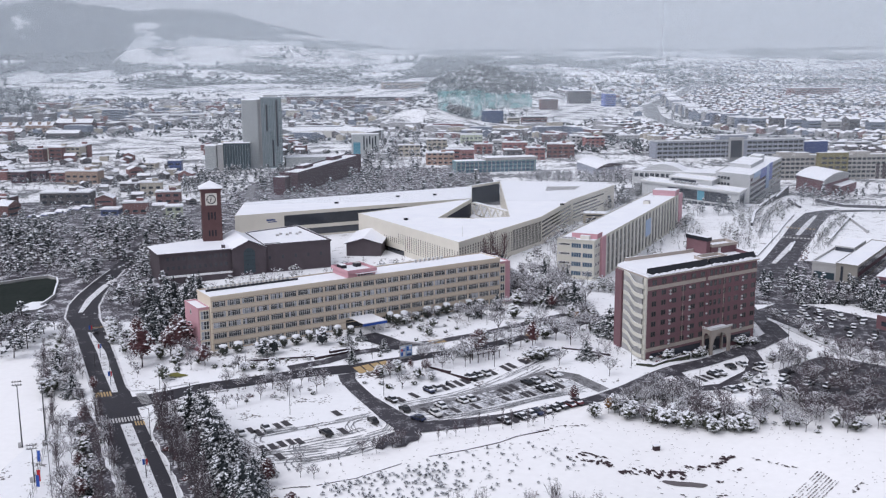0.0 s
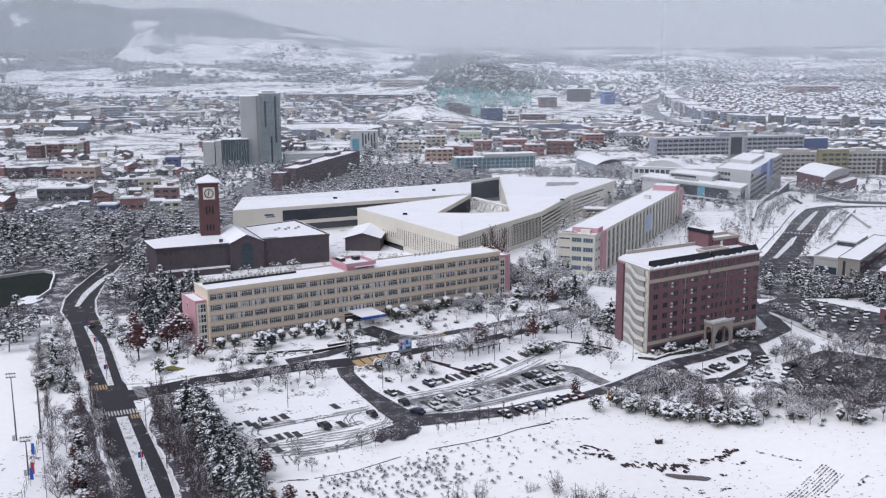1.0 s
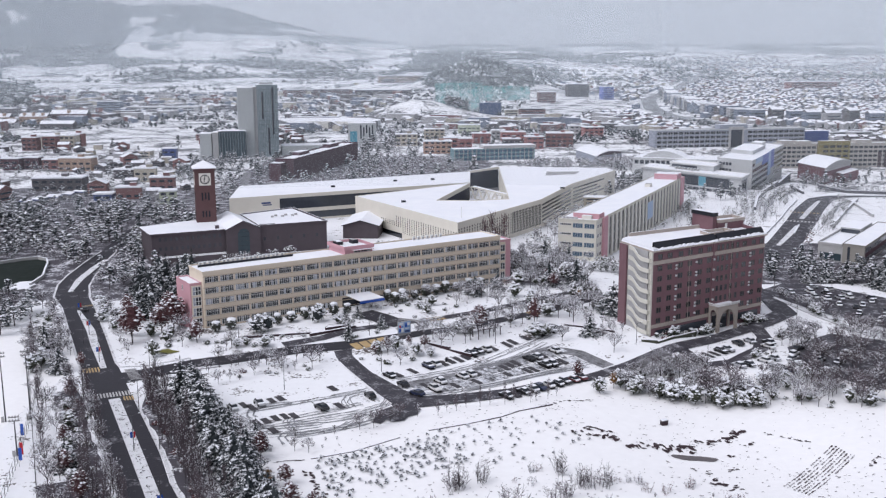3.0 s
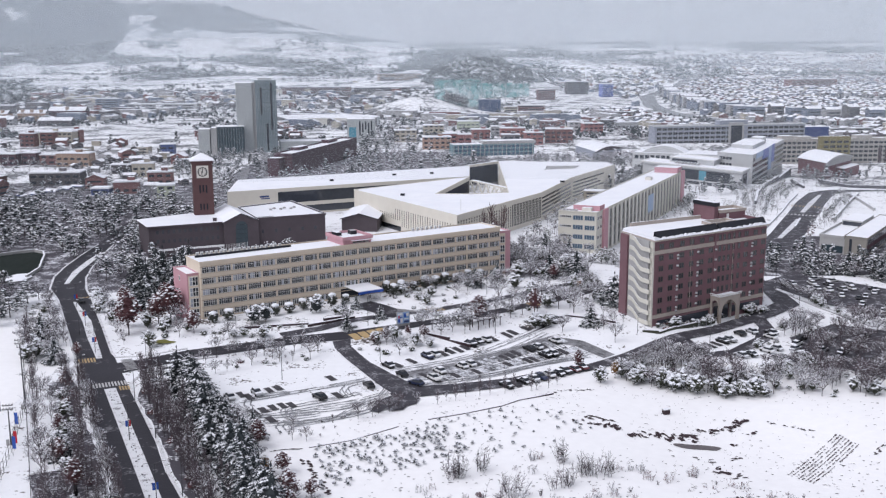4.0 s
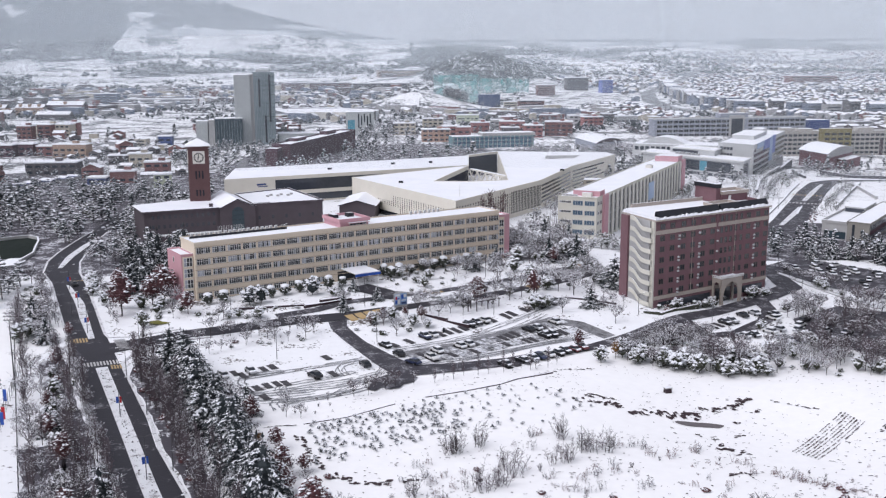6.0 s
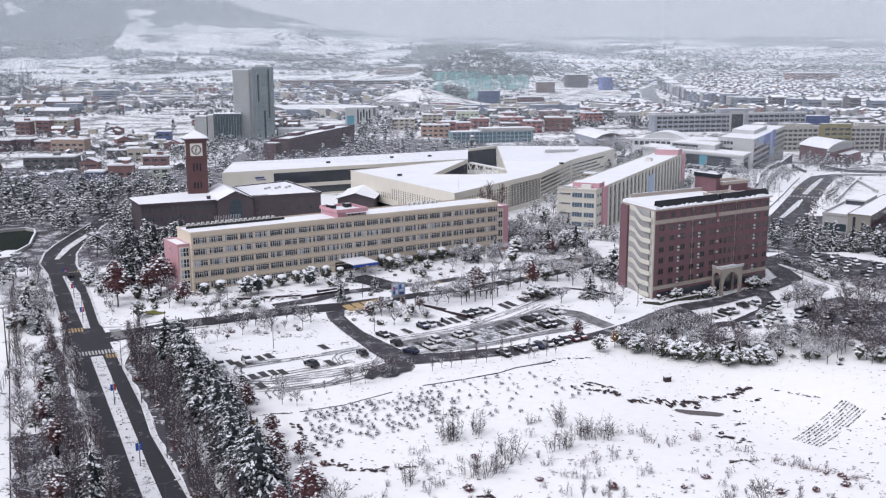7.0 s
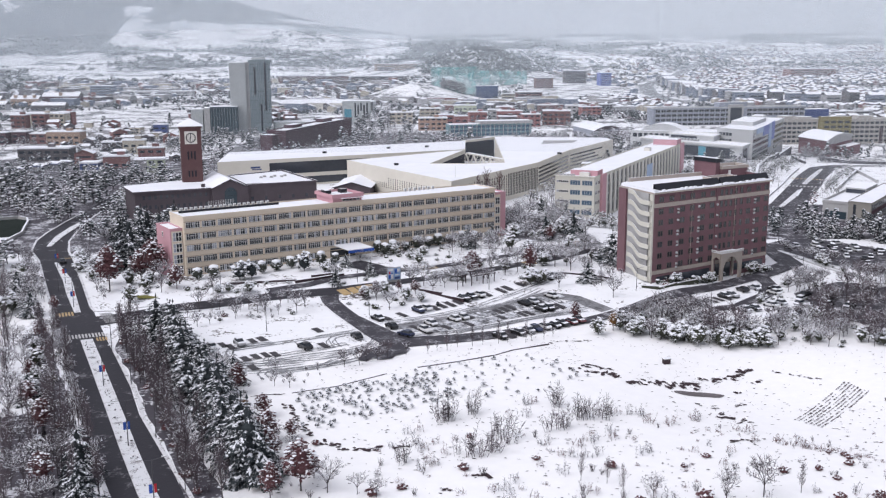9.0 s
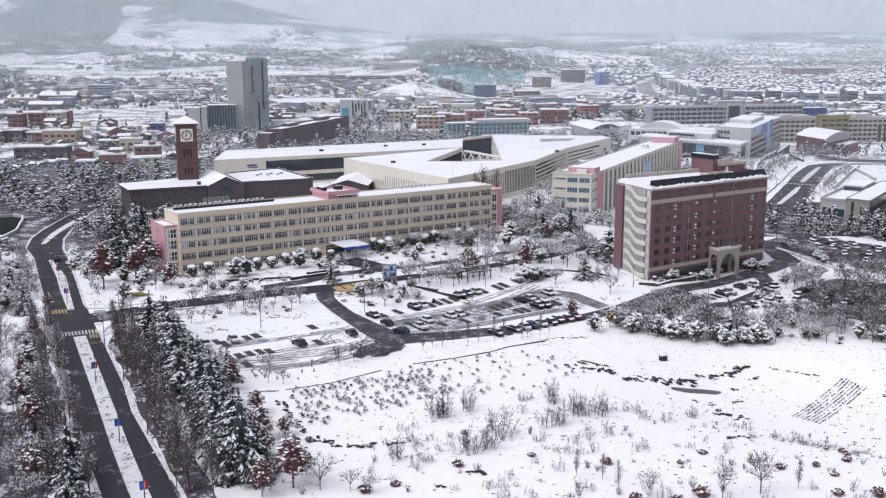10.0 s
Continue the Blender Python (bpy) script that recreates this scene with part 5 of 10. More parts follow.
    part("roof_room", Shape().box(70, 100, 3, 14, 18.01, 23, SCHOOL_GREY, ROOF_SNOW), s)
    part("side_wing", Shape().box(162.5, 190, 2, 16, -6, 15, SIGN_BLUE, ROOF_SNOW), s, "dark blue end wing")
    # cream block with a yellow bay
    c = thing("dormitory_block", "dull cream five-storey block with window bands and an ochre bay", "building", pose(296, 853, 0, 0, 0, 4))
    part("wall", Shape().box(0, 170, 0, 16, -12, 12, CREAM_DULL, ROOF_SNOW), c)
    part("parapet", ring(Shape(), rbox(-0.4, 170.4, -0.4, 16.4), 0.5, 12.002, 12.8, CREAM_DULL, ROOF_SNOW), c)
    for f in range(5):
        for x0, x1 in ((1, 32.5), (61, 168)):
            part("window_band", Shape().box(x0, x1, -0.1, -0.003, -7.2 + f * 3.8, -5.2 + f * 3.8, RIBBON), c)
    for k in range(8):
        part("pier", Shape().box(0.6 + k * 4.4, 1.5 + k * 4.4, -0.35, -0.101, -12, 11.5, CREAM_DULL), c)
    for k in range(24):
        part("pier", Shape().box(61 + k * 4.4, 61.9 + k * 4.4, -0.35, -0.101, -12, 11.5, CREAM_DULL), c)
    for k in range(3):
        part("brown_panel", Shape().box(88 + k * 6, 91 + k * 6, -0.6, -0.36, -12, 4.5, DARK_BRICK), c, "dark brown wall panel")
    part("roof_room", Shape().box(2, 13, 4, 14, 12.003, 15, CREAM_DULL, ROOF_SNOW), c)
    part("roof_room", Shape().box(17, 29, 4, 14, 12.003, 14.4, CREAM_DULL, ROOF_SNOW), c)
    part("roof_room", Shape().box(70, 84, 4, 14, 12.003, 15, CREAM_DULL, ROOF_SNOW), c)
    part("stair_bay", Shape().box(33, 60, -5, -0.01, -12, 15, YELLOW, ROOF_SNOW), c, "ochre yellow projecting bay")
    for f in range(5):
        for k in range(4):
            part("window", Shape().box(36 + k * 6, 40.4 + k * 6, -5.1, -5.003, -7.2 + f * 4.1, -5.2 + f * 4.1, RIBBON), c)
    # gymnasium with a curved roof, and the arena beyond the museum
    e, n = (0.62, 0.785), (-0.14, 0.99)
    g = thing("gymnasium", "brick gymnasium under a curved snowy roof", "building", pose(290, 737, 0))
    add("wall", Shape().box(0, 66, 0, 41, -14, 0.6, BRICK), g, "red brick lower walls")
    add("upper_wall", Shape().box(0.2, 65.8, 0.2, 40.8, 0.61, 4.0, GREY), g, "grey upper wall")
    add("side_wall", Shape().box(-0.3, 0.19, 0, 41, 0.62, 3.9, BRICK), g)
    add("porch", Shape().box(26, 66, -12, -0.01, -14, -1.6, BRICK, ROOF_SNOW), g)
    v = Shape()
    arc = [(-1.5 + 69 * i / 14, 4.0 + 3.6 * (1 - (i / 7 - 1) ** 2)) for i in range(15)]
    for (xa, za), (xb, zb) in zip(arc, arc[1:]):
        v.face([(xa, -1.5, za), (xb, -1.5, zb), (xb, 42.5, zb), (xa, 42.5, za)], ROOF_SNOW)
        v.face([(xa, -1.5, za - 0.9), (xb, -1.5, zb - 0.9), (xb, -1.5, zb), (xa, -1.5, za)], GREY_PALE)
        v.face([(xa, 42.5, za), (xb, 42.5, zb), (xb, 42.5, zb - 0.9), (xa, 42.5, za - 0.9)], GREY_PALE)
    add("vaulted_roof", v, g, "shallow vaulted roof under snow")
    w = Shape()
    w.face([(x, -0.4, z - 0.9) for x, z in arc[1:-1]][::-1] + [(66, -0.4, 3.0), (0, -0.4, 3.0)][::-1], GREY)
    add("gable_wall", w, g)
    e, n = (0.68, 0.73), (-0.14, 0.99)
    a = thing("arena", "dark-walled arena under a shallow snowy vault", "building", pose(128.8, 807, 0))
    add("wall", Shape().box(0, 38, 0, 62, -4, 6.9, SCHOOL_GREY), a, "dark grey walls")
    v = Shape()
    arc = [(-1 + 40 * i / 12, 6.91 + 3.2 * (1 - (i / 6 - 1) ** 2)) for i in range(13)]
    for (xa, za), (xb, zb) in zip(arc, arc[1:]):
        v.face([(xa, -1, za), (xb, -1, zb), (xb, 63, zb), (xa, 63, za)], ROOF_SNOW)
    v.face([(x, -1, z) for x, z in arc][::-1], DARK_BRICK)
    add("vaulted_roof", v, a, "shallow vaulted roof under snow")


def barrel(parent, x0, x1, y0, y1, z, rise, roof, end):
    s = Shape()
    n = 14
    xm, hw = (x0 + x1) / 2, (x1 - x0) / 2
    arc = [(xm + hw * (2 * i / n - 1), z + rise * (1 - (2 * i / n - 1) ** 2)) for i in range(n + 1)]
    for (xa, za), (xb, zb) in zip(arc, arc[1:]):
        s.face([(xa, y0, za), (xb, y0, zb), (xb, y1, zb), (xa, y1, za)][::-1], roof)
    s.face([(x, y0, zz) for x, zz in arc][::-1], end)
    s.face([(x, y1, zz) for x, zz in arc], end)
    part("vaulted_roof", s, parent, "vaulted roof under snow")


def towers():
    b = thing("tower_block", "tall grey-green glass office tower with a concrete end", "tower", pose(-181, 886, 0, 0, 0, 12))
    part("slab", Shape().box(0, 14, 0, 42, -6, 62, TOWER_GREY, ROOF_SNOW), b, "pale concrete end slab")
    part("recess", Shape().box(14.01, 17, 1.5, 40, -6, 62.5, GREY, ROOF_SNOW), b)
    part("glass_body", Shape().box(17.01, 35.5, -1.0, 40, -6, 64.5, TOWER_GLASS, ROOF_SNOW), b, "blue-green curtain glazing")
    for f in range(16):
        part("floor_line", Shape().box(17.2, 35.3, -1.08, -1.008, 1.5 + f * 3.9, 1.8 + f * 3.9, DEEP_GLASS), b)
    part("roof_room", Shape().box(20, 32, 10, 26, 64.51, 66.5, TOWER_GREY, ROOF_SNOW), b)
    for k in range(12):
        part("mullion", Shape().box(17.8 + k * 1.5, 18.05 + k * 1.5, -1.15, -1.01, -6, 64.2, TOWER_GREY), b)
    for x, z0, z1 in ((21, 34, 58), (30, 20, 62), (26, 2, 26)):
        part("dark_glass", Shape().box(x, x + 1.6, -1.5, -1.36, z0, z1, RIBBON), b)
    part("podium", Shape().box(38, 84, 4, 30, -6, 9, TOWER_GREY, ROOF_SNOW), b)
    c = thing("office_tower", "lower grey tower with dark glass faces", "tower", pose(-212, 868, 0, 0, 0, 10))
    part("slab", Shape().box(0, 10, 0, 20, -8, 22.5, TOWER_GREY, ROOF_SNOW), c)
    part("slab", Shape().box(11, 16, -1, 20, -8, 23.5, GREY, ROOF_SNOW), c)
    part("glass_body", Shape().box(16.01, 40, 0, 22, -8, 24.5, DEEP_GLASS, ROOF_SNOW), c, "dark blue curtain glazing")
    for k in range(10):
        part("mullion", Shape().box(17 + k * 2.3, 17.3 + k * 2.3, -0.3, -0.005, -8, 24.4, TOWER_GLASS), c)
    # brown concert hall
    d = thing("concert_hall", "long dark brown brick hall with a stepped snowy roof", "building", pose(-112, 684, 0, 0, 0, 77))
    part("wall", Shape().box(26, 178, 0, 14, -5, 14.6, MAROON, ROOF_SNOW), d, "dark maroon brick walls")
    part("parapet", ring(Shape(), rbox(25.7, 178.3, -0.3, 14.3), 0.5, 14.602, 15.6, MAROON, ROOF_SNOW), d)
    part("upper_block", Shape().box(60, 80, 8, 14.5, -5, 17.0, MAROON, ROOF_SNOW), d)
    part("upper_block", Shape().box(128, 150, 8, 14.5, -5, 17.5, MAROON, ROOF_SNOW), d)
    part("entrance_block", Shape().box(16, 25.6, 6, 15, -5, 13, MAROON, ROOF_SNOW), d)
    # white civic building
    e = thing("civic_building", "pale grey slit-windowed civic building with a blue glass bay", "building", pose(-92, 985, 0, 0, 0, 5))
    part("wall", Shape().box(0, 28, 0, 18, -6, 24, TOWER_GREY, ROOF_SNOW), e)
    part("podium", Shape().box(12, 36, -8, -0.4, -6, 5, GREY_PALE, ROOF_SNOW), e)
    part("glass_bay", Shape().box(2, 9, -0.2, -0.004, 2, 16, TEAL), e)
    for k in range(5):
        part("window", Shape().box(12 + k * 2.9, 13.5 + k * 2.9, -0.1, -0.004, 8 + (k % 3) * 3, 22 - (k % 2) * 2, RIBBON), e)
    # teal-glazed office
    f = thing("office_building", "long low office with teal glass and grey panels", "building", pose(12, 842, 0, 0, 0, 12))
    part("wall", Shape().box(0, 72, 0, 16, -6, 10, TEAL_DULL, ROOF_SNOW), f)
    part("upper_floor", Shape().box(26, 73, -1, 16, 10.01, 12.6, GREY, ROOF_SNOW), f)
    for k in range(3):
        part("window_band", Shape().box(1, 71, -0.15, -0.004, 0.5 + k * 3.2, 2.4 + k * 3.2, BLUE_GLASS), f)
    for k in range(19):
        part("pier", Shape().box(k * 3.9, 0.5 + k * 3.9, -0.4, -0.16, -6, 9.9, GREY), f)


def right_buildings():
    e, n = (0.71, -0.71), (0.58, 0.815)
    b = thing("engineering_hall", "low concrete hall with two snowy flat roofs and a tan gable", "building", pose(168, 406.7, 0))

    def add(name, s, parent=b, label=""):
        return part(name, askew(s, e, n), parent, label)

    add("wall", Shape().box(0, 9, 0, 68, -5, 7.9, TAN, ROOF_SNOW), b, "tan concrete end and panelled sides")
    add("roof_rim", ring(Shape(), rbox(-0.25, 9.25, -0.25, 68.2), 0.4, 7.902, 8.3, TAN, ROOF_SNOW))
    for z in (4.9, 0.9):
        for k in range(15):
            add("window", Shape().box(9.004, 9.1, 2 + k * 4.4, 5.6 + k * 4.4, z, z + 2.1, RIBBON))
    add("panel_band", Shape().box(9.004, 9.16, 1.5, 66, 3.1, 4.8, MAROON), b, "dark red panel band")
    add("slit_window", Shape().box(2.0, 3.1, -0.1, -0.004, 0.2, 7.0, RIBBON))
    w = add("wing", Shape().box(-10.6, -0.01, 0.3, 60, -5, 6.6, GREY, ROOF_SNOW), b, "lower concrete wing with a glazed front")
    add("roof_rim", ring(Shape(), rbox(-10.8, -0.27, 0.1, 60.2), 0.7, 6.602, 7.7, GREY, ROOF_SNOW), w)
    add("glazed_front", Shape().box(-9.6, -0.6, 0.18, 0.296, 0.4, 3.4, DEEP_GLASS), w, "dark green glazing")
    add("roof_step", Shape().box(-10.0, -1.0, 36, 59, 6.603, 9.0, GREY_PALE, ROOF_SNOW), w)
    add("roof_slot", Shape().box(-9.6, -1.2, 35.6, 35.99, 6.8, 8.4, RIBBON), w)
    c = thing("workshop", "low brick workshop under a snowy flat roof", "building", pose(178, 398, 0, 0, 0, 54))
    part("wall", Shape().box(0, 30, -16, -3, -4, 4.6, BRICK, ROOF_SNOW), c)
    part("window_band", Shape().box(-0.1, -0.004, -15, -5, 1.6, 3.2, RIBBON), c)
    g = thing("gatehouse", "red brick gatehouse with a snowy roof", "building", pose(152.3, 331, 0, 0, 0, 30))
    part("wall", Shape().box(0, 14, -12, 0, -3, 5.2, BRICK, ROOF_SNOW), g)
    part("window_band", Shape().box(-0.1, -0.004, -10, -2, 1.6, 3.2, RIBBON), g)

long_building()
dormitory()
hall()
clock_tower()
museum()
annexe()
science_halls()
towers()
right_buildings()


# ---- trees and shrubs ----
def clump(s, c, r, flat, mat, rnd):
    """A small uneven lump of leaves: a squashed octahedron with shaken corners."""
    cx, cy, cz = c
    j = lambda: 0.65 + 0.7 * rnd.random()
    a = rnd.random() * 6.28
    i = len(s.v)
    for k in range(4):
        w = a + k * math.pi / 2
        s.v.append((cx + r * j() * math.cos(w), cy + r * j() * math.sin(w), cz + (rnd.random() - 0.5) * r * 0.5))
    s.v += [(cx, cy, cz + r * flat * j()), (cx, cy, cz - r * flat * j() * 0.7)]
    m = s.slot(mat)
    for k in range(4):
        q = (k + 1) % 4
        s.f += [(i + k, i + q, i + 4), (i + q, i + k, i + 5)]
        s.k += [m, m]


def core(s, c, rx, rz, mat, rnd, n=7):
    """The dense dark inside of a crown: an uneven ellipsoid."""
    i = len(s.v)
    rows = ((-0.95, 0.3), (-0.35, 0.92), (0.4, 0.9), (0.95, 0.3))
    for u, k in rows:
        for q in range(n):
            w = 6.283 * q / n
            j = rnd.uniform(0.85, 1.1)
            s.v.append((c[0] + rx * k * j * math.cos(w), c[1] + rx * k * j * math.sin(w), c[2] + rz * u))
    m = s.slot(mat)
    for a in range(3):
        for q in range(n):
            s.f.append((i + a * n + q, i + a * n + (q + 1) % n, i + (a + 1) * n + (q + 1) % n, i + (a + 1) * n + q))
            s.k.append(m)
    s.f += [tuple(i + 3 * n + q for q in range(n)), tuple(i + n - 1 - q for q in range(n))]
    s.k += [m, m]


def plate(s, p, d, length, width, thick, mat, rnd, droop=0.25):
    """A flat pointed spray of needles, or the pad of snow on one."""
    d = Vector(d).normalized()
    side = d.cross(Vector((0, 0, 1))).normalized()
    p = Vector(p)
    j = lambda: rnd.uniform(0.8, 1.2)
    mid = p + d * length * rnd.uniform(0.45, 0.65) - Vector((0, 0, droop * length * 0.25))
    tip = p + d * length - Vector((0, 0, droop * length))
    i = len(s.v)
    s.v += [tuple(q) for q in (p, mid + side * width * j(), tip, mid - side * width * j(), mid + Vector((0, 0, thick * j())), mid - Vector((0, 0, thick * j())))]
    m = s.slot(mat)
    for k in range(4):
        q = (k + 1) % 4
        s.f += [(i + q, i + k, i + 4), (i + k, i + q, i + 5)]
        s.k += [m, m]


def conifer_meshes(seed, h=10.0, spread=0.3, mat=None, load=0.6, whorls=11):
    """A conifer in whorls of drooping feathery boughs, with broken strips and lumps of snow along many of them."""
    rnd = random.Random(seed)
    mat = mat or PINE
    trunk = Shape().tube((0, 0, -0.3), (0, 0, h * 0.95), h * 0.018, 0.03, BARK, 6)
    s = Shape()
    whorls = int(whorls * 1.35)
    for i in range(whorls):
        u = 0.06 + 0.9 * i / whorls
        n = 8 if u < 0.5 else 6 if u < 0.8 else 4
        a0 = rnd.random() * 6.28
        for k in range(n):
            if rnd.random() < 0.08:
                continue
            v = min(0.96, max(0.04, u + rnd.uniform(-0.5, 0.5) * 0.9 / whorls))
            w = a0 + (k + rnd.uniform(-0.4, 0.4)) * 6.283 / n
            r = (h * spread * (1 - v) ** 0.8 + 0.22) * rnd.choice((0.55, 0.75, 0.9, 1.0, 1.0, 1.25))
            drop = rnd.uniform(0.2, 0.6)
            d = Vector((math.cos(w), math.sin(w), 0.0))
            side = Vector((-d.y, d.x, 0.0))
            at = lambda q: d * (r * q) + Vector((0, 0, h * v + 0.22 * r * q - drop * r * q * q))
            snowy_bough = rnd.random() < load
            for q0, q1, wide in ((0.05, 0.5, 0.13), (0.35, 0.8, 0.17), (0.65, 1.05, 0.12)):
                p, e = at(q0), at(q1)
                ln = (e - p).length
                plate(s, p, (e - p).normalized(), ln * 1.25, r * wide, r * 0.05 + 0.04, mat, rnd, 0.12)
                for sg in (-1, 1):
                    if rnd.random() < 0.8:
                        b = (d * rnd.uniform(0.5, 0.9) + side * sg * rnd.uniform(0.5, 0.9)).normalized()
                        sl = r * rnd.uniform(0.24, 0.42) * (1.15 - 0.5 * q0)
                        plate(s, e, b, sl, r * 0.07, r * 0.03 + 0.03, mat, rnd, rnd.uniform(0.3, 0.8))
                        if snowy_bough and rnd.random() < 0.42:
                            plate(s, e + Vector((0, 0, 0.07)), b, sl * 0.75, r * 0.06, 0.05, NEEDLE_SNOW, rnd, 0.3)
                if snowy_bough and rnd.random() < 0.72:
                    up = Vector((rnd.gauss(0, 0.05), rnd.gauss(0, 0.05), 0.07 + r * 0.035))
                    plate(s, p + up, (e - p).normalized(), ln * rnd.uniform(0.6, 1.2), r * wide * rnd.uniform(0.35, 0.8), 0.06 + r * 0.03, NEEDLE_SNOW, rnd, 0.14)
            if rnd.random() < load * 0.5:
                q = rnd.uniform(0.55, 1.0)
                clump(s, tuple(at(q) + Vector((0, 0, 0.1))), r * rnd.uniform(0.06, 0.14) + 0.07, 0.55, NEEDLE_SNOW, rnd)
    clump(s, (0, 0, h * 0.97), h * 0.02, 2.8, mat, rnd)
    for u, k in ((0.22, 0.42), (0.42, 0.36), (0.6, 0.26), (0.77, 0.14)):
        core(s, (0, 0, h * u), h * spread * k, h * 0.11, mat, rnd)
    return trunk.mesh("trunk"), s.mesh("crown")


def pine_meshes(seed, h=8.0):
    """A spreading pine: bare stem, uneven cushions of needles under lumps of snow."""
    rnd = random.Random(seed)
    lean = (rnd.uniform(-0.5, 0.5), rnd.uniform(-0.5, 0.5))
    trunk = Shape().tube((0, 0, -0.3), (lean[0], lean[1], h * 0.55), h * 0.022, h * 0.014, BARK, 6)
    trunk.tube((lean[0], lean[1], h * 0.55), (lean[0] * 1.5, lean[1] * 1.5, h * 0.9), h * 0.014, 0.04, BARK, 5)
    s = Shape()
    for k in range(20):
        u = (k + rnd.random()) / 20
        z = h * (0.28 + 0.66 * u)
        w = k * 2.4 + rnd.uniform(-0.5, 0.5)
        reach = h * 0.36 * (1.05 - u) * rnd.uniform(0.5, 1.1) + 0.15
        q = (lean[0] + reach * math.cos(w), lean[1] + reach * math.sin(w), z)
        trunk.tube((lean[0], lean[1], z - 0.5), q, 0.07, 0.03, BARK, 3)
        for i in range(6):
            clump(s, (q[0] + rnd.gauss(0, h * 0.06), q[1] + rnd.gauss(0, h * 0.06), q[2] + rnd.gauss(0, h * 0.02)), h * rnd.uniform(0.04, 0.075), 0.55, PINE, rnd)
        if rnd.random() < 0.75:
            clump(s, (q[0] + rnd.gauss(0, h * 0.02), q[1] + rnd.gauss(0, h * 0.02), q[2] + h * 0.04), h * rnd.uniform(0.05, 0.1), 0.38, NEEDLE_SNOW, rnd)
            clump(s, (q[0] + rnd.gauss(0, h * 0.06), q[1] + rnd.gauss(0, h * 0.06), q[2] + h * 0.03), h * rnd.uniform(0.035, 0.06), 0.4, NEEDLE_SNOW, rnd)
    return trunk.mesh("trunk"), s.mesh("crown")


def bare_meshes(seed, h=7.0, wide=0.46, twigs=1.0, mat=None, thick=0.028, pads=0.22):
    """A leafless tree: forking limbs, then a haze of thin twigs that carry snow."""
    rnd = random.Random(seed)
    trunk, s = Shape(), Shape()
    top = h * rnd.uniform(0.22, 0.32)
    trunk.tube((0, 0, -0.3), (0, 0, top), h * 0.013, h * 0.01, BARK, 6)

    def grow(p, d, length, r, depth):
        q = p + d * length
        (trunk if depth < 2 else s).tube(p, q, r, r * 0.62, BARK if depth < 2 else (mat or TWIG), 4 if depth < 2 else 3)
        if depth >= 2 and rnd.random() < pads:
            m = p.lerp(q, rnd.uniform(0.2, 0.8))
            s.tube(m - d * 0.18 + Vector((0, 0, r + 0.03)), m + d * 0.22 + Vector((0, 0, r + 0.03)), 0.05, 0.03, NEEDLE_SNOW, 3)
        if depth == 4:
            return
        n = (4, 4, 3, 3)[depth] if twigs >= 1 else (3, 3, 4, 3)[depth]
        for k in range(n):
            e = Vector((rnd.gauss(0, 1), rnd.gauss(0, 1), rnd.gauss(0.35, 0.6))).normalized()
            nd = (d * (0.85 if depth else 0.5) + e * wide * 2.1).normalized()
            if nd.z < -0.1:
                nd.z = 0.1
            grow(p + d * length * rnd.uniform(0.5, 1.0), nd, length * rnd.uniform(0.55, 0.85), max(r * 0.55, thick), depth + 1)
    for k in range(5):
        w = k * 1.26 + rnd.random()
        grow(Vector((0, 0, top * rnd.uniform(0.75, 1.0))), Vector((math.cos(w) * wide * 1.5, math.sin(w) * wide * 1.5, 1)).normalized(), h * 0.27, h * 0.008, 1)
    grow(Vector((0, 0, top)), Vector((0, 0, 1)), h * 0.28, h * 0.009, 1)
    return trunk.mesh("trunk"), s.mesh("crown")


def poplar_meshes(seed, h=9.0, mat=None, pads=0.07):
    """An upright leafless street tree: one stem, steep branches all the way up, fine twigs with scraps of snow."""
    rnd = random.Random(seed)
    trunk, s = Shape(), Shape()
    lean = Vector((rnd.gauss(0, 0.25), rnd.gauss(0, 0.25), h))
    trunk.tube((0, 0, -0.3), tuple(lean * 0.55), h * 0.012, h * 0.008, BARK, 6)
    trunk.tube(tuple(lean * 0.55), tuple(lean), h * 0.008, 0.02, BARK, 4)
    for k in range(46):
        u = 0.16 + 0.8 * (k + rnd.random()) / 46
        w = k * 2.4 + rnd.uniform(-0.5, 0.5)
        p = lean * u
        steep = rnd.uniform(0.35, 0.75)
        d = Vector((math.cos(w) * steep, math.sin(w) * steep, 1)).normalized()
        ln = h * (0.12 + 0.26 * (1 - u)) * rnd.uniform(0.6, 1.15)
        q = p + d * ln
        s.tube(p, q, 0.04, 0.018, mat or BROWN_TWIG, 3)
        for j in range(6):
            a = p.lerp(q, rnd.uniform(0.3, 1.0))
            e = (d + Vector((rnd.gauss(0, 0.5), rnd.gauss(0, 0.5), rnd.gauss(0.1, 0.3)))).normalized()
            b = a + e * ln * rnd.uniform(0.22, 0.5)
            s.tube(a, b, 0.024, 0.012, mat or BROWN_TWIG, 3)
            if rnd.random() < pads:
                clump(s, tuple(a.lerp(b, 0.5) + Vector((0, 0, 0.05))), rnd.uniform(0.06, 0.15), 0.5, NEEDLE_SNOW, rnd)
    return trunk.mesh("trunk"), s.mesh("crown")


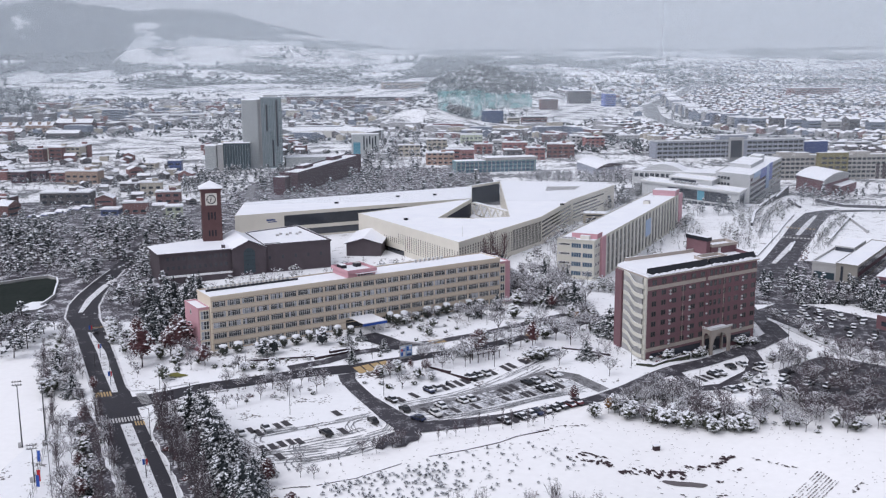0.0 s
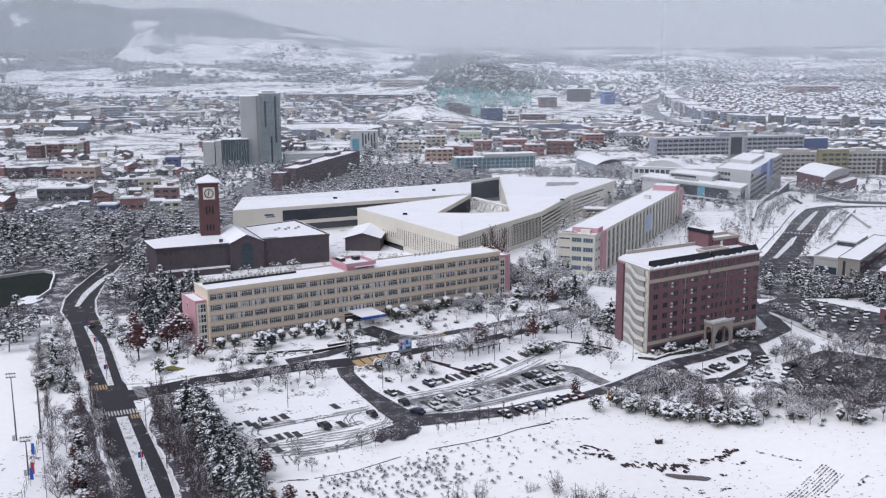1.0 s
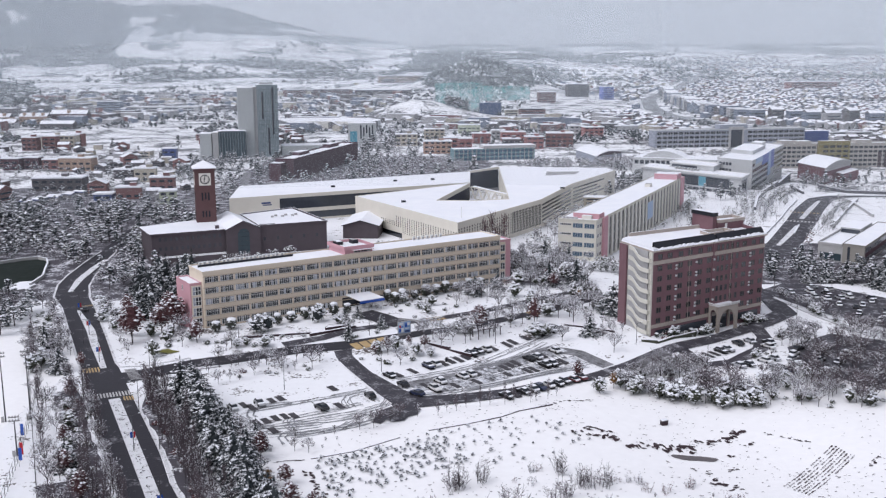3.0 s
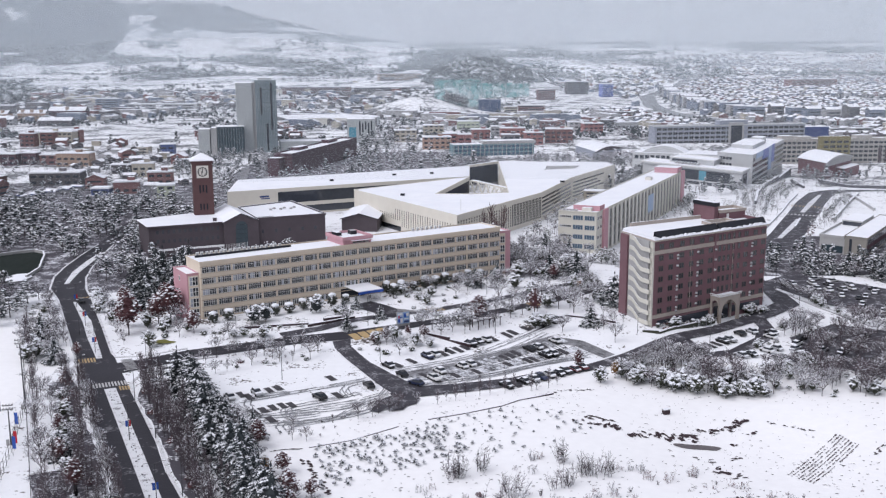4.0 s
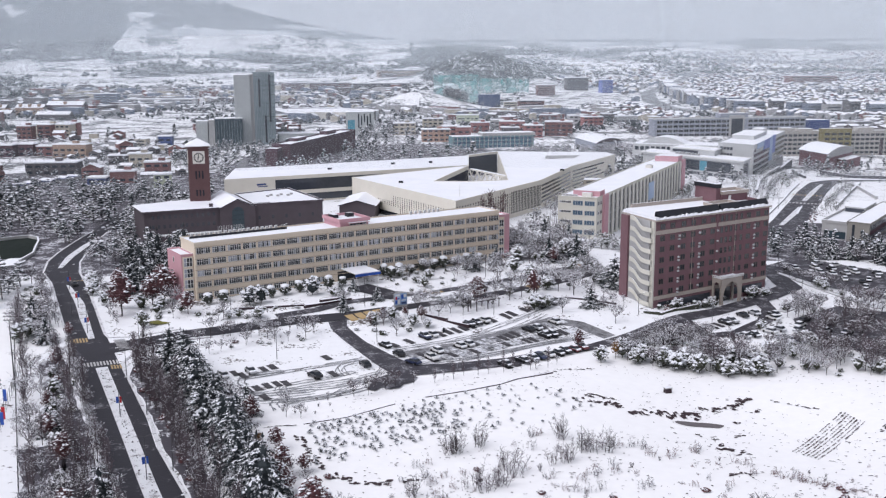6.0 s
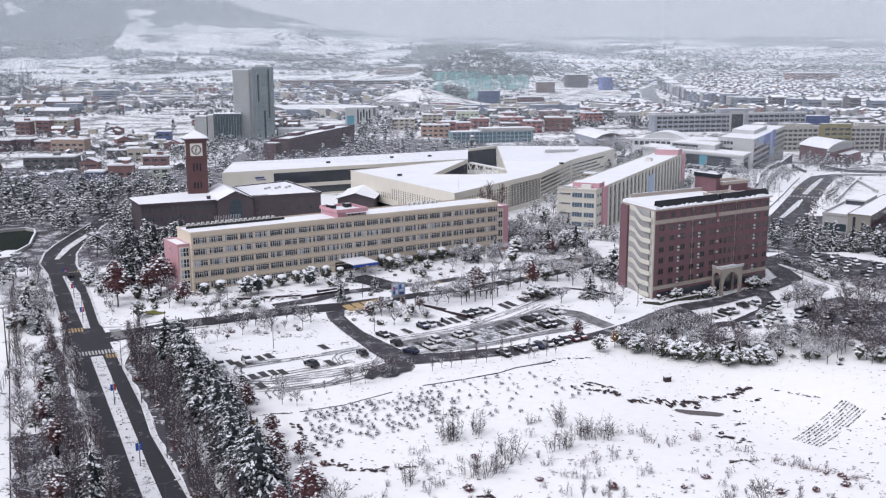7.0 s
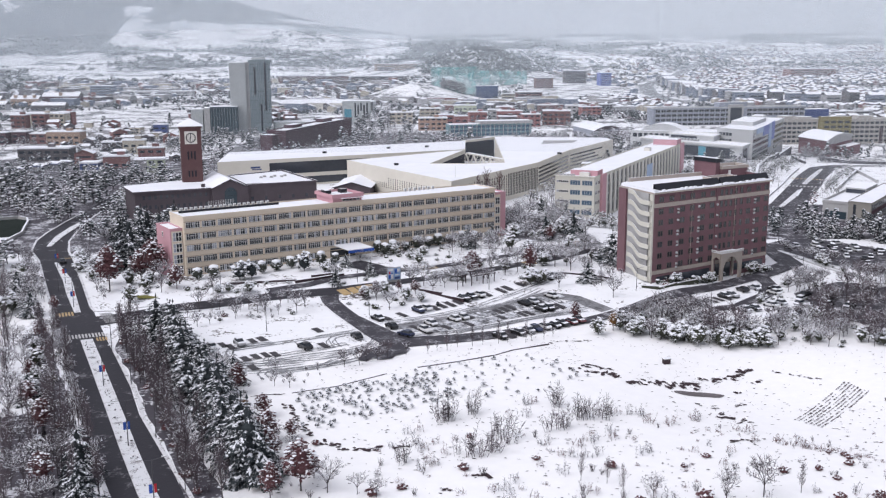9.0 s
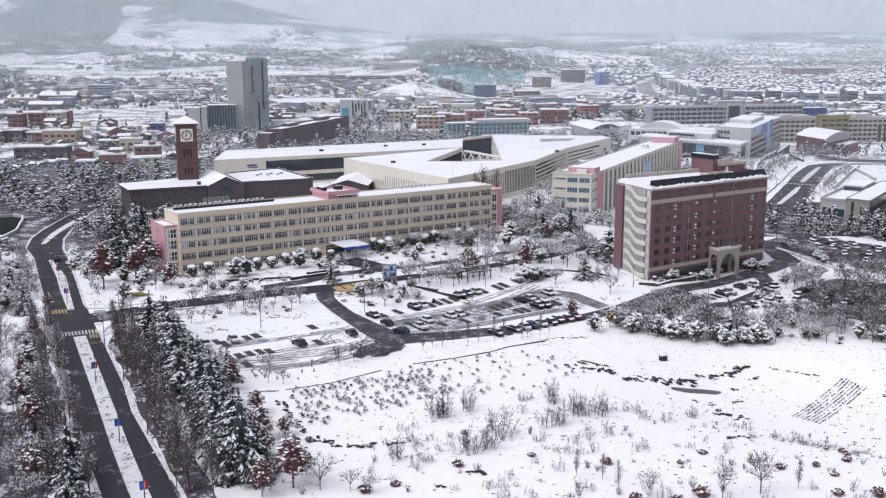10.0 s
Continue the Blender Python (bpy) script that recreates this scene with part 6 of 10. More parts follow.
def weed_mesh(seed, h=3.2, stems=7, mat=None, thick=1.0):
    """A stand of thin upright leafless stems with short side twigs."""
    rnd = random.Random(seed)
    s = Shape()
    for k in range(stems):
        p = Vector((rnd.gauss(0, 0.5), rnd.gauss(0, 0.5), -0.1))
        q = p + Vector((rnd.gauss(0, 0.2), rnd.gauss(0, 0.2), 1)) * h * rnd.uniform(0.3, 1.0)
        s.tube(p, q, 0.026 * thick, 0.012 * thick, mat or TWIG, 3)
        for j in range(15):
            a = p.lerp(q, rnd.uniform(0.2, 0.97))
            e = Vector((rnd.gauss(0, 0.8), rnd.gauss(0, 0.8), rnd.uniform(0.3, 1.0))).normalized()
            b = a + e * rnd.uniform(0.25, 0.8) * h * 0.32
            s.tube(a, b, 0.018 * thick, 0.01 * thick, mat or TWIG, 3)
            if rnd.random() < 0.3:
                clump(s, tuple(b), rnd.uniform(0.06, 0.14), 0.5, NEEDLE_SNOW, rnd)
    return s.mesh("shrub")


def grass_mesh(seed, mat):
    """A tuft of dry straw bent over by snow."""
    rnd = random.Random(seed)
    s = Shape()
    for k in range(26):
        p = Vector((rnd.gauss(0, 0.35), rnd.gauss(0, 0.25), -0.05))
        e = Vector((rnd.gauss(0, 0.5), rnd.gauss(0, 0.5), 1)).normalized()
        s.tube(p, p + e * rnd.uniform(0.35, 0.95), 0.022, 0.008, mat, 3)
    for k in range(3):
        clump(s, (rnd.gauss(0, 0.3), rnd.gauss(0, 0.3), rnd.uniform(0.2, 0.5)), rnd.uniform(0.12, 0.25), 0.5, NEEDLE_SNOW, rnd)
    return s.mesh("grass_tuft")


def seedling_mesh(seed):
    """A young pine of a few needle whorls bowed under small pads of snow."""
    rnd = random.Random(seed)
    s = Shape().tube((0, 0, -0.1), (0, 0, 1.1), 0.04, 0.02, BARK, 4)
    for k in range(11):
        u = (k + rnd.random()) / 11
        w = k * 2.4 + rnd.uniform(-0.5, 0.5)
        d = (math.cos(w), math.sin(w), rnd.uniform(0.1, 0.9))
        ln = (0.95 - 0.5 * u) * rnd.uniform(0.6, 1.15)
        plate(s, (rnd.gauss(0, 0.12), rnd.gauss(0, 0.12), 0.2 + 0.6 * u), d, ln, ln * 0.3, 0.14, PINE, rnd, 0.25)
        if rnd.random() < 0.7:
            plate(s, (d[0] * ln * 0.15, d[1] * ln * 0.15, 0.34 + 0.6 * u), d, ln * 0.9, ln * 0.3, 0.13, NEEDLE_SNOW, rnd, 0.2)
    return s.mesh("shrub")


def leafy_meshes(seed, h, mat, n=110, low=0.3):
    """A small leafy tree: many fine clumps about a forked stem, the head drawn up, scraps of snow on it."""
    rnd = random.Random(seed)
    trunk = Shape().tube((0, 0, -0.3), (0, 0, h * 0.6), h * 0.02, h * 0.01, BARK, 5)
    s = Shape()
    core(s, (0, 0, h * (low + 0.26)), h * 0.22, h * 0.2, mat, rnd)
    core(s, (0, 0, h * (low + 0.46)), h * 0.14, h * 0.16, mat, rnd)
    for k in range(int(n * 2.6)):
        v = Vector((rnd.gauss(0, 1), rnd.gauss(0, 1), rnd.gauss(0, 1))).normalized() * rnd.uniform(0.6, 1.08)
        wide = 0.34 * (1 - 0.42 * max(0.0, v.z))
        c = (v.x * h * wide, v.y * h * wide, h * (low + 0.34) + v.z * h * 0.38)
        clump(s, c, h * rnd.uniform(0.024, 0.052), 0.65, mat, rnd)
        if v.z > -0.2 and rnd.random() < 0.22:
            clump(s, (c[0] * 1.03, c[1] * 1.03, c[2] + h * 0.025), h * rnd.uniform(0.025, 0.07), 0.45, NEEDLE_SNOW, rnd)
        if k % 14 == 0:
            trunk.tube((0, 0, h * 0.35), c, h * 0.008, 0.015, BARK, 3)
    return trunk.mesh("trunk"), s.mesh("crown")


def capped_meshes(seed, h, mat):
    """A round-headed evergreen whose boughs sag in tiers under heaped snow."""
    rnd = random.Random(seed)
    trunk = Shape().tube((0, 0, -0.3), (0, 0, h * 0.5), h * 0.022, h * 0.012, BARK, 5)
    s = Shape()
    core(s, (0, 0, h * 0.4), h * 0.27, h * 0.3, mat, rnd)
    for k in range(34):
        v = Vector((rnd.gauss(0, 1), rnd.gauss(0, 1), rnd.gauss(0.15, 0.8))).normalized() * rnd.uniform(0.7, 1.05)
        c = Vector((v.x * h * 0.38, v.y * h * 0.38, h * 0.42 + v.z * h * 0.38))
        for q in range(5):
            clump(s, tuple(c + Vector((rnd.gauss(0, 0.3), rnd.gauss(0, 0.3), rnd.gauss(-0.1, 0.14)))), h * rnd.uniform(0.03, 0.065), 0.6, mat, rnd)
        if v.z > -0.25 and rnd.random() < 0.85:
            clump(s, tuple(c + Vector((0, 0, h * 0.045))), h * rnd.uniform(0.06, 0.14), 0.5, NEEDLE_SNOW, rnd)
            clump(s, tuple(c + Vector((rnd.gauss(0, 0.3), rnd.gauss(0, 0.3), h * 0.03))), h * rnd.uniform(0.04, 0.08), 0.5, NEEDLE_SNOW, rnd)
    return trunk.mesh("trunk"), s.mesh("crown")


def shrub_mesh(seed, mat, n=42, tall=0.8):
    rnd = random.Random(seed)
    s = Shape()
    core(s, (0, 0, 0.45 * tall), 0.85 if n > 20 else 0.3, 0.6 * tall, mat, rnd, 7 if n > 20 else 5)
    for k in range(n):
        v = Vector((rnd.gauss(0, 1), rnd.gauss(0, 1), abs(rnd.gauss(0, 1)))).normalized() * rnd.uniform(0.7, 1.0)
        clump(s, (v.x * (1 if n > 20 else 0.6), v.y * (1 if n > 20 else 0.6), 0.25 + v.z * tall), rnd.uniform(0.18, 0.34), 0.7, NEEDLE_SNOW if k % 3 == 0 and v.z > 0.3 else mat, rnd)
    return s.mesh("shrub")


def clipped_mesh(seed):
    """A clipped ball of leaves on a short stem with a snow cap on its crown."""
    rnd = random.Random(seed)
    s = Shape().tube((0, 0, -0.2), (0, 0, 0.8), 0.1, 0.08, BARK, 5)
    core(s, (0, 0, 1.35), 1.05, 1.0, SHRUB_DARK, rnd, 9)
    for k in range(60):
        v = Vector((rnd.gauss(0, 1), rnd.gauss(0, 1), rnd.gauss(0, 1))).normalized()
        clump(s, (v.x * 1.1, v.y * 1.1, 1.35 + v.z * 1.05), rnd.uniform(0.16, 0.3), 0.7, SHRUB_DARK, rnd)
    core(s, (rnd.gauss(0, 0.1), rnd.gauss(0, 0.1), 2.3), 0.98, 0.42, ROOF_SNOW, rnd, 8)
    return s.mesh("shrub")


def twig_shrub_mesh(seed, h=1.6, mat=None):
    rnd = random.Random(seed)
    s = Shape()
    for k in range(16):
        w = rnd.random() * 6.28
        d = Vector((math.cos(w) * rnd.uniform(0.1, 0.6), math.sin(w) * rnd.uniform(0.1, 0.6), 1)).normalized()
        p = Vector((rnd.gauss(0, 0.15), rnd.gauss(0, 0.15), 0))
        q = p + d * h * rnd.uniform(0.5, 1)
        s.tube(p, q, 0.025, 0.012, mat or TWIG, 3)
        for j in range(4):
            a = p + (q - p) * rnd.uniform(0.35, 0.95)
            s.tube(a, a + Vector((rnd.gauss(0, 0.25), rnd.gauss(0, 0.25), rnd.uniform(0.1, 0.5))) * h * 0.5, 0.014, 0.008, mat or TWIG, 3)
    return s.mesh("shrub")


def far_mesh(seed, style, mat):
    """A plain small version for trees too far off to be told apart."""
    rnd = random.Random(seed)
    s = Shape()
    if style == "bare":
        s.tube((0, 0, -0.3), (0, 0, 3.0), 0.1, 0.07, BARK, 3)
        for k in range(34):
            w = rnd.random() * 6.28
            p = Vector((rnd.gauss(0, 0.7), rnd.gauss(0, 0.7), rnd.uniform(2.2, 5.2)))
            s.tube(p, p + Vector((math.cos(w) * 0.9, math.sin(w) * 0.9, rnd.uniform(0.3, 1.5))), 0.05, 0.02, mat, 3)
    else:
        h = 9.0 if style == "conifer" else 6.5
        s.tube((0, 0, -0.3), (0, 0, h * 0.7), 0.13, 0.05, BARK, 4)
        for k in range(26):
            u = (k + rnd.random()) / 26
            r = (h * 0.26 * (1 - u) + 0.25) if style == "conifer" else h * 0.32 * math.sqrt(max(0.05, 1 - (2 * u - 1) ** 2))
            w = rnd.random() * 6.28
            q = r * math.sqrt(rnd.uniform(0.25, 1))
            clump(s, (q * math.cos(w), q * math.sin(w), h * (0.15 + 0.82 * u)), h * rnd.uniform(0.075, 0.12), 0.55, mat, rnd)
            if k % 5 < 2:
                clump(s, (q * math.cos(w), q * math.sin(w), h * (0.18 + 0.82 * u)), h * rnd.uniform(0.06, 0.1), 0.4, NEEDLE_SNOW, rnd)
    if style == "bare":
        for k in range(14):
            clump(s, (rnd.gauss(0, 1.0), rnd.gauss(0, 1.0), rnd.uniform(2.6, 5.6)), rnd.uniform(0.2, 0.45), 0.4, NEEDLE_SNOW, rnd)
    return s


FAR = {"bare": [far_mesh(300 + i, "bare", TWIG) for i in range(4)], "conifer": [far_mesh(310 + i, "conifer", PINE) for i in range(4)], "pine": [far_mesh(320 + i, "round", PINE) for i in range(4)], "round": [far_mesh(330 + i, "round", SHRUB) for i in range(3)], "russet": [far_mesh(336, "round", RUSSET)]}
FAR_AS = {"conifer": "conifer", "cedar": "conifer", "pine": "pine", "bare": "bare", "slim": "bare", "frosted": "bare", "sapling": "bare", "upright": "bare", "darkbare": "bare", "weeds": "bare", "straw": "round", "clipped": "round", "yew": "conifer", "spruce": "conifer", "russet": "russet", "amber": "russet", "round": "round", "shrub": "round", "twig": "bare", "redshrub": "russet", "seedling": "round"}
WOOD = Shape()
FAR_LINE = 372.0  # beyond this line trees join the far wood


def plant_far(name, x, y, size, rnd):
    src = rnd.choice(FAR[FAR_AS[name]])
    small = 0.3 if name in ("shrub", "twig", "redshrub") else 0.95
    sc = size * small * rnd.uniform(0.85, 1.15)
    a = rnd.random() * 6.28
    c, sn = math.cos(a) * sc, math.sin(a) * sc
    z = height(x, y)
    i = len(WOOD.v)
    WOOD.v.extend((x + px * c - py * sn, y + px * sn + py * c, z + pz * sc) for px, py, pz in src.v)
    WOOD.f.extend(tuple(i + q for q in f) for f in src.f)
    remap = [WOOD.slot(m) for m in src.mats]
    WOOD.k.extend(remap[k] for k in src.k)


KINDS = {}


def kind(name, obname, label, category, variants):
    KINDS[name] = (obname, label, category, variants)


kind("conifer", "conifer_tree", "tall dark conifer loaded with fresh snow", "tree", [conifer_meshes(101 + i, 9.5, 0.38, load=0.68) for i in range(4)])
kind("cedar", "cedar_tree", "broad cedar with heavy snow on its boughs", "tree", [conifer_meshes(111 + i, 8.5, 0.4, CEDAR, 0.62, 9) for i in range(3)])
kind("yew", "yew_tree", "broad dark evergreen heaped with lumps of snow", "tree", [capped_meshes(116 + i, 7.0, CEDAR) for i in range(2)])
kind("spruce", "spruce_tree", "big dark spruce dotted with snow", "tree", [conifer_meshes(118 + i, 13.0, 0.36, PINE, 0.3, 13) for i in range(3)])
kind("pine", "pine_tree", "spreading pine with snow on its needle cushions", "tree", [pine_meshes(121 + i, 8) for i in range(4)])
kind("bare", "bare_tree", "leafless tree with snow along its branches", "tree", [bare_meshes(131 + i, 8) for i in range(5)])
kind("upright", "roadside_tree", "upright leafless tree with dense snowy twigs", "tree", [poplar_meshes(135 + i, 8.5) for i in range(5)])
kind("darkbare", "bare_tree", "dark leafless tree with little snow on its twigs", "tree", [bare_meshes(138 + i, 8.5, 0.5, 1.0, BROWN_TWIG, 0.04, 0.12) for i in range(4)])
kind("frosted", "frosted_tree", "spreading leafless tree white with clinging snow", "tree", [bare_meshes(165 + i, 8.5, 0.5, 1.0, FROST_TWIG, 0.032, 0.45) for i in range(4)])
kind("redwood", "dawn_redwood", "tall reddish leafless redwood with a pointed crown", "tree", [poplar_meshes(261 + i, 9.5, RUSSET, 0.04) for i in range(2)])
kind("slim", "young_tree", "slim leafless young tree standing in snow", "tree", [bare_meshes(141 + i, 6, 0.3, 0.5, None, 0.018) for i in range(3)])
kind("sapling", "sapling", "thin frosted saplings standing in the snowfield", "tree", [(weed_mesh(145 + i, 5.4, 6, BARK if i % 2 else BROWN_TWIG, 1.8), None) for i in range(4)])
kind("weeds", "weeds", "stand of dry upright weeds in the snowfield", "weeds", [(weed_mesh(185 + i, 2.2, 8, STRAW if i % 2 else TWIG), None) for i in range(4)])
kind("straw", "grass_tuft", "tuft of dry straw bent over by snow", "grass", [(grass_mesh(240 + i, STRAW), None) for i in range(3)])
kind("russet", "russet_tree", "tree with dark red leaves dusted with snow", "tree", [leafy_meshes(151 + i, 7, RUSSET) for i in range(2)])
kind("amber", "amber_tree", "small tree with amber leaves dusted with snow", "tree", [leafy_meshes(156, 5, AMBER, 70)])
kind("round", "evergreen_tree", "round-headed evergreen under caps of snow", "tree", [capped_meshes(161 + i, 5, SHRUB) for i in range(4)])
kind("clipped", "clipped_shrub", "clipped round evergreen shrub under a thick cap of snow", "shrub", [(clipped_mesh(201 + i), None) for i in range(3)])
kind("shrub", "shrub", "low shrub rounded off by a cap of snow", "shrub", [(shrub_mesh(171 + i, SHRUB), None) for i in range(3)])
kind("redshrub", "shrub", "low red-leaved shrub dusted with snow", "shrub", [(shrub_mesh(176, RUSSET, 26), None)])
kind("twig", "twiggy_shrub", "leafless twiggy shrub in the snow", "shrub", [(twig_shrub_mesh(181 + i), None) for i in range(3)])
kind("seedling", "pine_seedling", "small pine seedling half buried in snow", "shrub", [(seedling_mesh(191 + i), None) for i in range(4)])
COUNT = {}


THICKET = Shape()


def join_plant(meshes, m):
    for me in meshes:
        if me is None:
            continue
        i = len(THICKET.v)
        THICKET.v.extend(tuple(m @ v.co) for v in me.vertices)
        THICKET.f.extend(tuple(i + q for q in f.vertices) for f in me.polygons)
        remap = [THICKET.slot(q) for q in me.materials]
        THICKET.k.extend(remap[f.material_index] for f in me.polygons)


def plant(name, x, y, size=1.0, rnd=random):
    if y > FAR_LINE and not (8 < x < 62 and y < 432):
        return plant_far(name, x, y, size, rnd)
    obname, label, category, variants = KINDS[name]
    a, b = variants[rnd.randrange(len(variants))]
    m = pose(x, y, height(x, y), 0, 0, rnd.uniform(0, 360)) @ Matrix.Diagonal((size * rnd.uniform(0.85, 1.15), size * rnd.uniform(0.85, 1.15), size * rnd.uniform(0.85, 1.15), 1))
    COUNT[name] = COUNT.get(name, 0) + 1
    if COUNT[name] > 262:
        return join_plant((a, b), m)
    ob = new(obname, a)
    ob.matrix_basis = m
    tagged(ob, label, category, obname.replace("_", " ") + "s")
    if b:
        part("crown", b, ob)
    return ob


KEEP_OUT = [
    [(-80, 292), (28, 364), (18, 382), (-90, 312)], [(57, 289), (61.4, 287.4), (106, 316.5), (98, 338), (60, 316), (50, 308)], [(-126, 404), (-50, 440), (-60, 496), (-134, 432)],
    [(-48, 513), (7, 420), (36, 467), (54, 496), (78, 560), (116, 630), (110, 652), (38, 662), (-118, 566), (-113, 504)], [(46, 412), (66, 403), (144, 562), (124, 572)],
    [(190, 613), (201, 635), (178, 690), (138, 688)], [(206, 643), (272, 772), (254, 798), (187, 668)], [(174, 398), (214, 456), (200, 470), (158, 414)], [(290, 735), (334, 788), (326, 832), (284, 780)],
    [(-58, 246), (-28, 262), (-14, 240), (-20, 226), (-40, 208), (-54, 224)], [(-18, 262), (30, 292), (46, 268), (30, 246), (-4, 238)], [(72.6, 278.2), (96.3, 305), (104.3, 301.9), (96.2, 266.5), (78, 262)],
    [(-172, 352), (-156, 370), (-159, 398), (-164, 414), (-190, 402), (-215, 385), (-205, 362)], [(-114, 684), (-72, 856), (-94, 862), (-140, 690)], [(-190, 880), (-130, 885), (-140, 935), (-200, 930)],
    [(-117, 437), (-98, 437), (-98, 456), (-117, 456)], [(-48, 468), (-28, 468), (-28, 506), (-48, 506)], [(46.5 - 75, 305), (-12, 312), (-18, 326), (-34, 318)],
]


TAKEN = {}


def near(x, y, gap):
    cx, cy = int(x // 6), int(y // 6)
    for i in range(cx - 1, cx + 2):
        for j in range(cy - 1, cy + 2):
            for px, py in TAKEN.get((i, j), ()):
                if math.hypot(px - x, py - y) < gap:
                    return True
    return False


def scatter(mix, poly, n, gap, seed, size=(0.8, 1.2), extra=1.2):
    """Plant n things of a mix of kinds at random inside a polygon, clear of roads and buildings."""
    rnd = random.Random(seed)
    names = [k for k, w in mix for _ in range(w)]
    x0, x1 = min(p[0] for p in poly), max(p[0] for p in poly)
    y0, y1 = min(p[1] for p in poly), max(p[1] for p in poly)
    done = 0
    for _ in range(n * 14):
        if done >= n:
            break
        x, y = rnd.uniform(x0, x1), rnd.uniform(y0, y1)
        if not inside(x, y, poly) or near(x, y, gap) or on_road(x, y, extra) or any(inside(x, y, k) for k in KEEP_OUT):
            continue
        TAKEN.setdefault((int(x // 6), int(y // 6)), []).append((x, y))
        plant(rnd.choice(names), x, y, rnd.uniform(*size), rnd)
        done += 1


def row(name, a, b, n, seed, size=(0.85, 1.15), jitter=0.5, skip=0.0):
    rnd = random.Random(seed)
    for i in range(n):
        u = (i + 0.5) / n
        x, y = a[0] + (b[0] - a[0]) * u + rnd.gauss(0, jitter), a[1] + (b[1] - a[1]) * u + rnd.gauss(0, jitter)
        if rnd.random() < skip or on_road(x, y, 0.1):
            continue
        TAKEN.setdefault((int(x // 6), int(y // 6)), []).append((x, y))
        plant(name if isinstance(name, str) else rnd.choice(name), x, y, rnd.uniform(*size), rnd)


# along the main road: verge trees, then the line of tall conifers, then loose wood
row("conifer", (-66.5, 246), (-27.5, 158), 20, 1, (0.95, 1.4), 0.9)
row(["cedar", "conifer"], (-62.5, 241), (-25, 158), 9, 2, (0.7, 1.05), 1.0)
row(["upright", "bare", "upright"], (-72.5, 248), (-31.5, 156), 12, 92, (0.75, 1.0), 0.8)
row("upright", (-78.6, 250), (-36, 156), 34, 3, (0.7, 1.0), 0.5)
row(["upright", "upright", "bare"], (-76, 250), (-33.5, 154), 36, 4, (0.75, 1.05), 0.9)
row(["twig", "redshrub", "twig"], (-78, 252), (-34.5, 154), 44, 88, (0.7, 1.2), 1.2)
row(["upright", "slim"], (-92, 246), (-51, 156), 40, 5, (0.75, 1.05), 0.4)
row(["upright", "bare", "upright"], (-97, 250), (-55.5, 154), 17, 6, (0.8, 1.1), 0.9)
row(["bare", "conifer", "round", "bare", "round", "russet"], (-97, 238), (-58, 156), 11, 7, (0.7, 1.0), 0.9)
row(["bare", "upright", "bare"], (-104, 246), (-64.5, 156), 12, 86, (0.75, 1.05), 0.6)
row(["twig", "redshrub", "shrub"], (-98, 250), (-56, 154), 26, 87, (0.7, 1.2), 1.4)
row(["round", "conifer", "bare", "frosted"], (-106, 262), (-122, 300), 11, 89, (0.75, 1.1), 0.9)
row(["bare", "upright"], (-113, 264), (-127, 298), 12, 90, (0.75, 1.0), 0.7)
for x, y, sc in ((-129.9, 317.7, 0.7), (-125.3, 307.5, 0.6), (-121.9, 299.7, 0.65), (-92.4, 233.9, 0.75), (-87.5, 222.7, 0.95), (-83.2, 210.9, 0.8), (-89.8, 228, 0.6)):
    plant("round", x, y, sc)
for x, y, sc in ((-98.1, 235.9, 0.85), (-90.2, 214.2, 0.9), (-101.2, 257.4, 0.75), (-84, 200, 0.95), (-106, 246, 0.6)):
    plant("bare", x, y, sc)
plant("russet", -93.9, 241.9, 0.75)
plant("russet", -101, 268, 0.6)
plant("conifer", -79.3, 198.8, 0.8)
row(["slim", "bare"], (-108, 276), (-134, 332), 18, 8, (0.7, 1.0), 0.9)
row(["shrub", "round", "shrub"], (-111, 262), (-137, 330), 22, 9, (0.8, 1.3), 1.2)
row(["slim", "twig"], (-91, 280), (-116, 336), 22, 10, (0.6, 0.9), 0.7)
scatter([("upright", 5), ("bare", 5), ("twig", 4), ("conifer", 1)], [(-47, 142), (-62, 142), (-84, 200), (-72, 200)], 36, 1.5, 91, (0.75, 1.05))
scatter([("bare", 5), ("conifer", 1), ("twig", 3), ("russet", 1)], [(-32, 160), (-24, 160), (-42, 212), (-60, 240), (-64, 252), (-70, 250)], 34, 1.8, 12, (0.7, 1.05))
scatter([("russet", 2), ("twig", 3), ("redshrub", 2), ("bare", 3)], [(-25, 152), (-14, 152), (-20, 178), (-32, 190)], 20, 1.4, 13, (0.5, 0.9))
plant("russet", -20.6, 158.4, 1.05)
plant("russet", -27, 170, 0.75)
plant("amber", -35.5, 189.5, 0.8)
# lawn between road and the long building's end
scatter([("russet", 3), ("round", 2), ("pine", 2), ("bare", 3), ("shrub", 4), ("twig", 3)], [(-80, 280), (-112, 330), (-100, 352), (-84, 318), (-77, 290), (-66, 282)], 46, 2.0, 14, (0.7, 1.2))
for x, y, sc in ((-94, 291.5, 1.6), (-83.2, 298.4, 1.7), (-91, 322, 1.35), (-97, 300, 1.2), (-88, 302, 1.35)):
    plant("russet", x, y, sc)
for x, y, sc in ((-103.7, 333, 1.0), (-97.2, 334, 1.15), (-98, 325, 1.05), (-92, 338, 1.1), (-106, 345, 1.0), (-98, 345, 1.2), (-90, 350, 1.0), (-104, 358, 1.1), (-95, 362, 1.0)):
    plant("spruce", x, y, sc * 1.25)
plant("round", -83.1, 275.5, 1.15)
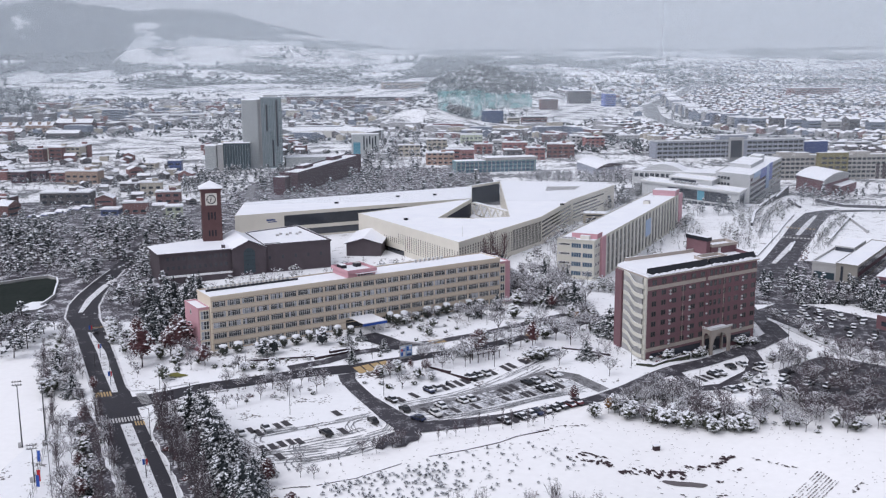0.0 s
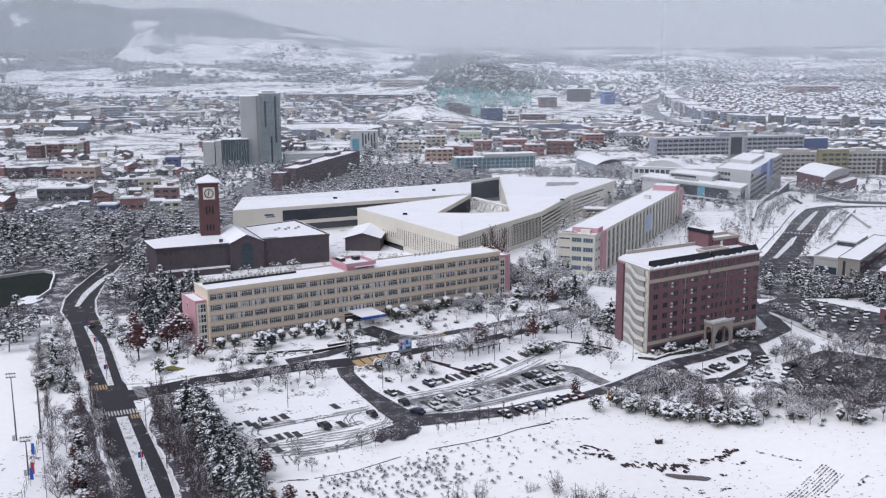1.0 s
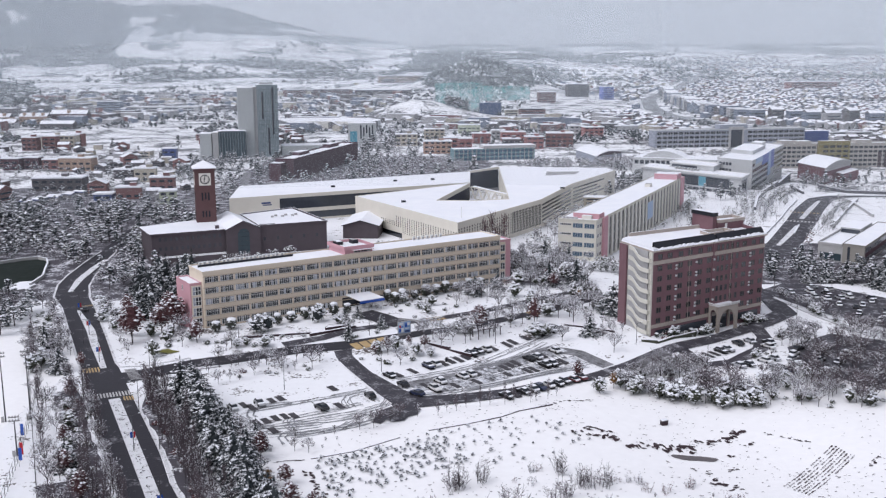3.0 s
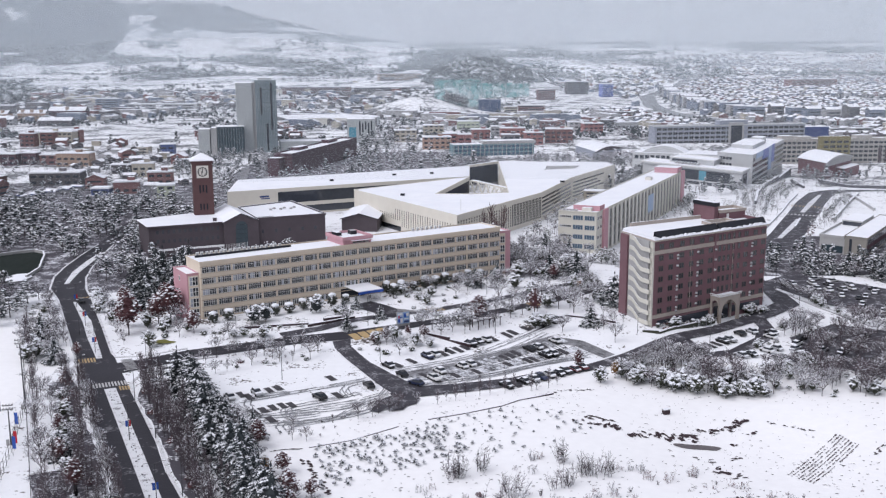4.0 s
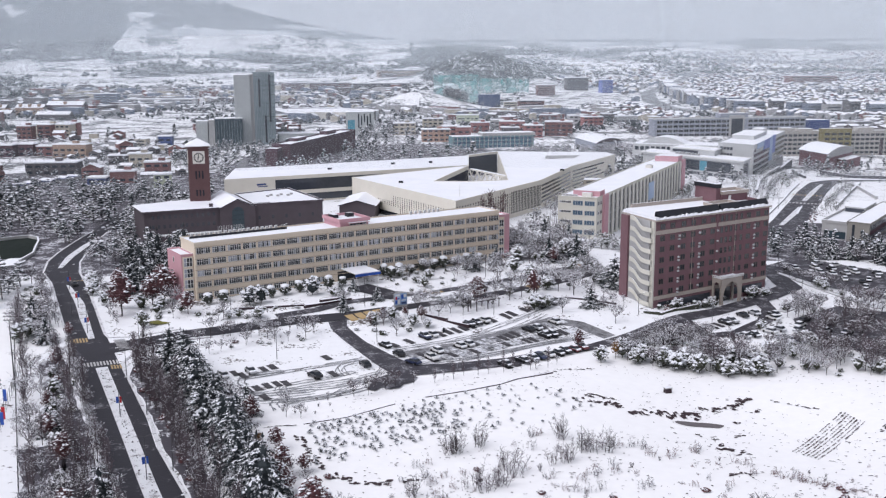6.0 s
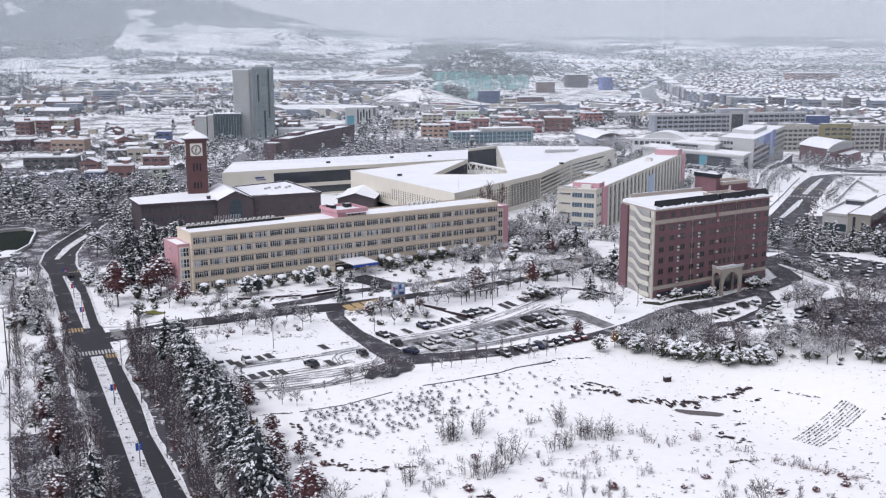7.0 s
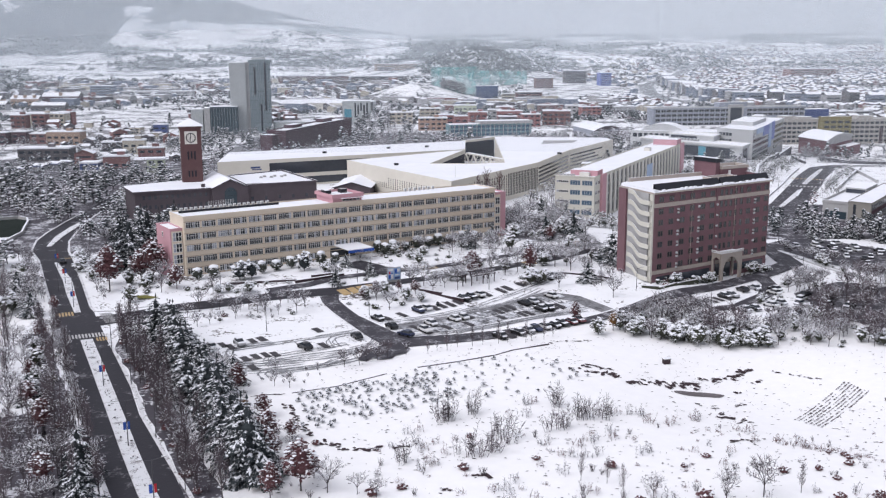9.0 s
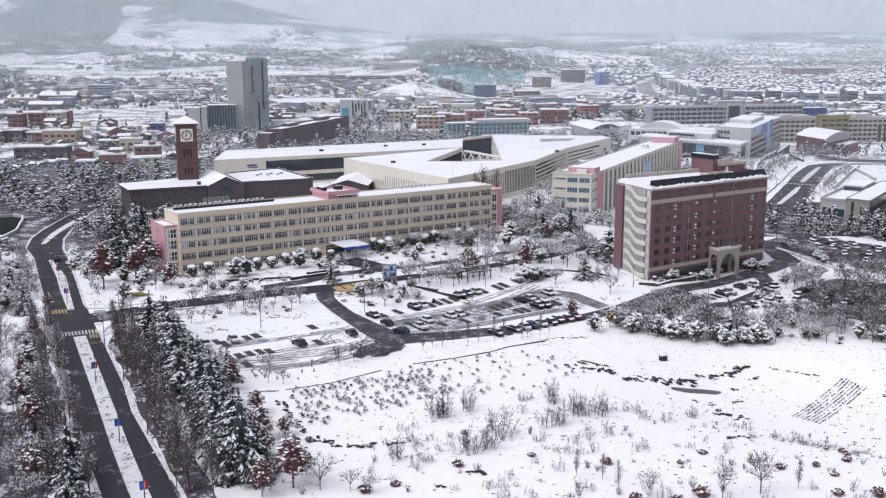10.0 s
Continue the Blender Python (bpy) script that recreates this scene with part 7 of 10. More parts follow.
for x, y, sc in ((-112, 318, 1.1), (-109, 322, 0.9), (-114, 326, 1.0), (-117, 333, 1.1), (-120, 340, 1.0), (-106, 312, 0.9), (-104, 306, 0.8)):
    plant("round", x, y, sc)
# clipped shrubs and small conifers along the long building's front
ux, uy = 0.8405, 0.5418
for i, (x, y) in enumerate(((-69.2, 294.6), (-65.3, 297.6), (-51.7, 302.4), (-48, 305.8), (-44.1, 309.5), (-35.2, 312.8), (-31.4, 317.4), (-18.8, 331.6), (-16.2, 328.4), (-14, 332.6), (-9.7, 335.6), (-5.8, 338.6), (-2.2, 341.6), (1.1, 344.4), (5, 347), (9.5, 350), (14, 352.6))):
    plant("clipped", x, y, (1.45, 1.6, 1.35, 1.5)[i % 4])
for x, y, sc in ((-56.8, 294.0, 1.12), (-53.6, 295.6, 0.85), (-39.5, 305.6, 1.0)):
    plant("yew", x, y, sc)
for x, y, sc in ((-27.3, 310.1, 0.62), (-18.8, 297.7, 0.55), (-28.2, 287.6, 0.6), (20, 350, 0.9), (-31, 306, 0.5)):
    plant("cedar", x, y, sc)
row(["shrub", "twig", "shrub"], (-71, 284), (-40, 291), 14, 15, (0.6, 1.0), 1.0)
row(["round", "round", "bare", "shrub"], (-66, 280.5), (-38, 285.5), 16, 16, (0.6, 0.95), 0.8)
row(["frosted", "slim", "bare"], (-64, 265), (-34, 270), 13, 17, (0.7, 1.0), 1.4)
row(["bare", "twig", "redshrub", "shrub"], (-62, 260), (-34, 267), 12, 18, (0.6, 0.9), 1.4)
scatter([("bare", 4), ("slim", 3), ("twig", 2)], [(-66, 262), (-34, 270), (-36, 262), (-60, 252)], 12, 2.0, 19, (0.6, 0.95))
# gardens between the campus road and the car parks
for name, x, y, sc in (("frosted", 8.1, 286.4, 1.5), ("frosted", 18.5, 317.2, 1.25), ("frosted", 35.3, 285, 0.9), ("frosted", 49.3, 277, 0.8), ("frosted", 24.9, 301.7, 1.15), ("frosted", 41.2, 304.1, 1.2), ("frosted", -3, 287, 1.1), ("frosted", 37, 309, 1.1), ("cedar", 11.5, 340.9, 0.95), ("cedar", 48.9, 353.5, 1.25),
                       ("conifer", 55.5, 314, 1.3), ("cedar", 44.2, 289.8, 0.85), ("round", 27.5, 287.6, 1.25), ("round", 31, 289, 1.1), ("round", 25.3, 337.4, 1.2), ("round", 30.2, 325.8, 1.3), ("russet", 40.3, 351, 0.85), ("frosted", 33, 318, 1.2), ("frosted", 46, 318, 1.1), ("amber", 47, 333, 0.7)):
    plant(name, x, y, sc)
    TAKEN.setdefault((int(x // 6), int(y // 6)), []).append((x, y))
scatter([("frosted", 6), ("round", 4), ("russet", 1), ("twig", 3), ("shrub", 5)], [(-26, 272), (-10, 290), (22, 323), (48, 344), (50, 312), (30, 296), (8, 283), (-14, 266)], 56, 3.0, 20, (0.7, 1.15))
scatter([("frosted", 4), ("round", 3), ("shrub", 4), ("twig", 2)], [(-34, 284), (-12, 304), (22, 338), (24, 352), (4, 344), (-34, 318)], 42, 2.6, 21, (0.6, 1.0))
scatter([("frosted", 7), ("round", 7), ("shrub", 7), ("cedar", 1)], [(28, 350), (56, 358), (52, 400), (46, 410), (10, 420), (20, 384)], 120, 2.6, 22, (0.8, 1.3))
scatter([("bare", 3), ("shrub", 5), ("round", 4), ("cedar", 1)], [(68, 404), (104, 372), (118, 384), (146, 560), (138, 562)], 130, 2.0, 23, (0.6, 1.0))
scatter([("cedar", 2), ("frosted", 4), ("round", 3)], [(30, 316), (52, 316), (58, 352), (46, 346)], 20, 2.4, 24, (0.55, 0.9))
row(["redshrub", "shrub", "twig"], (65, 289.5), (84, 303.5), 16, 25, (0.5, 0.85), 0.8)
for x, y, sc in ((64.6, 292, 1.1), (73.6, 298.6, 0.95), (79.4, 302.6, 1.15), (84.2, 303.4, 1.0), (96.5, 316.5, 1.0), (100.5, 319.5, 1.1), (104, 323.5, 0.9)):
    plant("clipped", x, y, sc)
scatter([("slim", 4), ("bare", 2), ("twig", 2)], [(44, 282), (56, 284), (54, 300), (42, 300)], 10, 2.2, 27, (0.6, 0.9))
scatter([("frosted", 4), ("bare", 4), ("round", 2), ("shrub", 3)], [(100, 297), (111, 303.5), (119, 297), (105, 285), (99, 286)], 20, 1.6, 95, (0.55, 0.9), 0.2)
scatter([("frosted", 3), ("round", 3), ("shrub", 4), ("bare", 3)], [(99, 322), (107, 331), (114, 345), (112, 352), (104, 335), (96, 323)], 18, 1.6, 96, (0.55, 0.9), 0.3)
row(["frosted", "bare", "frosted", "round"], (119.5, 345), (131.5, 295), 13, 97, (0.6, 0.95), 0.8)
row(["bare", "frosted", "darkbare"], (131.5, 295), (150, 279), 8, 98, (0.7, 1.0), 1.0)
row(["shrub", "round", "twig"], (83, 266.5), (97, 280), 9, 99, (0.5, 0.8), 0.8)
# belt of bushes below the dormitory
scatter([("round", 8), ("shrub", 3), ("darkbare", 3), ("frosted", 2)], [(46, 251), (74, 252), (84, 246), (82, 238), (70, 239), (48, 246)], 58, 1.9, 28, (0.75, 1.2))
scatter([("bare", 6), ("frosted", 3), ("round", 1), ("twig", 1)], [(48, 254), (70, 256), (72, 266), (56, 264)], 40, 1.5, 29, (0.65, 1.0))
for x, y, sc in ((-5.3, 280.2, 0.6), (-16.2, 278, 0.6), (-10.1, 282.4, 0.4), (-19.5, 276, 0.45), (39.8, 366, 0.75)):
    plant("russet", x, y, sc)
for x, y, sc in ((-8, 298, 0.7), (-2, 300.6, 0.8), (6, 305.5, 0.7), (14, 311, 0.9), (20, 316, 0.8), (-20, 292.5, 0.9), (-26, 289, 0.7), (-14, 296.5, 0.5), (28, 322, 0.9)):
    plant("shrub", x, y, sc)
for x, y, sc in ((66.6, 293.0, 0.55), (71.2, 296.2, 0.75), (76, 299.8, 0.5), (82, 303.8, 0.8), (98.4, 318.0, 0.7), (102.4, 321.4, 0.5), (106, 325.0, 0.75), (88, 307, 0.6)):
    plant("round", x, y, sc)
row(["redshrub", "shrub", "shrub", "redshrub"], (66, 290.6), (86, 305), 22, 157, (0.6, 1.15), 0.7)
plant("amber", 44.5, 250, 0.85)
plant("russet", 36, 257, 0.65)
plant("round", 40.2, 246.5, 0.95)
# bare wood by the right-hand car parks
scatter([("darkbare", 7), ("bare", 2), ("upright", 1)], [(99, 250), (140, 244), (152, 300), (134, 308), (106, 288)], 52, 3.2, 30, (0.7, 1.05), -40)
scatter([("round", 4), ("darkbare", 3), ("frosted", 2), ("shrub", 2)], [(80, 240), (96, 236), (104, 252), (100, 262), (86, 258)], 44, 1.8, 99, (0.65, 1.0))
scatter([("darkbare", 4), ("round", 3), ("bare", 2), ("shrub", 2)], [(92, 238), (106, 234), (130, 236), (140, 246), (108, 252), (98, 250)], 44, 1.6, 94, (0.7, 1.1))
scatter([("conifer", 5), ("pine", 3), ("bare", 1)], [(124, 372), (143, 366), (165, 350), (186, 376), (172, 388), (152, 400), (133, 410)], 56, 3.0, 31, (0.75, 1.05))
scatter([("pine", 3), ("conifer", 3), ("bare", 3)], [(177.3, 343.5), (208.6, 343.5), (237.2, 412.1), (212.2, 409.4), (183.5, 381)], 34, 3.4, 32, (0.8, 1.15))
row(["bare", "shrub", "frosted"], (121, 337), (131, 297), 9, 33, (0.6, 0.9), 0.5)
scatter([("shrub", 7), ("bare", 3), ("round", 2)], [(142, 476), (156, 480), (214, 596), (236, 640), (214, 646), (180, 584), (156, 540)], 210, 1.6, 34, (0.6, 1.1))
scatter([("shrub", 6), ("bare", 3), ("round", 1)], [(178, 470), (190, 474), (232, 550), (246, 590), (236, 588), (206, 530)], 80, 1.8, 35, (0.6, 1.0))
scatter([("pine", 2), ("bare", 4), ("cedar", 1)], [(252, 700), (284, 690), (290, 730), (272, 740)], 26, 2.4, 97, (0.9, 1.4))
scatter([("pine", 4), ("cedar", 2), ("bare", 3)], [(150, 588), (184, 592), (190, 610), (150, 612)], 16, 3.0, 98, (0.9, 1.4))
# woods behind and beside the campus
scatter([("pine", 8), ("conifer", 4), ("bare", 4), ("round", 1)], [(-134, 360), (-96, 372), (-126, 402), (-136, 434), (-112, 470), (-118, 504), (-128, 560), (-240, 560), (-330, 470), (-260, 420), (-160, 418)], 330, 3.2, 36, (1.0, 1.6))
scatter([("pine", 4), ("bare", 4), ("shrub", 2), ("round", 2)], [(-134, 334), (-152, 350), (-166, 348), (-220, 352), (-240, 330), (-160, 300), (-134, 300)], 90, 2.4, 37, (0.75, 1.1))
row(["pine", "round", "bare"], (-136, 345), (-152, 410), 14, 38, (0.6, 0.9), 1.0)
scatter([("conifer", 1), ("pine", 2), ("bare", 8)], [(-150, 600), (-60, 590), (-10, 640), (30, 690), (20, 800), (-60, 820), (-70, 740), (-116, 660), (-150, 680)], 260, 2.8, 39, (1.2, 1.8))
scatter([("pine", 3), ("conifer", 3), ("bare", 1)], [(-190, 690), (-118, 690), (-100, 800), (-130, 870), (-215, 850)], 130, 3.0, 40, (0.9, 1.3))
scatter([("bare", 3), ("shrub", 2), ("pine", 1)], [(-58, 448), (-46, 462), (-26, 462), (-4, 432), (-18, 412), (-50, 425)], 26, 2.4, 41, (0.6, 0.9))
scatter([("round", 3), ("bare", 2), ("shrub", 3)], [(-118, 398), (-60, 424), (-48, 438), (-44, 425), (-70, 395), (-100, 372)], 34, 2.4, 42, (0.65, 1.0))
scatter([("cedar", 2), ("russet", 1)], [(18, 402), (28, 400), (30, 428), (18, 424)], 5, 3, 43, (1.3, 1.6))
scatter([("pine", 3), ("bare", 3), ("conifer", 2)], [(112, 654), (60, 668), (80, 760), (150, 770), (150, 690)], 60, 3.4, 44, (0.8, 1.2))
scatter([("bare", 3), ("pine", 2), ("shrub", 2)], [(124, 580), (142, 590), (140, 620), (118, 622)], 16, 2.5, 45, (0.7, 1.0))
# open field: rows of seedlings and loose scrub
srnd = random.Random(46)
for i in range(13):
    for j in range(18):
        if srnd.random() < 0.22:
            continue
        u, v = i / 12 + srnd.uniform(-0.05, 0.05), j / 17 + srnd.uniform(-0.035, 0.035)
        x, y = -26.5 + 27 * v + 4.0 * u, 203 + 12 * v - 20 * u + 6 * u * v
        plant("seedling", x, y, srnd.uniform(0.5, 0.95), srnd)
scatter([("seedling", 1)], [(-12, 214), (22, 230), (34, 216), (14, 196), (2, 202)], 52, 2.4, 47, (0.55, 0.95))
crnd = random.Random(48)
for x, y, n, kind_ in ((23.1, 183.5, 4, "sapling"), (28.1, 189.1, 4, "sapling"), (31.6, 191.0, 4, "sapling"), (1.8, 187.5, 6, "sapling"), (7.6, 190, 3, "sapling"), (5.0, 172.5, 3, "sapling"), (9.8, 173, 4, "sapling"), (-2.7, 175.6, 2, "weeds"), (-6.7, 168.4, 2, "sapling"), (35.2, 193.2, 3, "weeds"),
                       (38.8, 192.3, 4, "weeds"), (-0.2, 168, 3, "weeds"), (44.9, 188.6, 2, "weeds"), (51.6, 193.7, 3, "weeds"), (16, 190, 2, "weeds"), (13, 180, 3, "sapling"), (19, 176, 3, "weeds"), (26, 177, 3, "weeds"), (33, 180, 2, "weeds"), (18, 197, 3, "weeds"), (-4, 182, 2, "weeds"), (24, 196, 3, "sapling")):
    for k in range(n):
        plant(kind_, x + crnd.gauss(0, 1.1), y + crnd.gauss(0, 1.1), crnd.uniform(0.6, 1.1), crnd)
row(["straw", "straw", "weeds", "straw"], (61.5, 181.5), (67.4, 176), 20, 49, (0.5, 1.1), 0.7)
row(["straw", "straw", "straw", "straw", "straw", "redshrub"], (67.4, 176), (75, 170), 26, 149, (0.5, 1.1), 0.6)
row(["redshrub", "straw"], (40.5, 165.4), (43.6, 169), 6, 56, (0.5, 0.9), 0.5)
row(["redshrub", "twig"], (62.5, 167.5), (66, 162), 5, 156, (0.5, 0.9), 0.8)
scatter([("straw", 6), ("weeds", 3), ("twig", 2), ("redshrub", 1)], [(-10, 178), (60, 190), (64, 160), (-12, 156)], 80, 1.8, 50, (0.6, 1.1))
scatter([("weeds", 5), ("twig", 3), ("redshrub", 2)], [(10, 158), (70, 158), (74, 140), (6, 140)], 60, 1.6, 51, (0.8, 1.4))
scatter([("straw", 5), ("redshrub", 1), ("twig", 2)], [(64, 184), (92, 186), (94, 164), (62, 160)], 30, 1.6, 52, (0.4, 0.9))
for x, y, s, kind_ in ((23.5, 161.5, 0.5, "upright"), (27.5, 160.5, 0.55, "upright"), (50.7, 155.5, 0.95, "darkbare"), (44.5, 154, 0.8, "bare"), (29.3, 156.5, 0.5, "upright"), (-11.7, 157, 0.6, "bare"), (-8.7, 156, 0.55, "bare"), (57, 157, 0.6, "upright"), (33.5, 154.5, 0.6, "bare")):
    plant(kind_, x, y, s)
row(["upright", "slim"], (-7, 228.5), (31, 243.5), 13, 53, (0.42, 0.62), 0.5)
row("darkbare", (-21, 219.5), (-9, 227), 5, 54, (0.55, 0.7), 0.6)
scatter([("twig", 3), ("seedling", 2), ("slim", 1)], [(-52, 222), (-40, 206), (-28, 206), (-20, 222)], 16, 1.8, 55, (0.5, 0.8))


if THICKET.v:
    tagged(part("thicket", THICKET), "bare snowy trees crowded together between campus lanes", "thicket", kind="stuff")
scatter([("bare", 6), ("round", 3), ("pine", 1)], [(37, 440), (47, 418), (108, 566), (82, 562), (55, 496)], 90, 2.2, 65, (0.8, 1.3))
plant("russet", 169.7, 447.6, 1.1)
plant("russet", 15, 379, 1.9)
plant("russet", 19.5, 382, 2.0)
# far trees, too many to count
scatter([("bare", 3), ("pine", 2), ("conifer", 1)], [(-420, 600), (-150, 600), (-130, 690), (-240, 900), (-520, 1000)], 150, 6, 60, (0.8, 1.3))
scatter([("bare", 3), ("pine", 2)], [(-80, 900), (240, 880), (300, 1100), (-60, 1250)], 130, 6, 61, (0.9, 1.4))
scatter([("bare", 2), ("pine", 2), ("conifer", 1)], [(230, 640), (420, 760), (460, 880), (300, 790)], 60, 5, 62, (0.8, 1.2))
scatter([("bare", 3), ("pine", 3), ("round", 2)], [(-430, 560), (-150, 560), (-140, 640), (-190, 760), (-250, 900), (-470, 900)], 260, 4, 64, (0.7, 1.15))
frnd = random.Random(63)
SNOWFIELDS = [[(-470, 1260), (-310, 1260), (-236, 985), (-365, 985)], [(-96, 1440), (24, 1440), (40, 1600), (-110, 1600)], [(-170, 2180), (60, 2180), (20, 2480), (-200, 2480)], [(150, 1600), (330, 1600), (380, 2120), (230, 2300), (190, 2050)], [(60, 1400), (150, 1400), (150, 1500), (70, 1500)]]
TREE_OUT = KEEP_OUT + SNOWFIELDS + [[(-20, 600), (120, 600), (320, 760), (440, 880), (500, 1000), (350, 1060), (200, 980), (0, 880), (-20, 700)]]
for i in range(800):
    y = 620 + 1700 * frnd.random() ** 1.3
    x = frnd.uniform(-0.5, 0.52) * y
    if noise.noise(Vector((x * 0.006, y * 0.004, 5.0))) > -0.06 and not on_road(x, y, 4) and not any(inside(x, y, q) for q in TREE_OUT):
        plant_far(frnd.choice(["bare", "pine", "bare", "conifer"]), x, y, frnd.uniform(0.9, 1.7), frnd)
# woods on the far slopes, lines of trees between the fields
for i in range(30000):
    y = 1750 + 2750 * frnd.random() ** 0.9
    x = frnd.uniform(-0.5, 0.5) * y
    w = far_wood(x, y)
    if frnd.random() > (w - 0.35) * 2.2 or on_road(x, y, 6):
        continue
    far_y = stretch(x, y)[1]
    q = frnd.uniform(0.6, 1.35) * (5.0 + far_y * 0.0011) * y / far_y
    clump(WOOD, (x, y, height(x, y) + q * 0.75), q, 0.8, FAR_TREE if frnd.random() < 0.75 else FROST, frnd)
for i in range(900):
    x, y = 105 + frnd.gauss(0, 85), 2330 + frnd.gauss(0, 150)
    if bump(x, y, 105, 2400, 125, 230, 1) > 0.2 and not on_road(x, y, 6):
        q = frnd.uniform(3.5, 8.5)
        clump(WOOD, (x, y, height(x, y) + q * 0.8), q, 0.9, FAR_TREE if frnd.random() < 0.8 else FROST, frnd)
for i in range(150):
    y = 2000 + 2200 * frnd.random()
    x = frnd.uniform(-0.5, 0.5) * y
    if far_wood(x, y) > 0.5:
        continue
    a = frnd.gauss(0.0, 0.35) + (1.57 if frnd.random() < 0.25 else 0)
    for k in range(int(frnd.uniform(8, 34))):
        px, py = x + k * 9 * math.cos(a) + frnd.gauss(0, 2), y + k * 6 * math.sin(a) + frnd.gauss(0, 3)
        if not on_road(px, py, 6) and py < 4500:
            q = frnd.uniform(2.5, 5.5) * py / stretch(px, py)[1]
            clump(WOOD, (px, py, height(px, py) + q * 0.7), q, 0.8, FAR_TREE, frnd)
# belts of trees behind the museum and shrubs beside the annexe and the dormitory
belt = random.Random(915)
for k in range(150):
    x, y = belt.uniform(60, 170), belt.uniform(762, 800)
    plant_far(belt.choice(["bare", "bare", "bare", "pine"]), x, y, belt.uniform(0.9, 1.4), belt)
for k in range(60):
    plant_far("bare", belt.uniform(128, 164), belt.uniform(762, 800), belt.uniform(1.2, 1.9), belt)
for k in range(34):
    u = k / 33
    plant_far(belt.choice(["pine", "conifer", "bare"]), 98 + 46 * u + belt.gauss(0, 2.0), 604 + 96 * u + belt.gauss(0, 3), belt.uniform(0.8, 1.3), belt)
for k in range(40):
    u = k / 39
    plant_far("round", 109 + 38 * u + belt.gauss(0, 1.2), 512 + 58 * u + belt.gauss(0, 1.5), belt.uniform(0.5, 0.85), belt)
for k in range(46):
    u = 1.5 + 50 * k / 45
    if not 24.5 < u < 37.5:
        v = belt.uniform(1.4, 3.4)
        plant(belt.choice(["shrub", "clipped", "redshrub", "round", "shrub"]), 62 + 0.833 * u + 0.553 * v, 288.9 + 0.553 * u - 0.833 * v, belt.uniform(0.5, 0.8), belt)
for k in range(60):
    u = belt.random()
    plant(belt.choice(["round", "frosted", "shrub", "round", "clipped"]), 44 + 34 * u + belt.gauss(0, 3), 404 - 18 * u - belt.random() * 16, belt.uniform(0.55, 0.9), belt)
for k in range(46):
    u = belt.random()
    plant(belt.choice(["round", "frosted", "shrub", "bare"]), 74 + 26 * u + belt.gauss(0, 3), 352 + 62 * u + belt.gauss(0, 6), belt.uniform(0.5, 0.85), belt)
for x, y, q in ((19, 416, 2.0), (22.5, 420, 2.3), (26, 424, 2.0), (24, 412, 1.7), (16, 412, 1.3)):
    plant("redwood", x, y, q, belt)
# hedge rows on the terraced bank beside the hill road
hedge = random.Random(912)
for row in ([(172, 520), (186, 556), (205, 600), (226, 640)], [(184, 552), (199, 590), (216, 626)], [(206, 592), (224, 626), (240, 652)], [(246, 642), (262, 654), (290, 650), (330, 660)], [(262, 680), (280, 668), (300, 672), (340, 690)], [(212, 650), (232, 690), (250, 728)], [(196, 500), (222, 548), (244, 585)], [(268, 600), (300, 604), (340, 606)]):
    for (ax, ay), (bx, by) in zip(row, row[1:]):
        n = int(math.dist((ax, ay), (bx, by)) / 1.5)
        for k in range(n):
            x, y = ax + (bx - ax) * k / n + hedge.gauss(0, 0.4), ay + (by - ay) * k / n + hedge.gauss(0, 0.6)
            if not on_road(x, y, 1.5):
                plant_far(hedge.choice(["round", "bare", "pine"]), x, y, hedge.uniform(0.25, 0.5), hedge)
# frosted wood before the town, and the dark knoll beside the netting
wrnd = random.Random(911)
for k in range(150):
    f = wrnd.random() ** 1.3
    x, y = -65 - 43 * f + wrnd.random() * (47 + 30 * f), 800 + 570 * f
    plant_far(wrnd.choice(["bare", "bare", "bare", "conifer"]), x, y, wrnd.uniform(1.0, 1.6), wrnd)
for k in range(46):
    plant_far(wrnd.choice(["pine", "pine", "bare"]), wrnd.uniform(8, 47), wrnd.uniform(1495, 1560), wrnd.uniform(1.7, 2.8), wrnd)
for i in range(5600):
    y = 1000 + 1500 * frnd.random()
    x = frnd.uniform(-0.52, 0.55) * y
    if on_road(x, y, 8) or any(inside(x, y, q) for q in TREE_OUT) or noise.noise(Vector((x * 0.012, y * 0.007, 6.0))) < frnd.uniform(-0.35, 0.3):
        continue
    for j in range(4):
        q = frnd.uniform(1.2, 3.4)
        clump(WOOD, (x + frnd.gauss(0, 4), y + frnd.gauss(0, 4), height(x, y) + q * 0.9), q, 0.9, PINE if j else TWIG, frnd)
tagged(part("woodland", WOOD), "snow-dusted trees and scrub behind the campus", "woodland", kind="stuff")


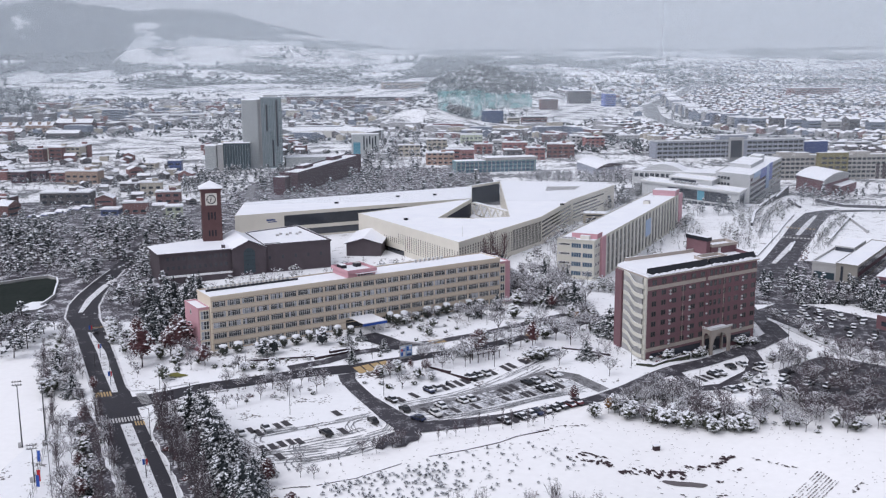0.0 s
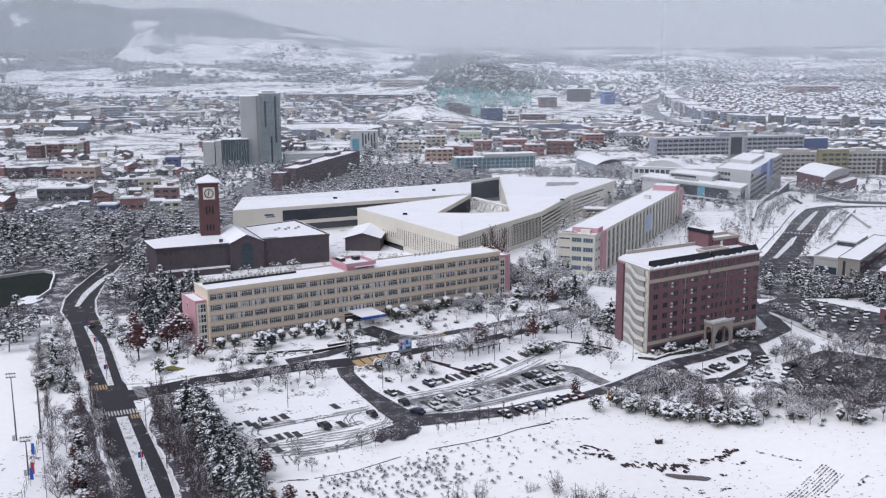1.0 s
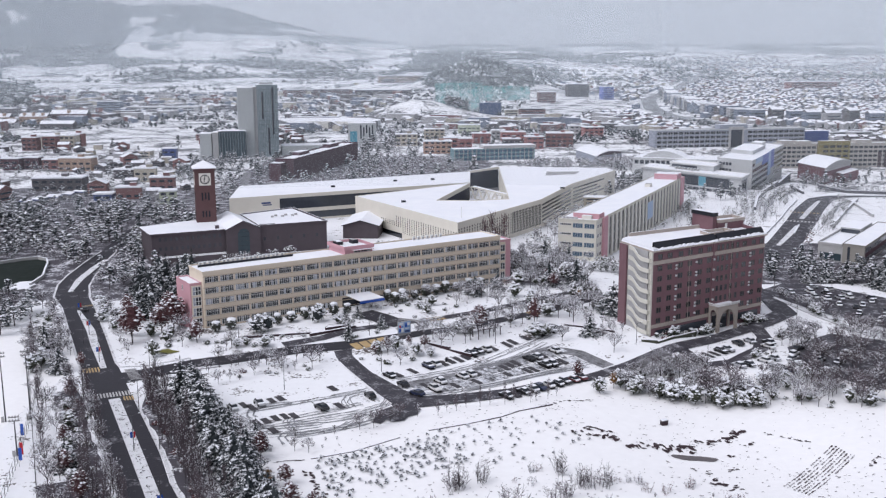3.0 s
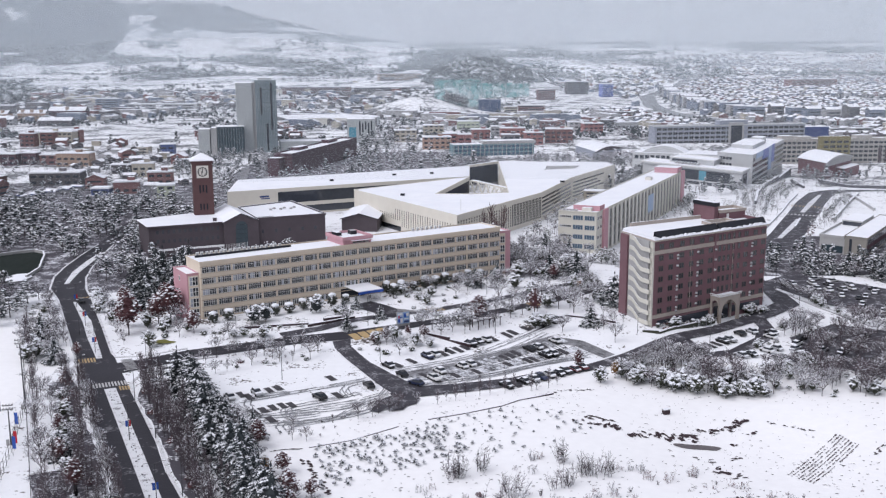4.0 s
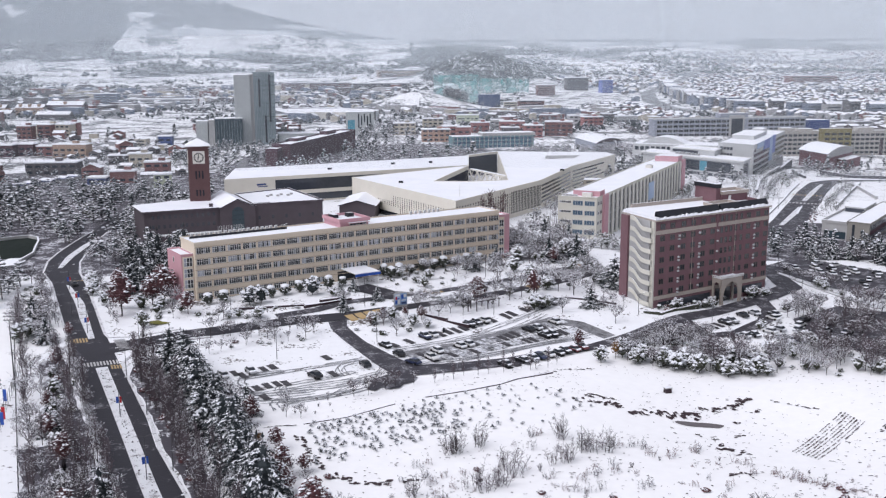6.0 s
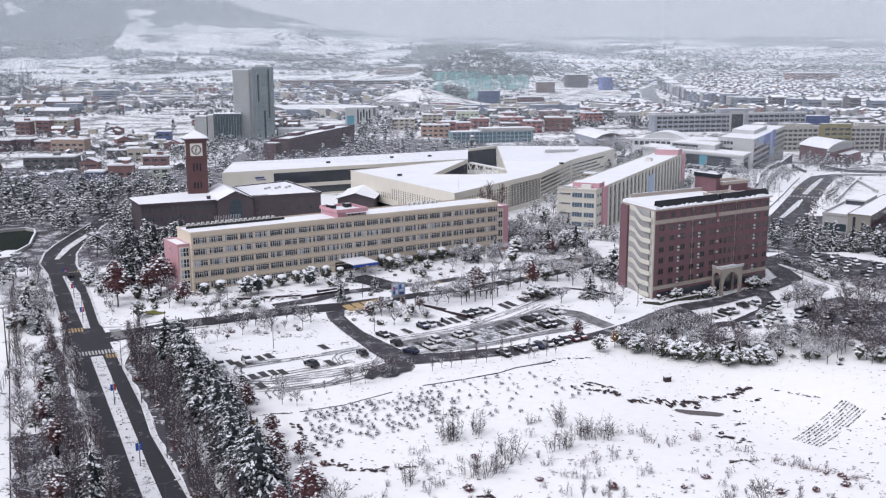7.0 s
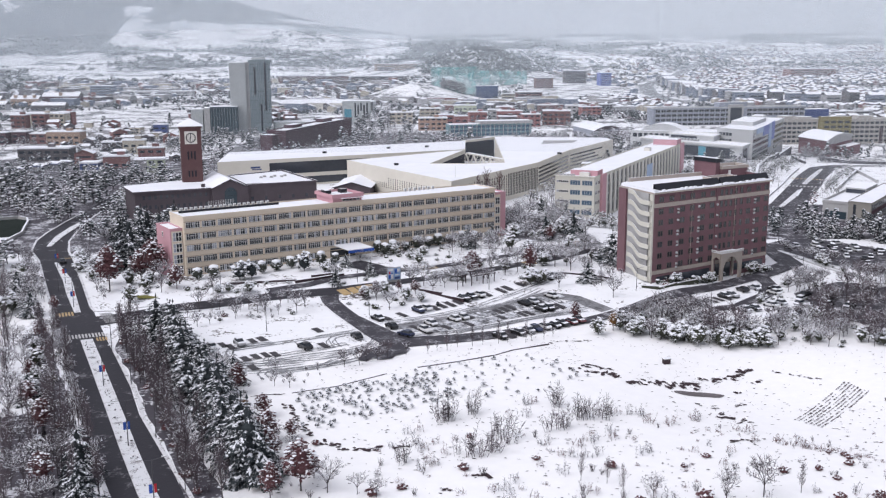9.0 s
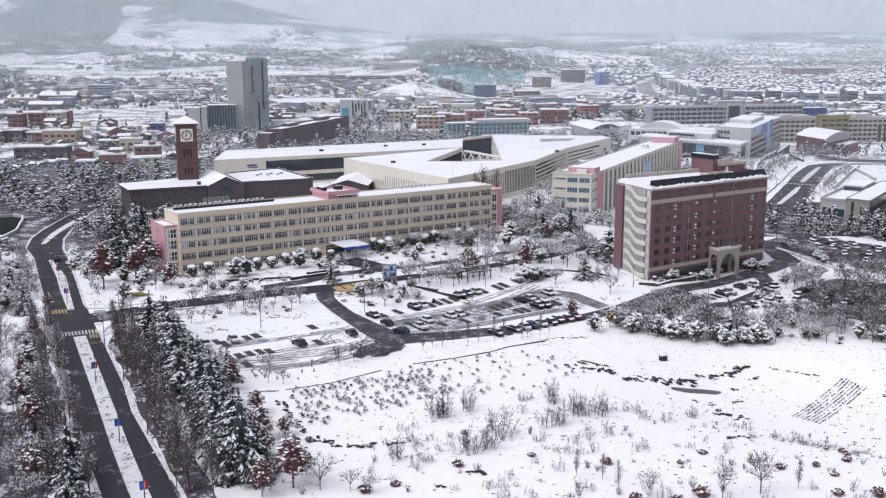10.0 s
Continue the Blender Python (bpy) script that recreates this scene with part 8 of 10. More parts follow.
# ---- the town beyond the campus ----
def town_house(seed, w, d, h, wall, gabled, floors):
    """Meshes of one house: wall, roof and a window."""
    s = Shape().box(-w / 2, w / 2, -d / 2, d / 2, -2, h, wall)
    r = Shape()
    if gabled:
        e, rise = 0.5, w * 0.22
        for sg in (-1, 1):
            q = [(sg * (w / 2 + e), -d / 2 - e, h - 0.1), (0, -d / 2 - e, h + rise), (0, d / 2 + e, h + rise), (sg * (w / 2 + e), d / 2 + e, h - 0.1)]
            r.face(q if sg > 0 else q[::-1], ROOF_SNOW)
        for y, fl in ((-d / 2, 1), (d / 2, -1)):
            r.face([(-w / 2, y, h), (w / 2, y, h), (0, y, h + rise)][::fl], wall)
    else:
        r.box(-w / 2 - 0.2, w / 2 + 0.2, -d / 2 - 0.2, d / 2 + 0.2, h + 0.01, h + 0.5, ROOF_SNOW)
        if seed % 2:
            r.box(-w * 0.2, w * 0.15, -d * 0.1, d * 0.3, h + 0.51, h + 2.6, wall, ROOF_SNOW)
    win = Shape().box(0, w * 0.78, -0.08, -0.004, 0, 1.3, RIBBON)
    return s.mesh("wall"), r.mesh("roof"), win.mesh("window"), w, d, h, floors


HOUSES = []
for i_, (w_, d_, h_, m_, g_, f_) in enumerate((
        (9, 11, 5, "TOWN_GREY", True, 1), (10, 13, 6, "TOWN_DARK", True, 2), (12, 12, 7, "TOWN_CREAM", False, 2), (16, 12, 9.5, "BRICK_RED", False, 3), (24, 12, 10, "BRICK_RED", False, 3),
        (28, 14, 9, "TOWN_GREY", False, 3), (20, 12, 12, "TOWN_CREAM", False, 4), (11, 16, 5, "TOWN_DARK", True, 1), (34, 13, 7, "TOWN_GREY", True, 2), (14, 14, 8, "BRICK_RED", True, 2))):
    HOUSES.append((town_house(i_, w_, d_, h_, MATS[{"TOWN_GREY": "town_grey_render", "TOWN_DARK": "town_dark_roofed", "TOWN_CREAM": "town_cream_render", "BRICK_RED": "town_red_brick"}[m_]], g_, f_), m_))
COLOUR = {"TOWN_GREY": "grey", "TOWN_DARK": "dark-walled", "TOWN_CREAM": "cream", "BRICK_RED": "red brick"}


def house(k, x, y, turn, size=1.0):
    (wall, roof, win, w, d, h, floors), m = HOUSES[k]
    ob = thing("house" if h < 8 else "apartment_block", f"{COLOUR[m]} town building under a snow-covered roof", "house" if h < 8 else "apartment block", pose(x, y, height(x, y), 0, 0, turn) @ Matrix.Diagonal((size, size, size, 1)), "town houses")
    part("wall", wall, ob)
    part("roof", roof, ob)
    for f in range(floors):
        part("window", win, ob, at=pose(-w * 0.39, -d / 2, 1.0 + f * (h - 0.6) / floors))


TOWN_OUT = [
    [(-253, 566), (-142, 569), (-342, 1377), (-604, 1357)],
    [(110, 530), (500, 530), (540, 660), (110, 620)],
    [(190, 600), (500, 640), (560, 1010), (190, 1010)], [(-60, 1950), (300, 1950), (300, 2650), (-60, 2650)],
    [(-200, 640), (-20, 600), (60, 670), (140, 680), (420, 780), (500, 900), (480, 1000), (350, 1080), (200, 1000), (100, 940), (0, 880), (-60, 870), (-130, 950), (-230, 930)],
    [(-110, 800), (-20, 800), (215, 900), (250, 1230), (-20, 1230), (-30, 1370), (-110, 1370)], [(-100, 1420), (150, 1420), (150, 1640), (-110, 1640)], [(320, 1160), (500, 1090), (470, 1240), (410, 1320), (395, 1420), (400, 1600), (450, 1930), (380, 1900), (320, 1600), (310, 1350)],
    [(-140, 560), (420, 560), (420, 700), (-140, 640)], [(-330, 830), (-215, 880), (-240, 1000), (-420, 960)], [(-150, 1050), (-40, 1050), (-20, 1200), (-170, 1230)],
    [(-330, 300), (-120, 300), (-120, 640), (-200, 650), (-330, 520)], [(-100, 1560), (25, 1560), (30, 1800), (-110, 1800)], [(20, 1600), (170, 1600), (160, 1850), (10, 1850)],
]

FRONT_LINE = [(505, 2210), (455, 1930), (424, 1640), (428, 1500), (440, 1404), (482, 1362), (535, 1304), (610, 1270), (690, 1262)]


def near_line(x, y, line, far):
    """Whether (x, y) lies closer than far to a line of points."""
    for (ax, ay), (bx, by) in zip(line, line[1:]):
        k = max(0.0, min(1.0, ((x - ax) * (bx - ax) + (y - ay) * (by - ay)) / ((bx - ax) ** 2 + (by - ay) ** 2)))
        if math.hypot(x - ax - k * (bx - ax), y - ay - k * (by - ay)) < far:
            return True
    return False


def town():
    rnd = random.Random(404)
    far = Shape()
    walls = [MATS[n] for n in ("town_grey_render", "town_dark_roofed", "town_dark_roofed", "town_grey_render", "town_cream_render", "blue_grey_render", "blue_grey_render", "town_red_brick")]
    near_count = 0
    y = 560.0
    while y < 3400:
        dy = (15 + max(0, y - 900) * 0.007) * (1 if y < 2400 else 0.6)
        x = -0.5 * y
        while x < 0.54 * y:
            dx = 16 + max(0, y - 900) * 0.004 if x > 250 else 23 + max(0, y - 900) * 0.013
            px, py = x + rnd.uniform(-5, 5), y + rnd.uniform(-6, 6)
            x += dx
            if any(inside(px, py, q) for q in SNOWFIELDS):
                continue
            gap = noise.noise(Vector((px * 0.0045, py * 0.0035, 9.0)))
            dense = px > 260 and py > 1080
            if (gap < -0.08 and not dense) or (dense and gap < -0.42):
                continue
            if py > 1750 and far_wood(px, py) > 0.5:
                continue
            if (px < 0.08 * py and py > 2250 and rnd.random() < 0.86) or (py > 2150 and px < 0.235 * py and rnd.random() < 0.7) or (py > 2800 and rnd.random() < 0.3) or any(inside(px, py, q) for q in TOWN_OUT) or near_line(px, py, FRONT_LINE, 24) or on_road(px, py, 12):
                continue
            turn = (18 if px > 100 else -12) + rnd.choice((0, 0, 90)) + rnd.gauss(0, 5)
            red = 0 < px + 60 < 330 and 850 < py < 1300
            k = rnd.choice((3, 4, 9, 3, 2)) if red else rnd.choice((0, 1, 1, 7, 1, 5, 6, 3, 7, 0) if not dense else (0, 1, 7, 1, 2))
            if px < -60 and py < 1000 and not red:
                k = rnd.choice((0, 1, 7, 1, 9, 0, 7, 3))
            if py < 1230 and near_count < 290:
                house(k, px, py, turn, rnd.uniform(0.62, 0.95) if not red else rnd.uniform(0.8, 1.1))
                near_count += 1
                continue
            w, d, h = (rnd.uniform(7.5, 12), rnd.uniform(7.5, 11), rnd.uniform(4, 8)) if dense or rnd.random() < 0.7 else (rnd.uniform(18, 46), rnd.uniform(12, 18), rnd.uniform(6, 13))
            k = py / stretch(px, py)[1]
            w, d, h = w * k, d * k, h * k
            c, sn = math.cos(radians(turn)), math.sin(radians(turn))
            z = height(px, py)
            i = len(far.v)
            wall, snow = far.slot(rnd.choice(walls)), far.slot(ROOF_SNOW)
            cs = [(px + a * w / 2 * c - b * d / 2 * sn, py + a * w / 2 * sn + b * d / 2 * c) for a, b in ((-1, -1), (1, -1), (1, 1), (-1, 1))]
            far.v += [(a, b, z - 3) for a, b in cs] + [(a, b, z + h) for a, b in cs]
            for q in range(4):
                far.f.append((i + q, i + (q + 1) % 4, i + 4 + (q + 1) % 4, i + 4 + q))
                far.k.append(wall)
            ra, rb = [((cs[a][0] + cs[b][0]) / 2, (cs[a][1] + cs[b][1]) / 2, z + h + (w * 0.2 if w < 16 else 0.4)) for a, b in ((0, 1), (2, 3))]
            far.v += [ra, rb]
            far.f += [(i + 5, i + 6, i + 9, i + 8), (i + 7, i + 4, i + 8, i + 9), (i + 4, i + 5, i + 8), (i + 6, i + 7, i + 9)]
            far.k += [snow, snow, wall, wall]
        y += dy
    tagged(part("far_houses", far), "countless snow-roofed houses of the far town", "houses", kind="stuff")


town()


LIME = material("pale_green_render", (0.48, 0.52, 0.4), 0.8, (0.4, 0.44, 0.33), 0.3, 2.0, 0.4)
NAVY = material("navy_cladding", (0.04, 0.07, 0.15), 0.6, (0.03, 0.05, 0.11), 0.2, 1.0, 0.4)
ROSE = material("rose_brick", (0.3, 0.14, 0.14), 0.85, (0.23, 0.11, 0.11), 0.3, 2.0, 0.4)
PEACH = material("peach_render", (0.4, 0.27, 0.22), 0.85, (0.34, 0.22, 0.17), 0.3, 2.0, 0.4)
SCHOOL_TAN = material("tan_school_render", (0.36, 0.26, 0.2), 0.8, (0.28, 0.2, 0.16), 0.3, 2.0, 0.4)


def far_landmarks():
    """Larger things that stand out in the distance."""
    s = thing("stadium", "curved stadium stand with a snowy roof", "stadium", pose(-150, 1235, 0))
    st = Shape()
    n = 20
    for i in range(n):
        a, b = radians(-15 + i * 8), radians(-15 + (i + 1) * 8)
        lo = [(r * math.cos(t) * 1.15, r * math.sin(t) * 0.9) for t in (a, b) for r in (46, 66)]
        z0, z1 = 3.0, 13.0
        st.face([(*lo[0], z0 + 6), (*lo[1], z1), (*lo[3], z1), (*lo[2], z0 + 6)], ROOF_SNOW)
        st.face([(*lo[1], -4), (*lo[3], -4), (*lo[3], z1), (*lo[1], z1)], GREY_PALE)
        st.face([(*lo[0], -4), (*lo[2], -4), (*lo[2], z0 + 5.9), (*lo[0], z0 + 5.9)], WHITE_WALL)
    part("stand", st, s)
    b = thing("billboard_hall", "dark blue box-shaped hall standing in the snow", "building", pose(63, 1534, 1, 0, 0, 3))
    part("wall", Shape().box(0, 33, 0, 16, -8, 21, NAVY, ROOF_SNOW), b)
    r = thing("driving_range", "tall blue-green netting of a golf driving range", "driving range", pose(-8, 1661, 0))
    for i in range(9):
        for y in (0, 110):
            part("mast", Shape().tube((i * 20, y, -5), (i * 20, y, 50 if i < 5 else 43), 0.5, 0.35, GREY, 6), r)
    m = bpy.data.materials.new("green_netting")
    m.use_nodes = True
    nt = m.node_tree
    bs = nt.nodes["Principled BSDF"]
    bs.inputs["Base Color"].default_value, bs.inputs["Roughness"].default_value = (0.16, 0.4, 0.4, 1), 0.9
    tc, nz, mr = nt.nodes.new("ShaderNodeTexCoord"), nt.nodes.new("ShaderNodeTexNoise"), nt.nodes.new("ShaderNodeMapRange")
    nz.inputs["Scale"].default_value, nz.inputs["Detail"].default_value = 0.05, 4.0
    mr.inputs["From Min"].default_value, mr.inputs["From Max"].default_value = 0.38, 0.62
    mr.inputs["To Min"].default_value, mr.inputs["To Max"].default_value = 0.2, 0.62
    nt.links.new(tc.outputs["Object"], nz.inputs["Vector"])
    nt.links.new(nz.outputs["Fac"], mr.inputs["Value"])
    nt.links.new(mr.outputs["Result"], bs.inputs["Alpha"])
    net = Shape()
    for y in (0, 110):
        net.face([(0, y, 0), (80, y, 0), (80, y, 49), (0, y, 49)], m)
        net.face([(80, y, 20), (160, y, 20), (160, y, 42), (80, y, 42)], m)
    for x, lo, hi in ((0, 0, 49), (160, 20, 42)):
        net.face([(x, 0, lo), (x, 110, lo), (x, 110, hi), (x, 0, hi)], m)
    part("netting", net, r, "thin patchy blue-green netting")
    for x, y, w, d, h, turn, mat, lab in ((-273, 654, 33, 15, 8.2, 4, TOWN_DARK, "long dark two-storey block with a snowy roof"),
                                          (-303, 778, 27, 12, 10.1, -5, SCHOOL_TAN, "tan school block with dormer windows"),
                                          (-410, 964, 15, 9, 12.7, -6, BRICK_RED, "red brick apartment block under snow"),
                                          (-396, 979, 14, 9, 12.8, -6, BRICK_RED, "red brick apartment block under snow"),
                                          (-383, 1010, 16, 9, 13.1, -6, BRICK_RED, "red brick apartment block under snow"),
                                          (-350, 785, 13, 9, 9.1, -5, MAROON, "dark brick apartment block under snow"),
                                          (-335, 790, 12, 9, 9.5, -5, MAROON, "dark brick apartment block under snow"),
                                          (-321, 791, 13, 9, 7.7, -5, BRICK_RED, "low red brick block under snow"),
                                          (-203, 611, 15, 9, 7.1, 10, BRICK_RED, "red-painted shop building with a cluttered snowy roof"),
                                          (-170, 590, 10, 9, 7.4, 12, LIME, "pale green rendered house"),
                                          (-219, 700, 15, 9, 9.6, 8, TOWN_CREAM, "cream rendered apartment house"),
                                          (-195, 656, 16, 9, 8.2, 8, BRICK_RED, "brick house with a snowy flat roof"),
                                          (-241, 722, 15, 9, 6.5, 6, TOWN_DARK, "dark-walled hall with a snowy roof"),
                                          (-247, 872, 12, 9, 9.1, 4, SIGN_BLUE, "blue-grey house with a snowy roof"),
                                          (-204, 760, 11, 9, 5.9, 8, TOWN_GREY, "grey house with a snowy roof"),
                                          (-215, 605, 11, 9, 3.9, 2, SIGN_BLUE, "low blue-roofed shed half under snow"),
                                          (-162, 2624, 122, 26, 19, 0, SCHOOL_TAN, "long brown terrace before the snowy slope"),
                                          (-45, 999, 22, 12, 11.5, 6, TOWN_CREAM, "cream rendered house beside frosted trees"),
                                          (-15, 912, 26, 14, 11, 4, PEACH, "peach rendered apartment house under snow"),
                                          (-17, 1082, 22, 13, 11, 3, TOWN_CREAM, "cream house with a dark window band"),
                                          (4, 930, 13, 12, 12.8, 5, ROSE, "rose brick apartment house under snow"),
                                          (18, 953, 13, 12, 10.4, 5, ROSE, "rose brick apartment house under snow"),
                                          (22, 1170, 26, 13, 10, 2, LIME, "pale green rendered block with a flat roof"),
                                          (35, 1027, 18, 12, 10, 6, ROSE, "rose brick apartment house under snow"),
                                          (57, 1090, 15, 12, 9, -4, TOWN_GREY, "grey rendered house with a snowy roof"),
                                          (66, 1053, 26, 13, 9.5, 3, ROSE, "rose brick apartment house under snow"),
                                          (70, 1133, 12, 12, 10, 3, BRICK_RED, "red brick house under a snowy roof"),
                                          (62, 965, 17, 12, 9, 4, TOWN_DARK, "dark-walled house with a snowy roof"),
                                          (84, 956, 17, 13, 11.6, 6, ROSE, "rose brick apartment house under snow"),
                                          (105, 978, 27, 16, 13.6, -8, BRICK_RED, "tall red brick block with a snowy parapet"),
                                          (122, 1176, 19, 13, 9.5, 4, BRICK_RED, "red brick house under a snowy roof"),
                                          (128, 1060, 15, 12, 8, 10, TOWN_CREAM, "cream house with a snowy roof"),
                                          (148, 1119, 16, 13, 11.7, 4, TOWN_GREY, "grey rendered block with a snowy roof"),
                                          (162, 1101, 22, 14, 11, 8, ROSE, "rose brick apartment house under snow"),
                                          (199, 1191, 17, 14, 9.5, 8, TOWN_DARK, "dark-walled house with a snowy roof"),
                                          (214, 1182, 26, 30, 7, 10, TOWN_GREY, "low grey hall with a broad snowy roof"),
                                          (125, 1539, 40, 16, 11.6, 2, BRICK_RED, "red brick block before a snowy slope"),
                                          (105, 1574, 20, 14, 8, 0, TOWN_CREAM, "low cream block before a snowy slope"),
                                          (330, 1990, 22, 26, 26, 8, BLUE_PANEL, "blue-sided tower block far off in the town"), (190, 1900, 34, 24, 20, 0, BRICK_RED, "red brick block among snowy plots"),
                                          (270, 2080, 46, 26, 26, 4, TOWN_DARK, "dark slab block among snowy plots"), (-576, 1660, 39, 18, 20, 0, FRONT_BLUE, "blue-fronted factory hall far off"), (-535, 1690, 120, 24, 9, 3, TOWN_GREY, "long low factory with a snowy roof"),
                                          (-340, 2150, 150, 22, 16, 6, BRICK_RED, "long red brick works with a snowy roof"),
                                          (-180, 2100, 120, 24, 16, 4, TOWN_DARK, "dark works building with a snowy roof"), (820, 2300, 120, 30, 22, 12, BRICK_RED, "large red-fronted store under snow"), 
                                          (-420, 1000, 50, 18, 12, -6, TOWN_CREAM, "tan school block with dormer windows")):
        o = thing("town_block", lab, "building", pose(x, y, height(x, y), 0, 0, turn))
        part("wall", Shape().box(0, w, 0, d, -6, h, mat), o)
        part("roof", Shape().box(-0.4, w + 0.4, -0.4, d + 0.4, h + 0.01, h + 0.9, ROOF_SNOW), o)
        if y < 1300 and w > 14:
            part("roof_room", Shape().box(w * 0.55, w * 0.55 + 4, d * 0.3, d * 0.3 + 4, h + 0.91, h + 3, mat, ROOF_SNOW), o)
        for f in range(max(1, int(h / 3.6))):
            n = max(2, int(w / 5))
            if y < 1300:
                for q in range(n):
                    part("window", Shape().box(w * (q + 0.2) / n, w * (q + 0.8) / n, -0.2, -0.01, 1.2 + f * 4, 2.8 + f * 4, RIBBON), o)
            else:
                part("window_band", Shape().box(w * 0.05, w * 0.95, -0.2, -0.01, 1.2 + f * 4, 2.8 + f * 4, RIBBON), o)




def gable_roof(hw, y0, y1, z, rise):
    """Closed snowy pitched roof with its ridge along x."""
    ym = (y0 + y1) / 2
    r = Shape()
    r.face([(-hw, y0, z), (hw, y0, z), (hw, ym, z + rise), (-hw, ym, z + rise)], ROOF_SNOW)
    r.face([(hw, y1, z), (-hw, y1, z), (-hw, ym, z + rise), (hw, ym, z + rise)], ROOF_SNOW)
    r.face([(hw, y0, z), (hw, y1, z), (hw, ym, z + rise)], TOWN_DARK)
    r.face([(-hw, y1, z), (-hw, y0, z), (-hw, ym, z + rise)], TOWN_DARK)
    r.face([(-hw, y1, z), (hw, y1, z), (hw, y0, z), (-hw, y0, z)], TOWN_DARK)
    return r


def street_front():
    """Tall shop houses along the edge of the dense quarter."""
    rnd = random.Random(77)
    line = FRONT_LINE
    for (ax, ay), (bx, by) in zip(line, line[1:]):
        n = max(1, int(math.dist((ax, ay), (bx, by)) / 21))
        for i in range(n):
            x, y = ax + (bx - ax) * (i + 0.5) / n, ay + (by - ay) * (i + 0.5) / n
            w, d, h = rnd.uniform(17, 24), rnd.uniform(13, 17), rnd.uniform(13, 19)
            o = thing("shop_house", "blue-grey shop house lining a street, roof under snow", "building", pose(x, y, height(x, y), 0, 0, rnd.gauss(6, 6)), "street front")
            part("wall", Shape().box(-w / 2, w / 2, 0, d, -6, h, rnd.choice((FRONT_BLUE, FRONT_BLUE, TOWN_DARK, TOWN_GREY))), o)
            if rnd.random() < 0.5:
                part("roof", Shape().box(-w / 2 - 0.3, w / 2 + 0.3, -0.3, d + 0.3, h + 0.01, h + 0.8, ROOF_SNOW), o)
            else:
                part("roof", gable_roof(w / 2 + 0.4, -0.4, d + 0.4, h + 0.01, 3.2), o)
            for f in range(int(h / 4)):
                part("window_band", Shape().box(-w * 0.42, w * 0.42, -0.2, -0.01, 1.3 + f * 4, 3 + f * 4, RIBBON), o)


street_front()


def terrace_row(x, y, w, d, h, turn, mat, turrets, label):
    """A long house under one pitched snowy roof, with square turrets on its ridge."""
    o = thing("terrace_house", label, "building", pose(x, y, height(x, y), 0, 0, turn))
    part("wall", Shape().box(-w / 2, w / 2, 0, d, -6, h, mat), o)
    part("roof", gable_roof(w / 2 + 0.5, -0.6, d + 0.6, h + 0.01, d * 0.3), o)
    for k in range(turrets):
        c = -w / 2 + w * (k + 0.5) / turrets
        part("turret", Shape().box(c - 1.8, c + 1.8, 1.0, 5.0, h, h + 5.5, SCHOOL_TAN, ROOF_SNOW), o)
    for f in range(max(1, int(h / 4))):
        for k in range(int(w / 5)):
            part("window", Shape().box(-w / 2 + 1 + k * 5, -w / 2 + 4 + k * 5, -0.15, -0.01, 1.2 + f * 4, 3.0 + f * 4, RIBBON), o)


terrace_row(-625, 1380, 46, 16, 11, -3, SCHOOL_TAN, 3, "tan terrace with turrets on a broad snowy roof")
terrace_row(-574, 1392, 40, 16, 11, -3, SCHOOL_TAN, 3, "tan terrace with turrets on a broad snowy roof")
terrace_row(-527, 1400, 52, 18, 14, -2, MAROON, 1, "dull red works building under a pitched snowy roof")
def market_shed(x, y, turn):
    b = thing("market_shed", "long low shed with a blue roof half under snow", "shed", pose(x, y, height(x, y), 0, 0, turn), "market sheds")
    part("body", Shape().box(-4.4, 4.4, -1.6, 1.6, -0.5, 2.3, TOWN_GREY), b)
    for sg in (1, -1):
        r = Shape()
        q = [(-4.8, sg * 2.1, 2.2), (4.8, sg * 2.1, 2.2), (4.8, 0, 3.4), (-4.8, 0, 3.4)]
        r.face(q if sg < 0 else q[::-1], SIGN_BLUE)
        part("roof_slope", r, b, "blue sheet roof")
        c = Shape()
        q = [(-4.6, sg * 1.3, 2.72), (4.2, sg * 1.5, 2.62), (4.6, 0, 3.46), (-4.8, 0, 3.46)]
        c.face(q if sg < 0 else q[::-1], ROOF_SNOW)
        part("snow_patch", c, b, "melting patch of snow")


for k in range(8):
    market_shed(-249 + k * 1.9 + 3.0 * (k % 2), 588 + k * 6.2, -18)
terrace_row(-590, 1300, 60, 14, 8, -3, TOWN_GREY, 0, "long grey shed under a pitched snowy roof")
terrace_row(-500, 1285, 44, 13, 7, -3, TOWN_DARK, 0, "long dark shed under a pitched snowy roof")
far_landmarks()
hrnd = random.Random(505)
placed = [(-273, 654), (-257, 656), (-303, 778), (-290, 778), (-203, 611), (-195, 613), (-170, 590), (-219, 700), (-195, 656), (-187, 658), (-241, 722), (-247, 872), (-204, 760), (-215, 605), (-396, 979), (-335, 790), (-321, 791), (-350, 785)]
made = 0
while made < 46:
    x, y = hrnd.uniform(-400, -150), hrnd.uniform(600, 1000)
    if not inside(x, y, [(-232, 600), (-150, 600), (-190, 720), (-225, 870), (-330, 1000), (-400, 1000), (-330, 850), (-262, 700)]) or any(math.dist((x, y), p) < 13 for p in placed) or on_road(x, y, 6):
        if hrnd.random() < 0.0005:
            break
        continue
    placed.append((x, y))
    house(hrnd.choice((0, 1, 7, 1, 9, 2, 0)), x, y, hrnd.choice((8, 98, -5, 30)), hrnd.uniform(0.55, 0.85))
    made += 1


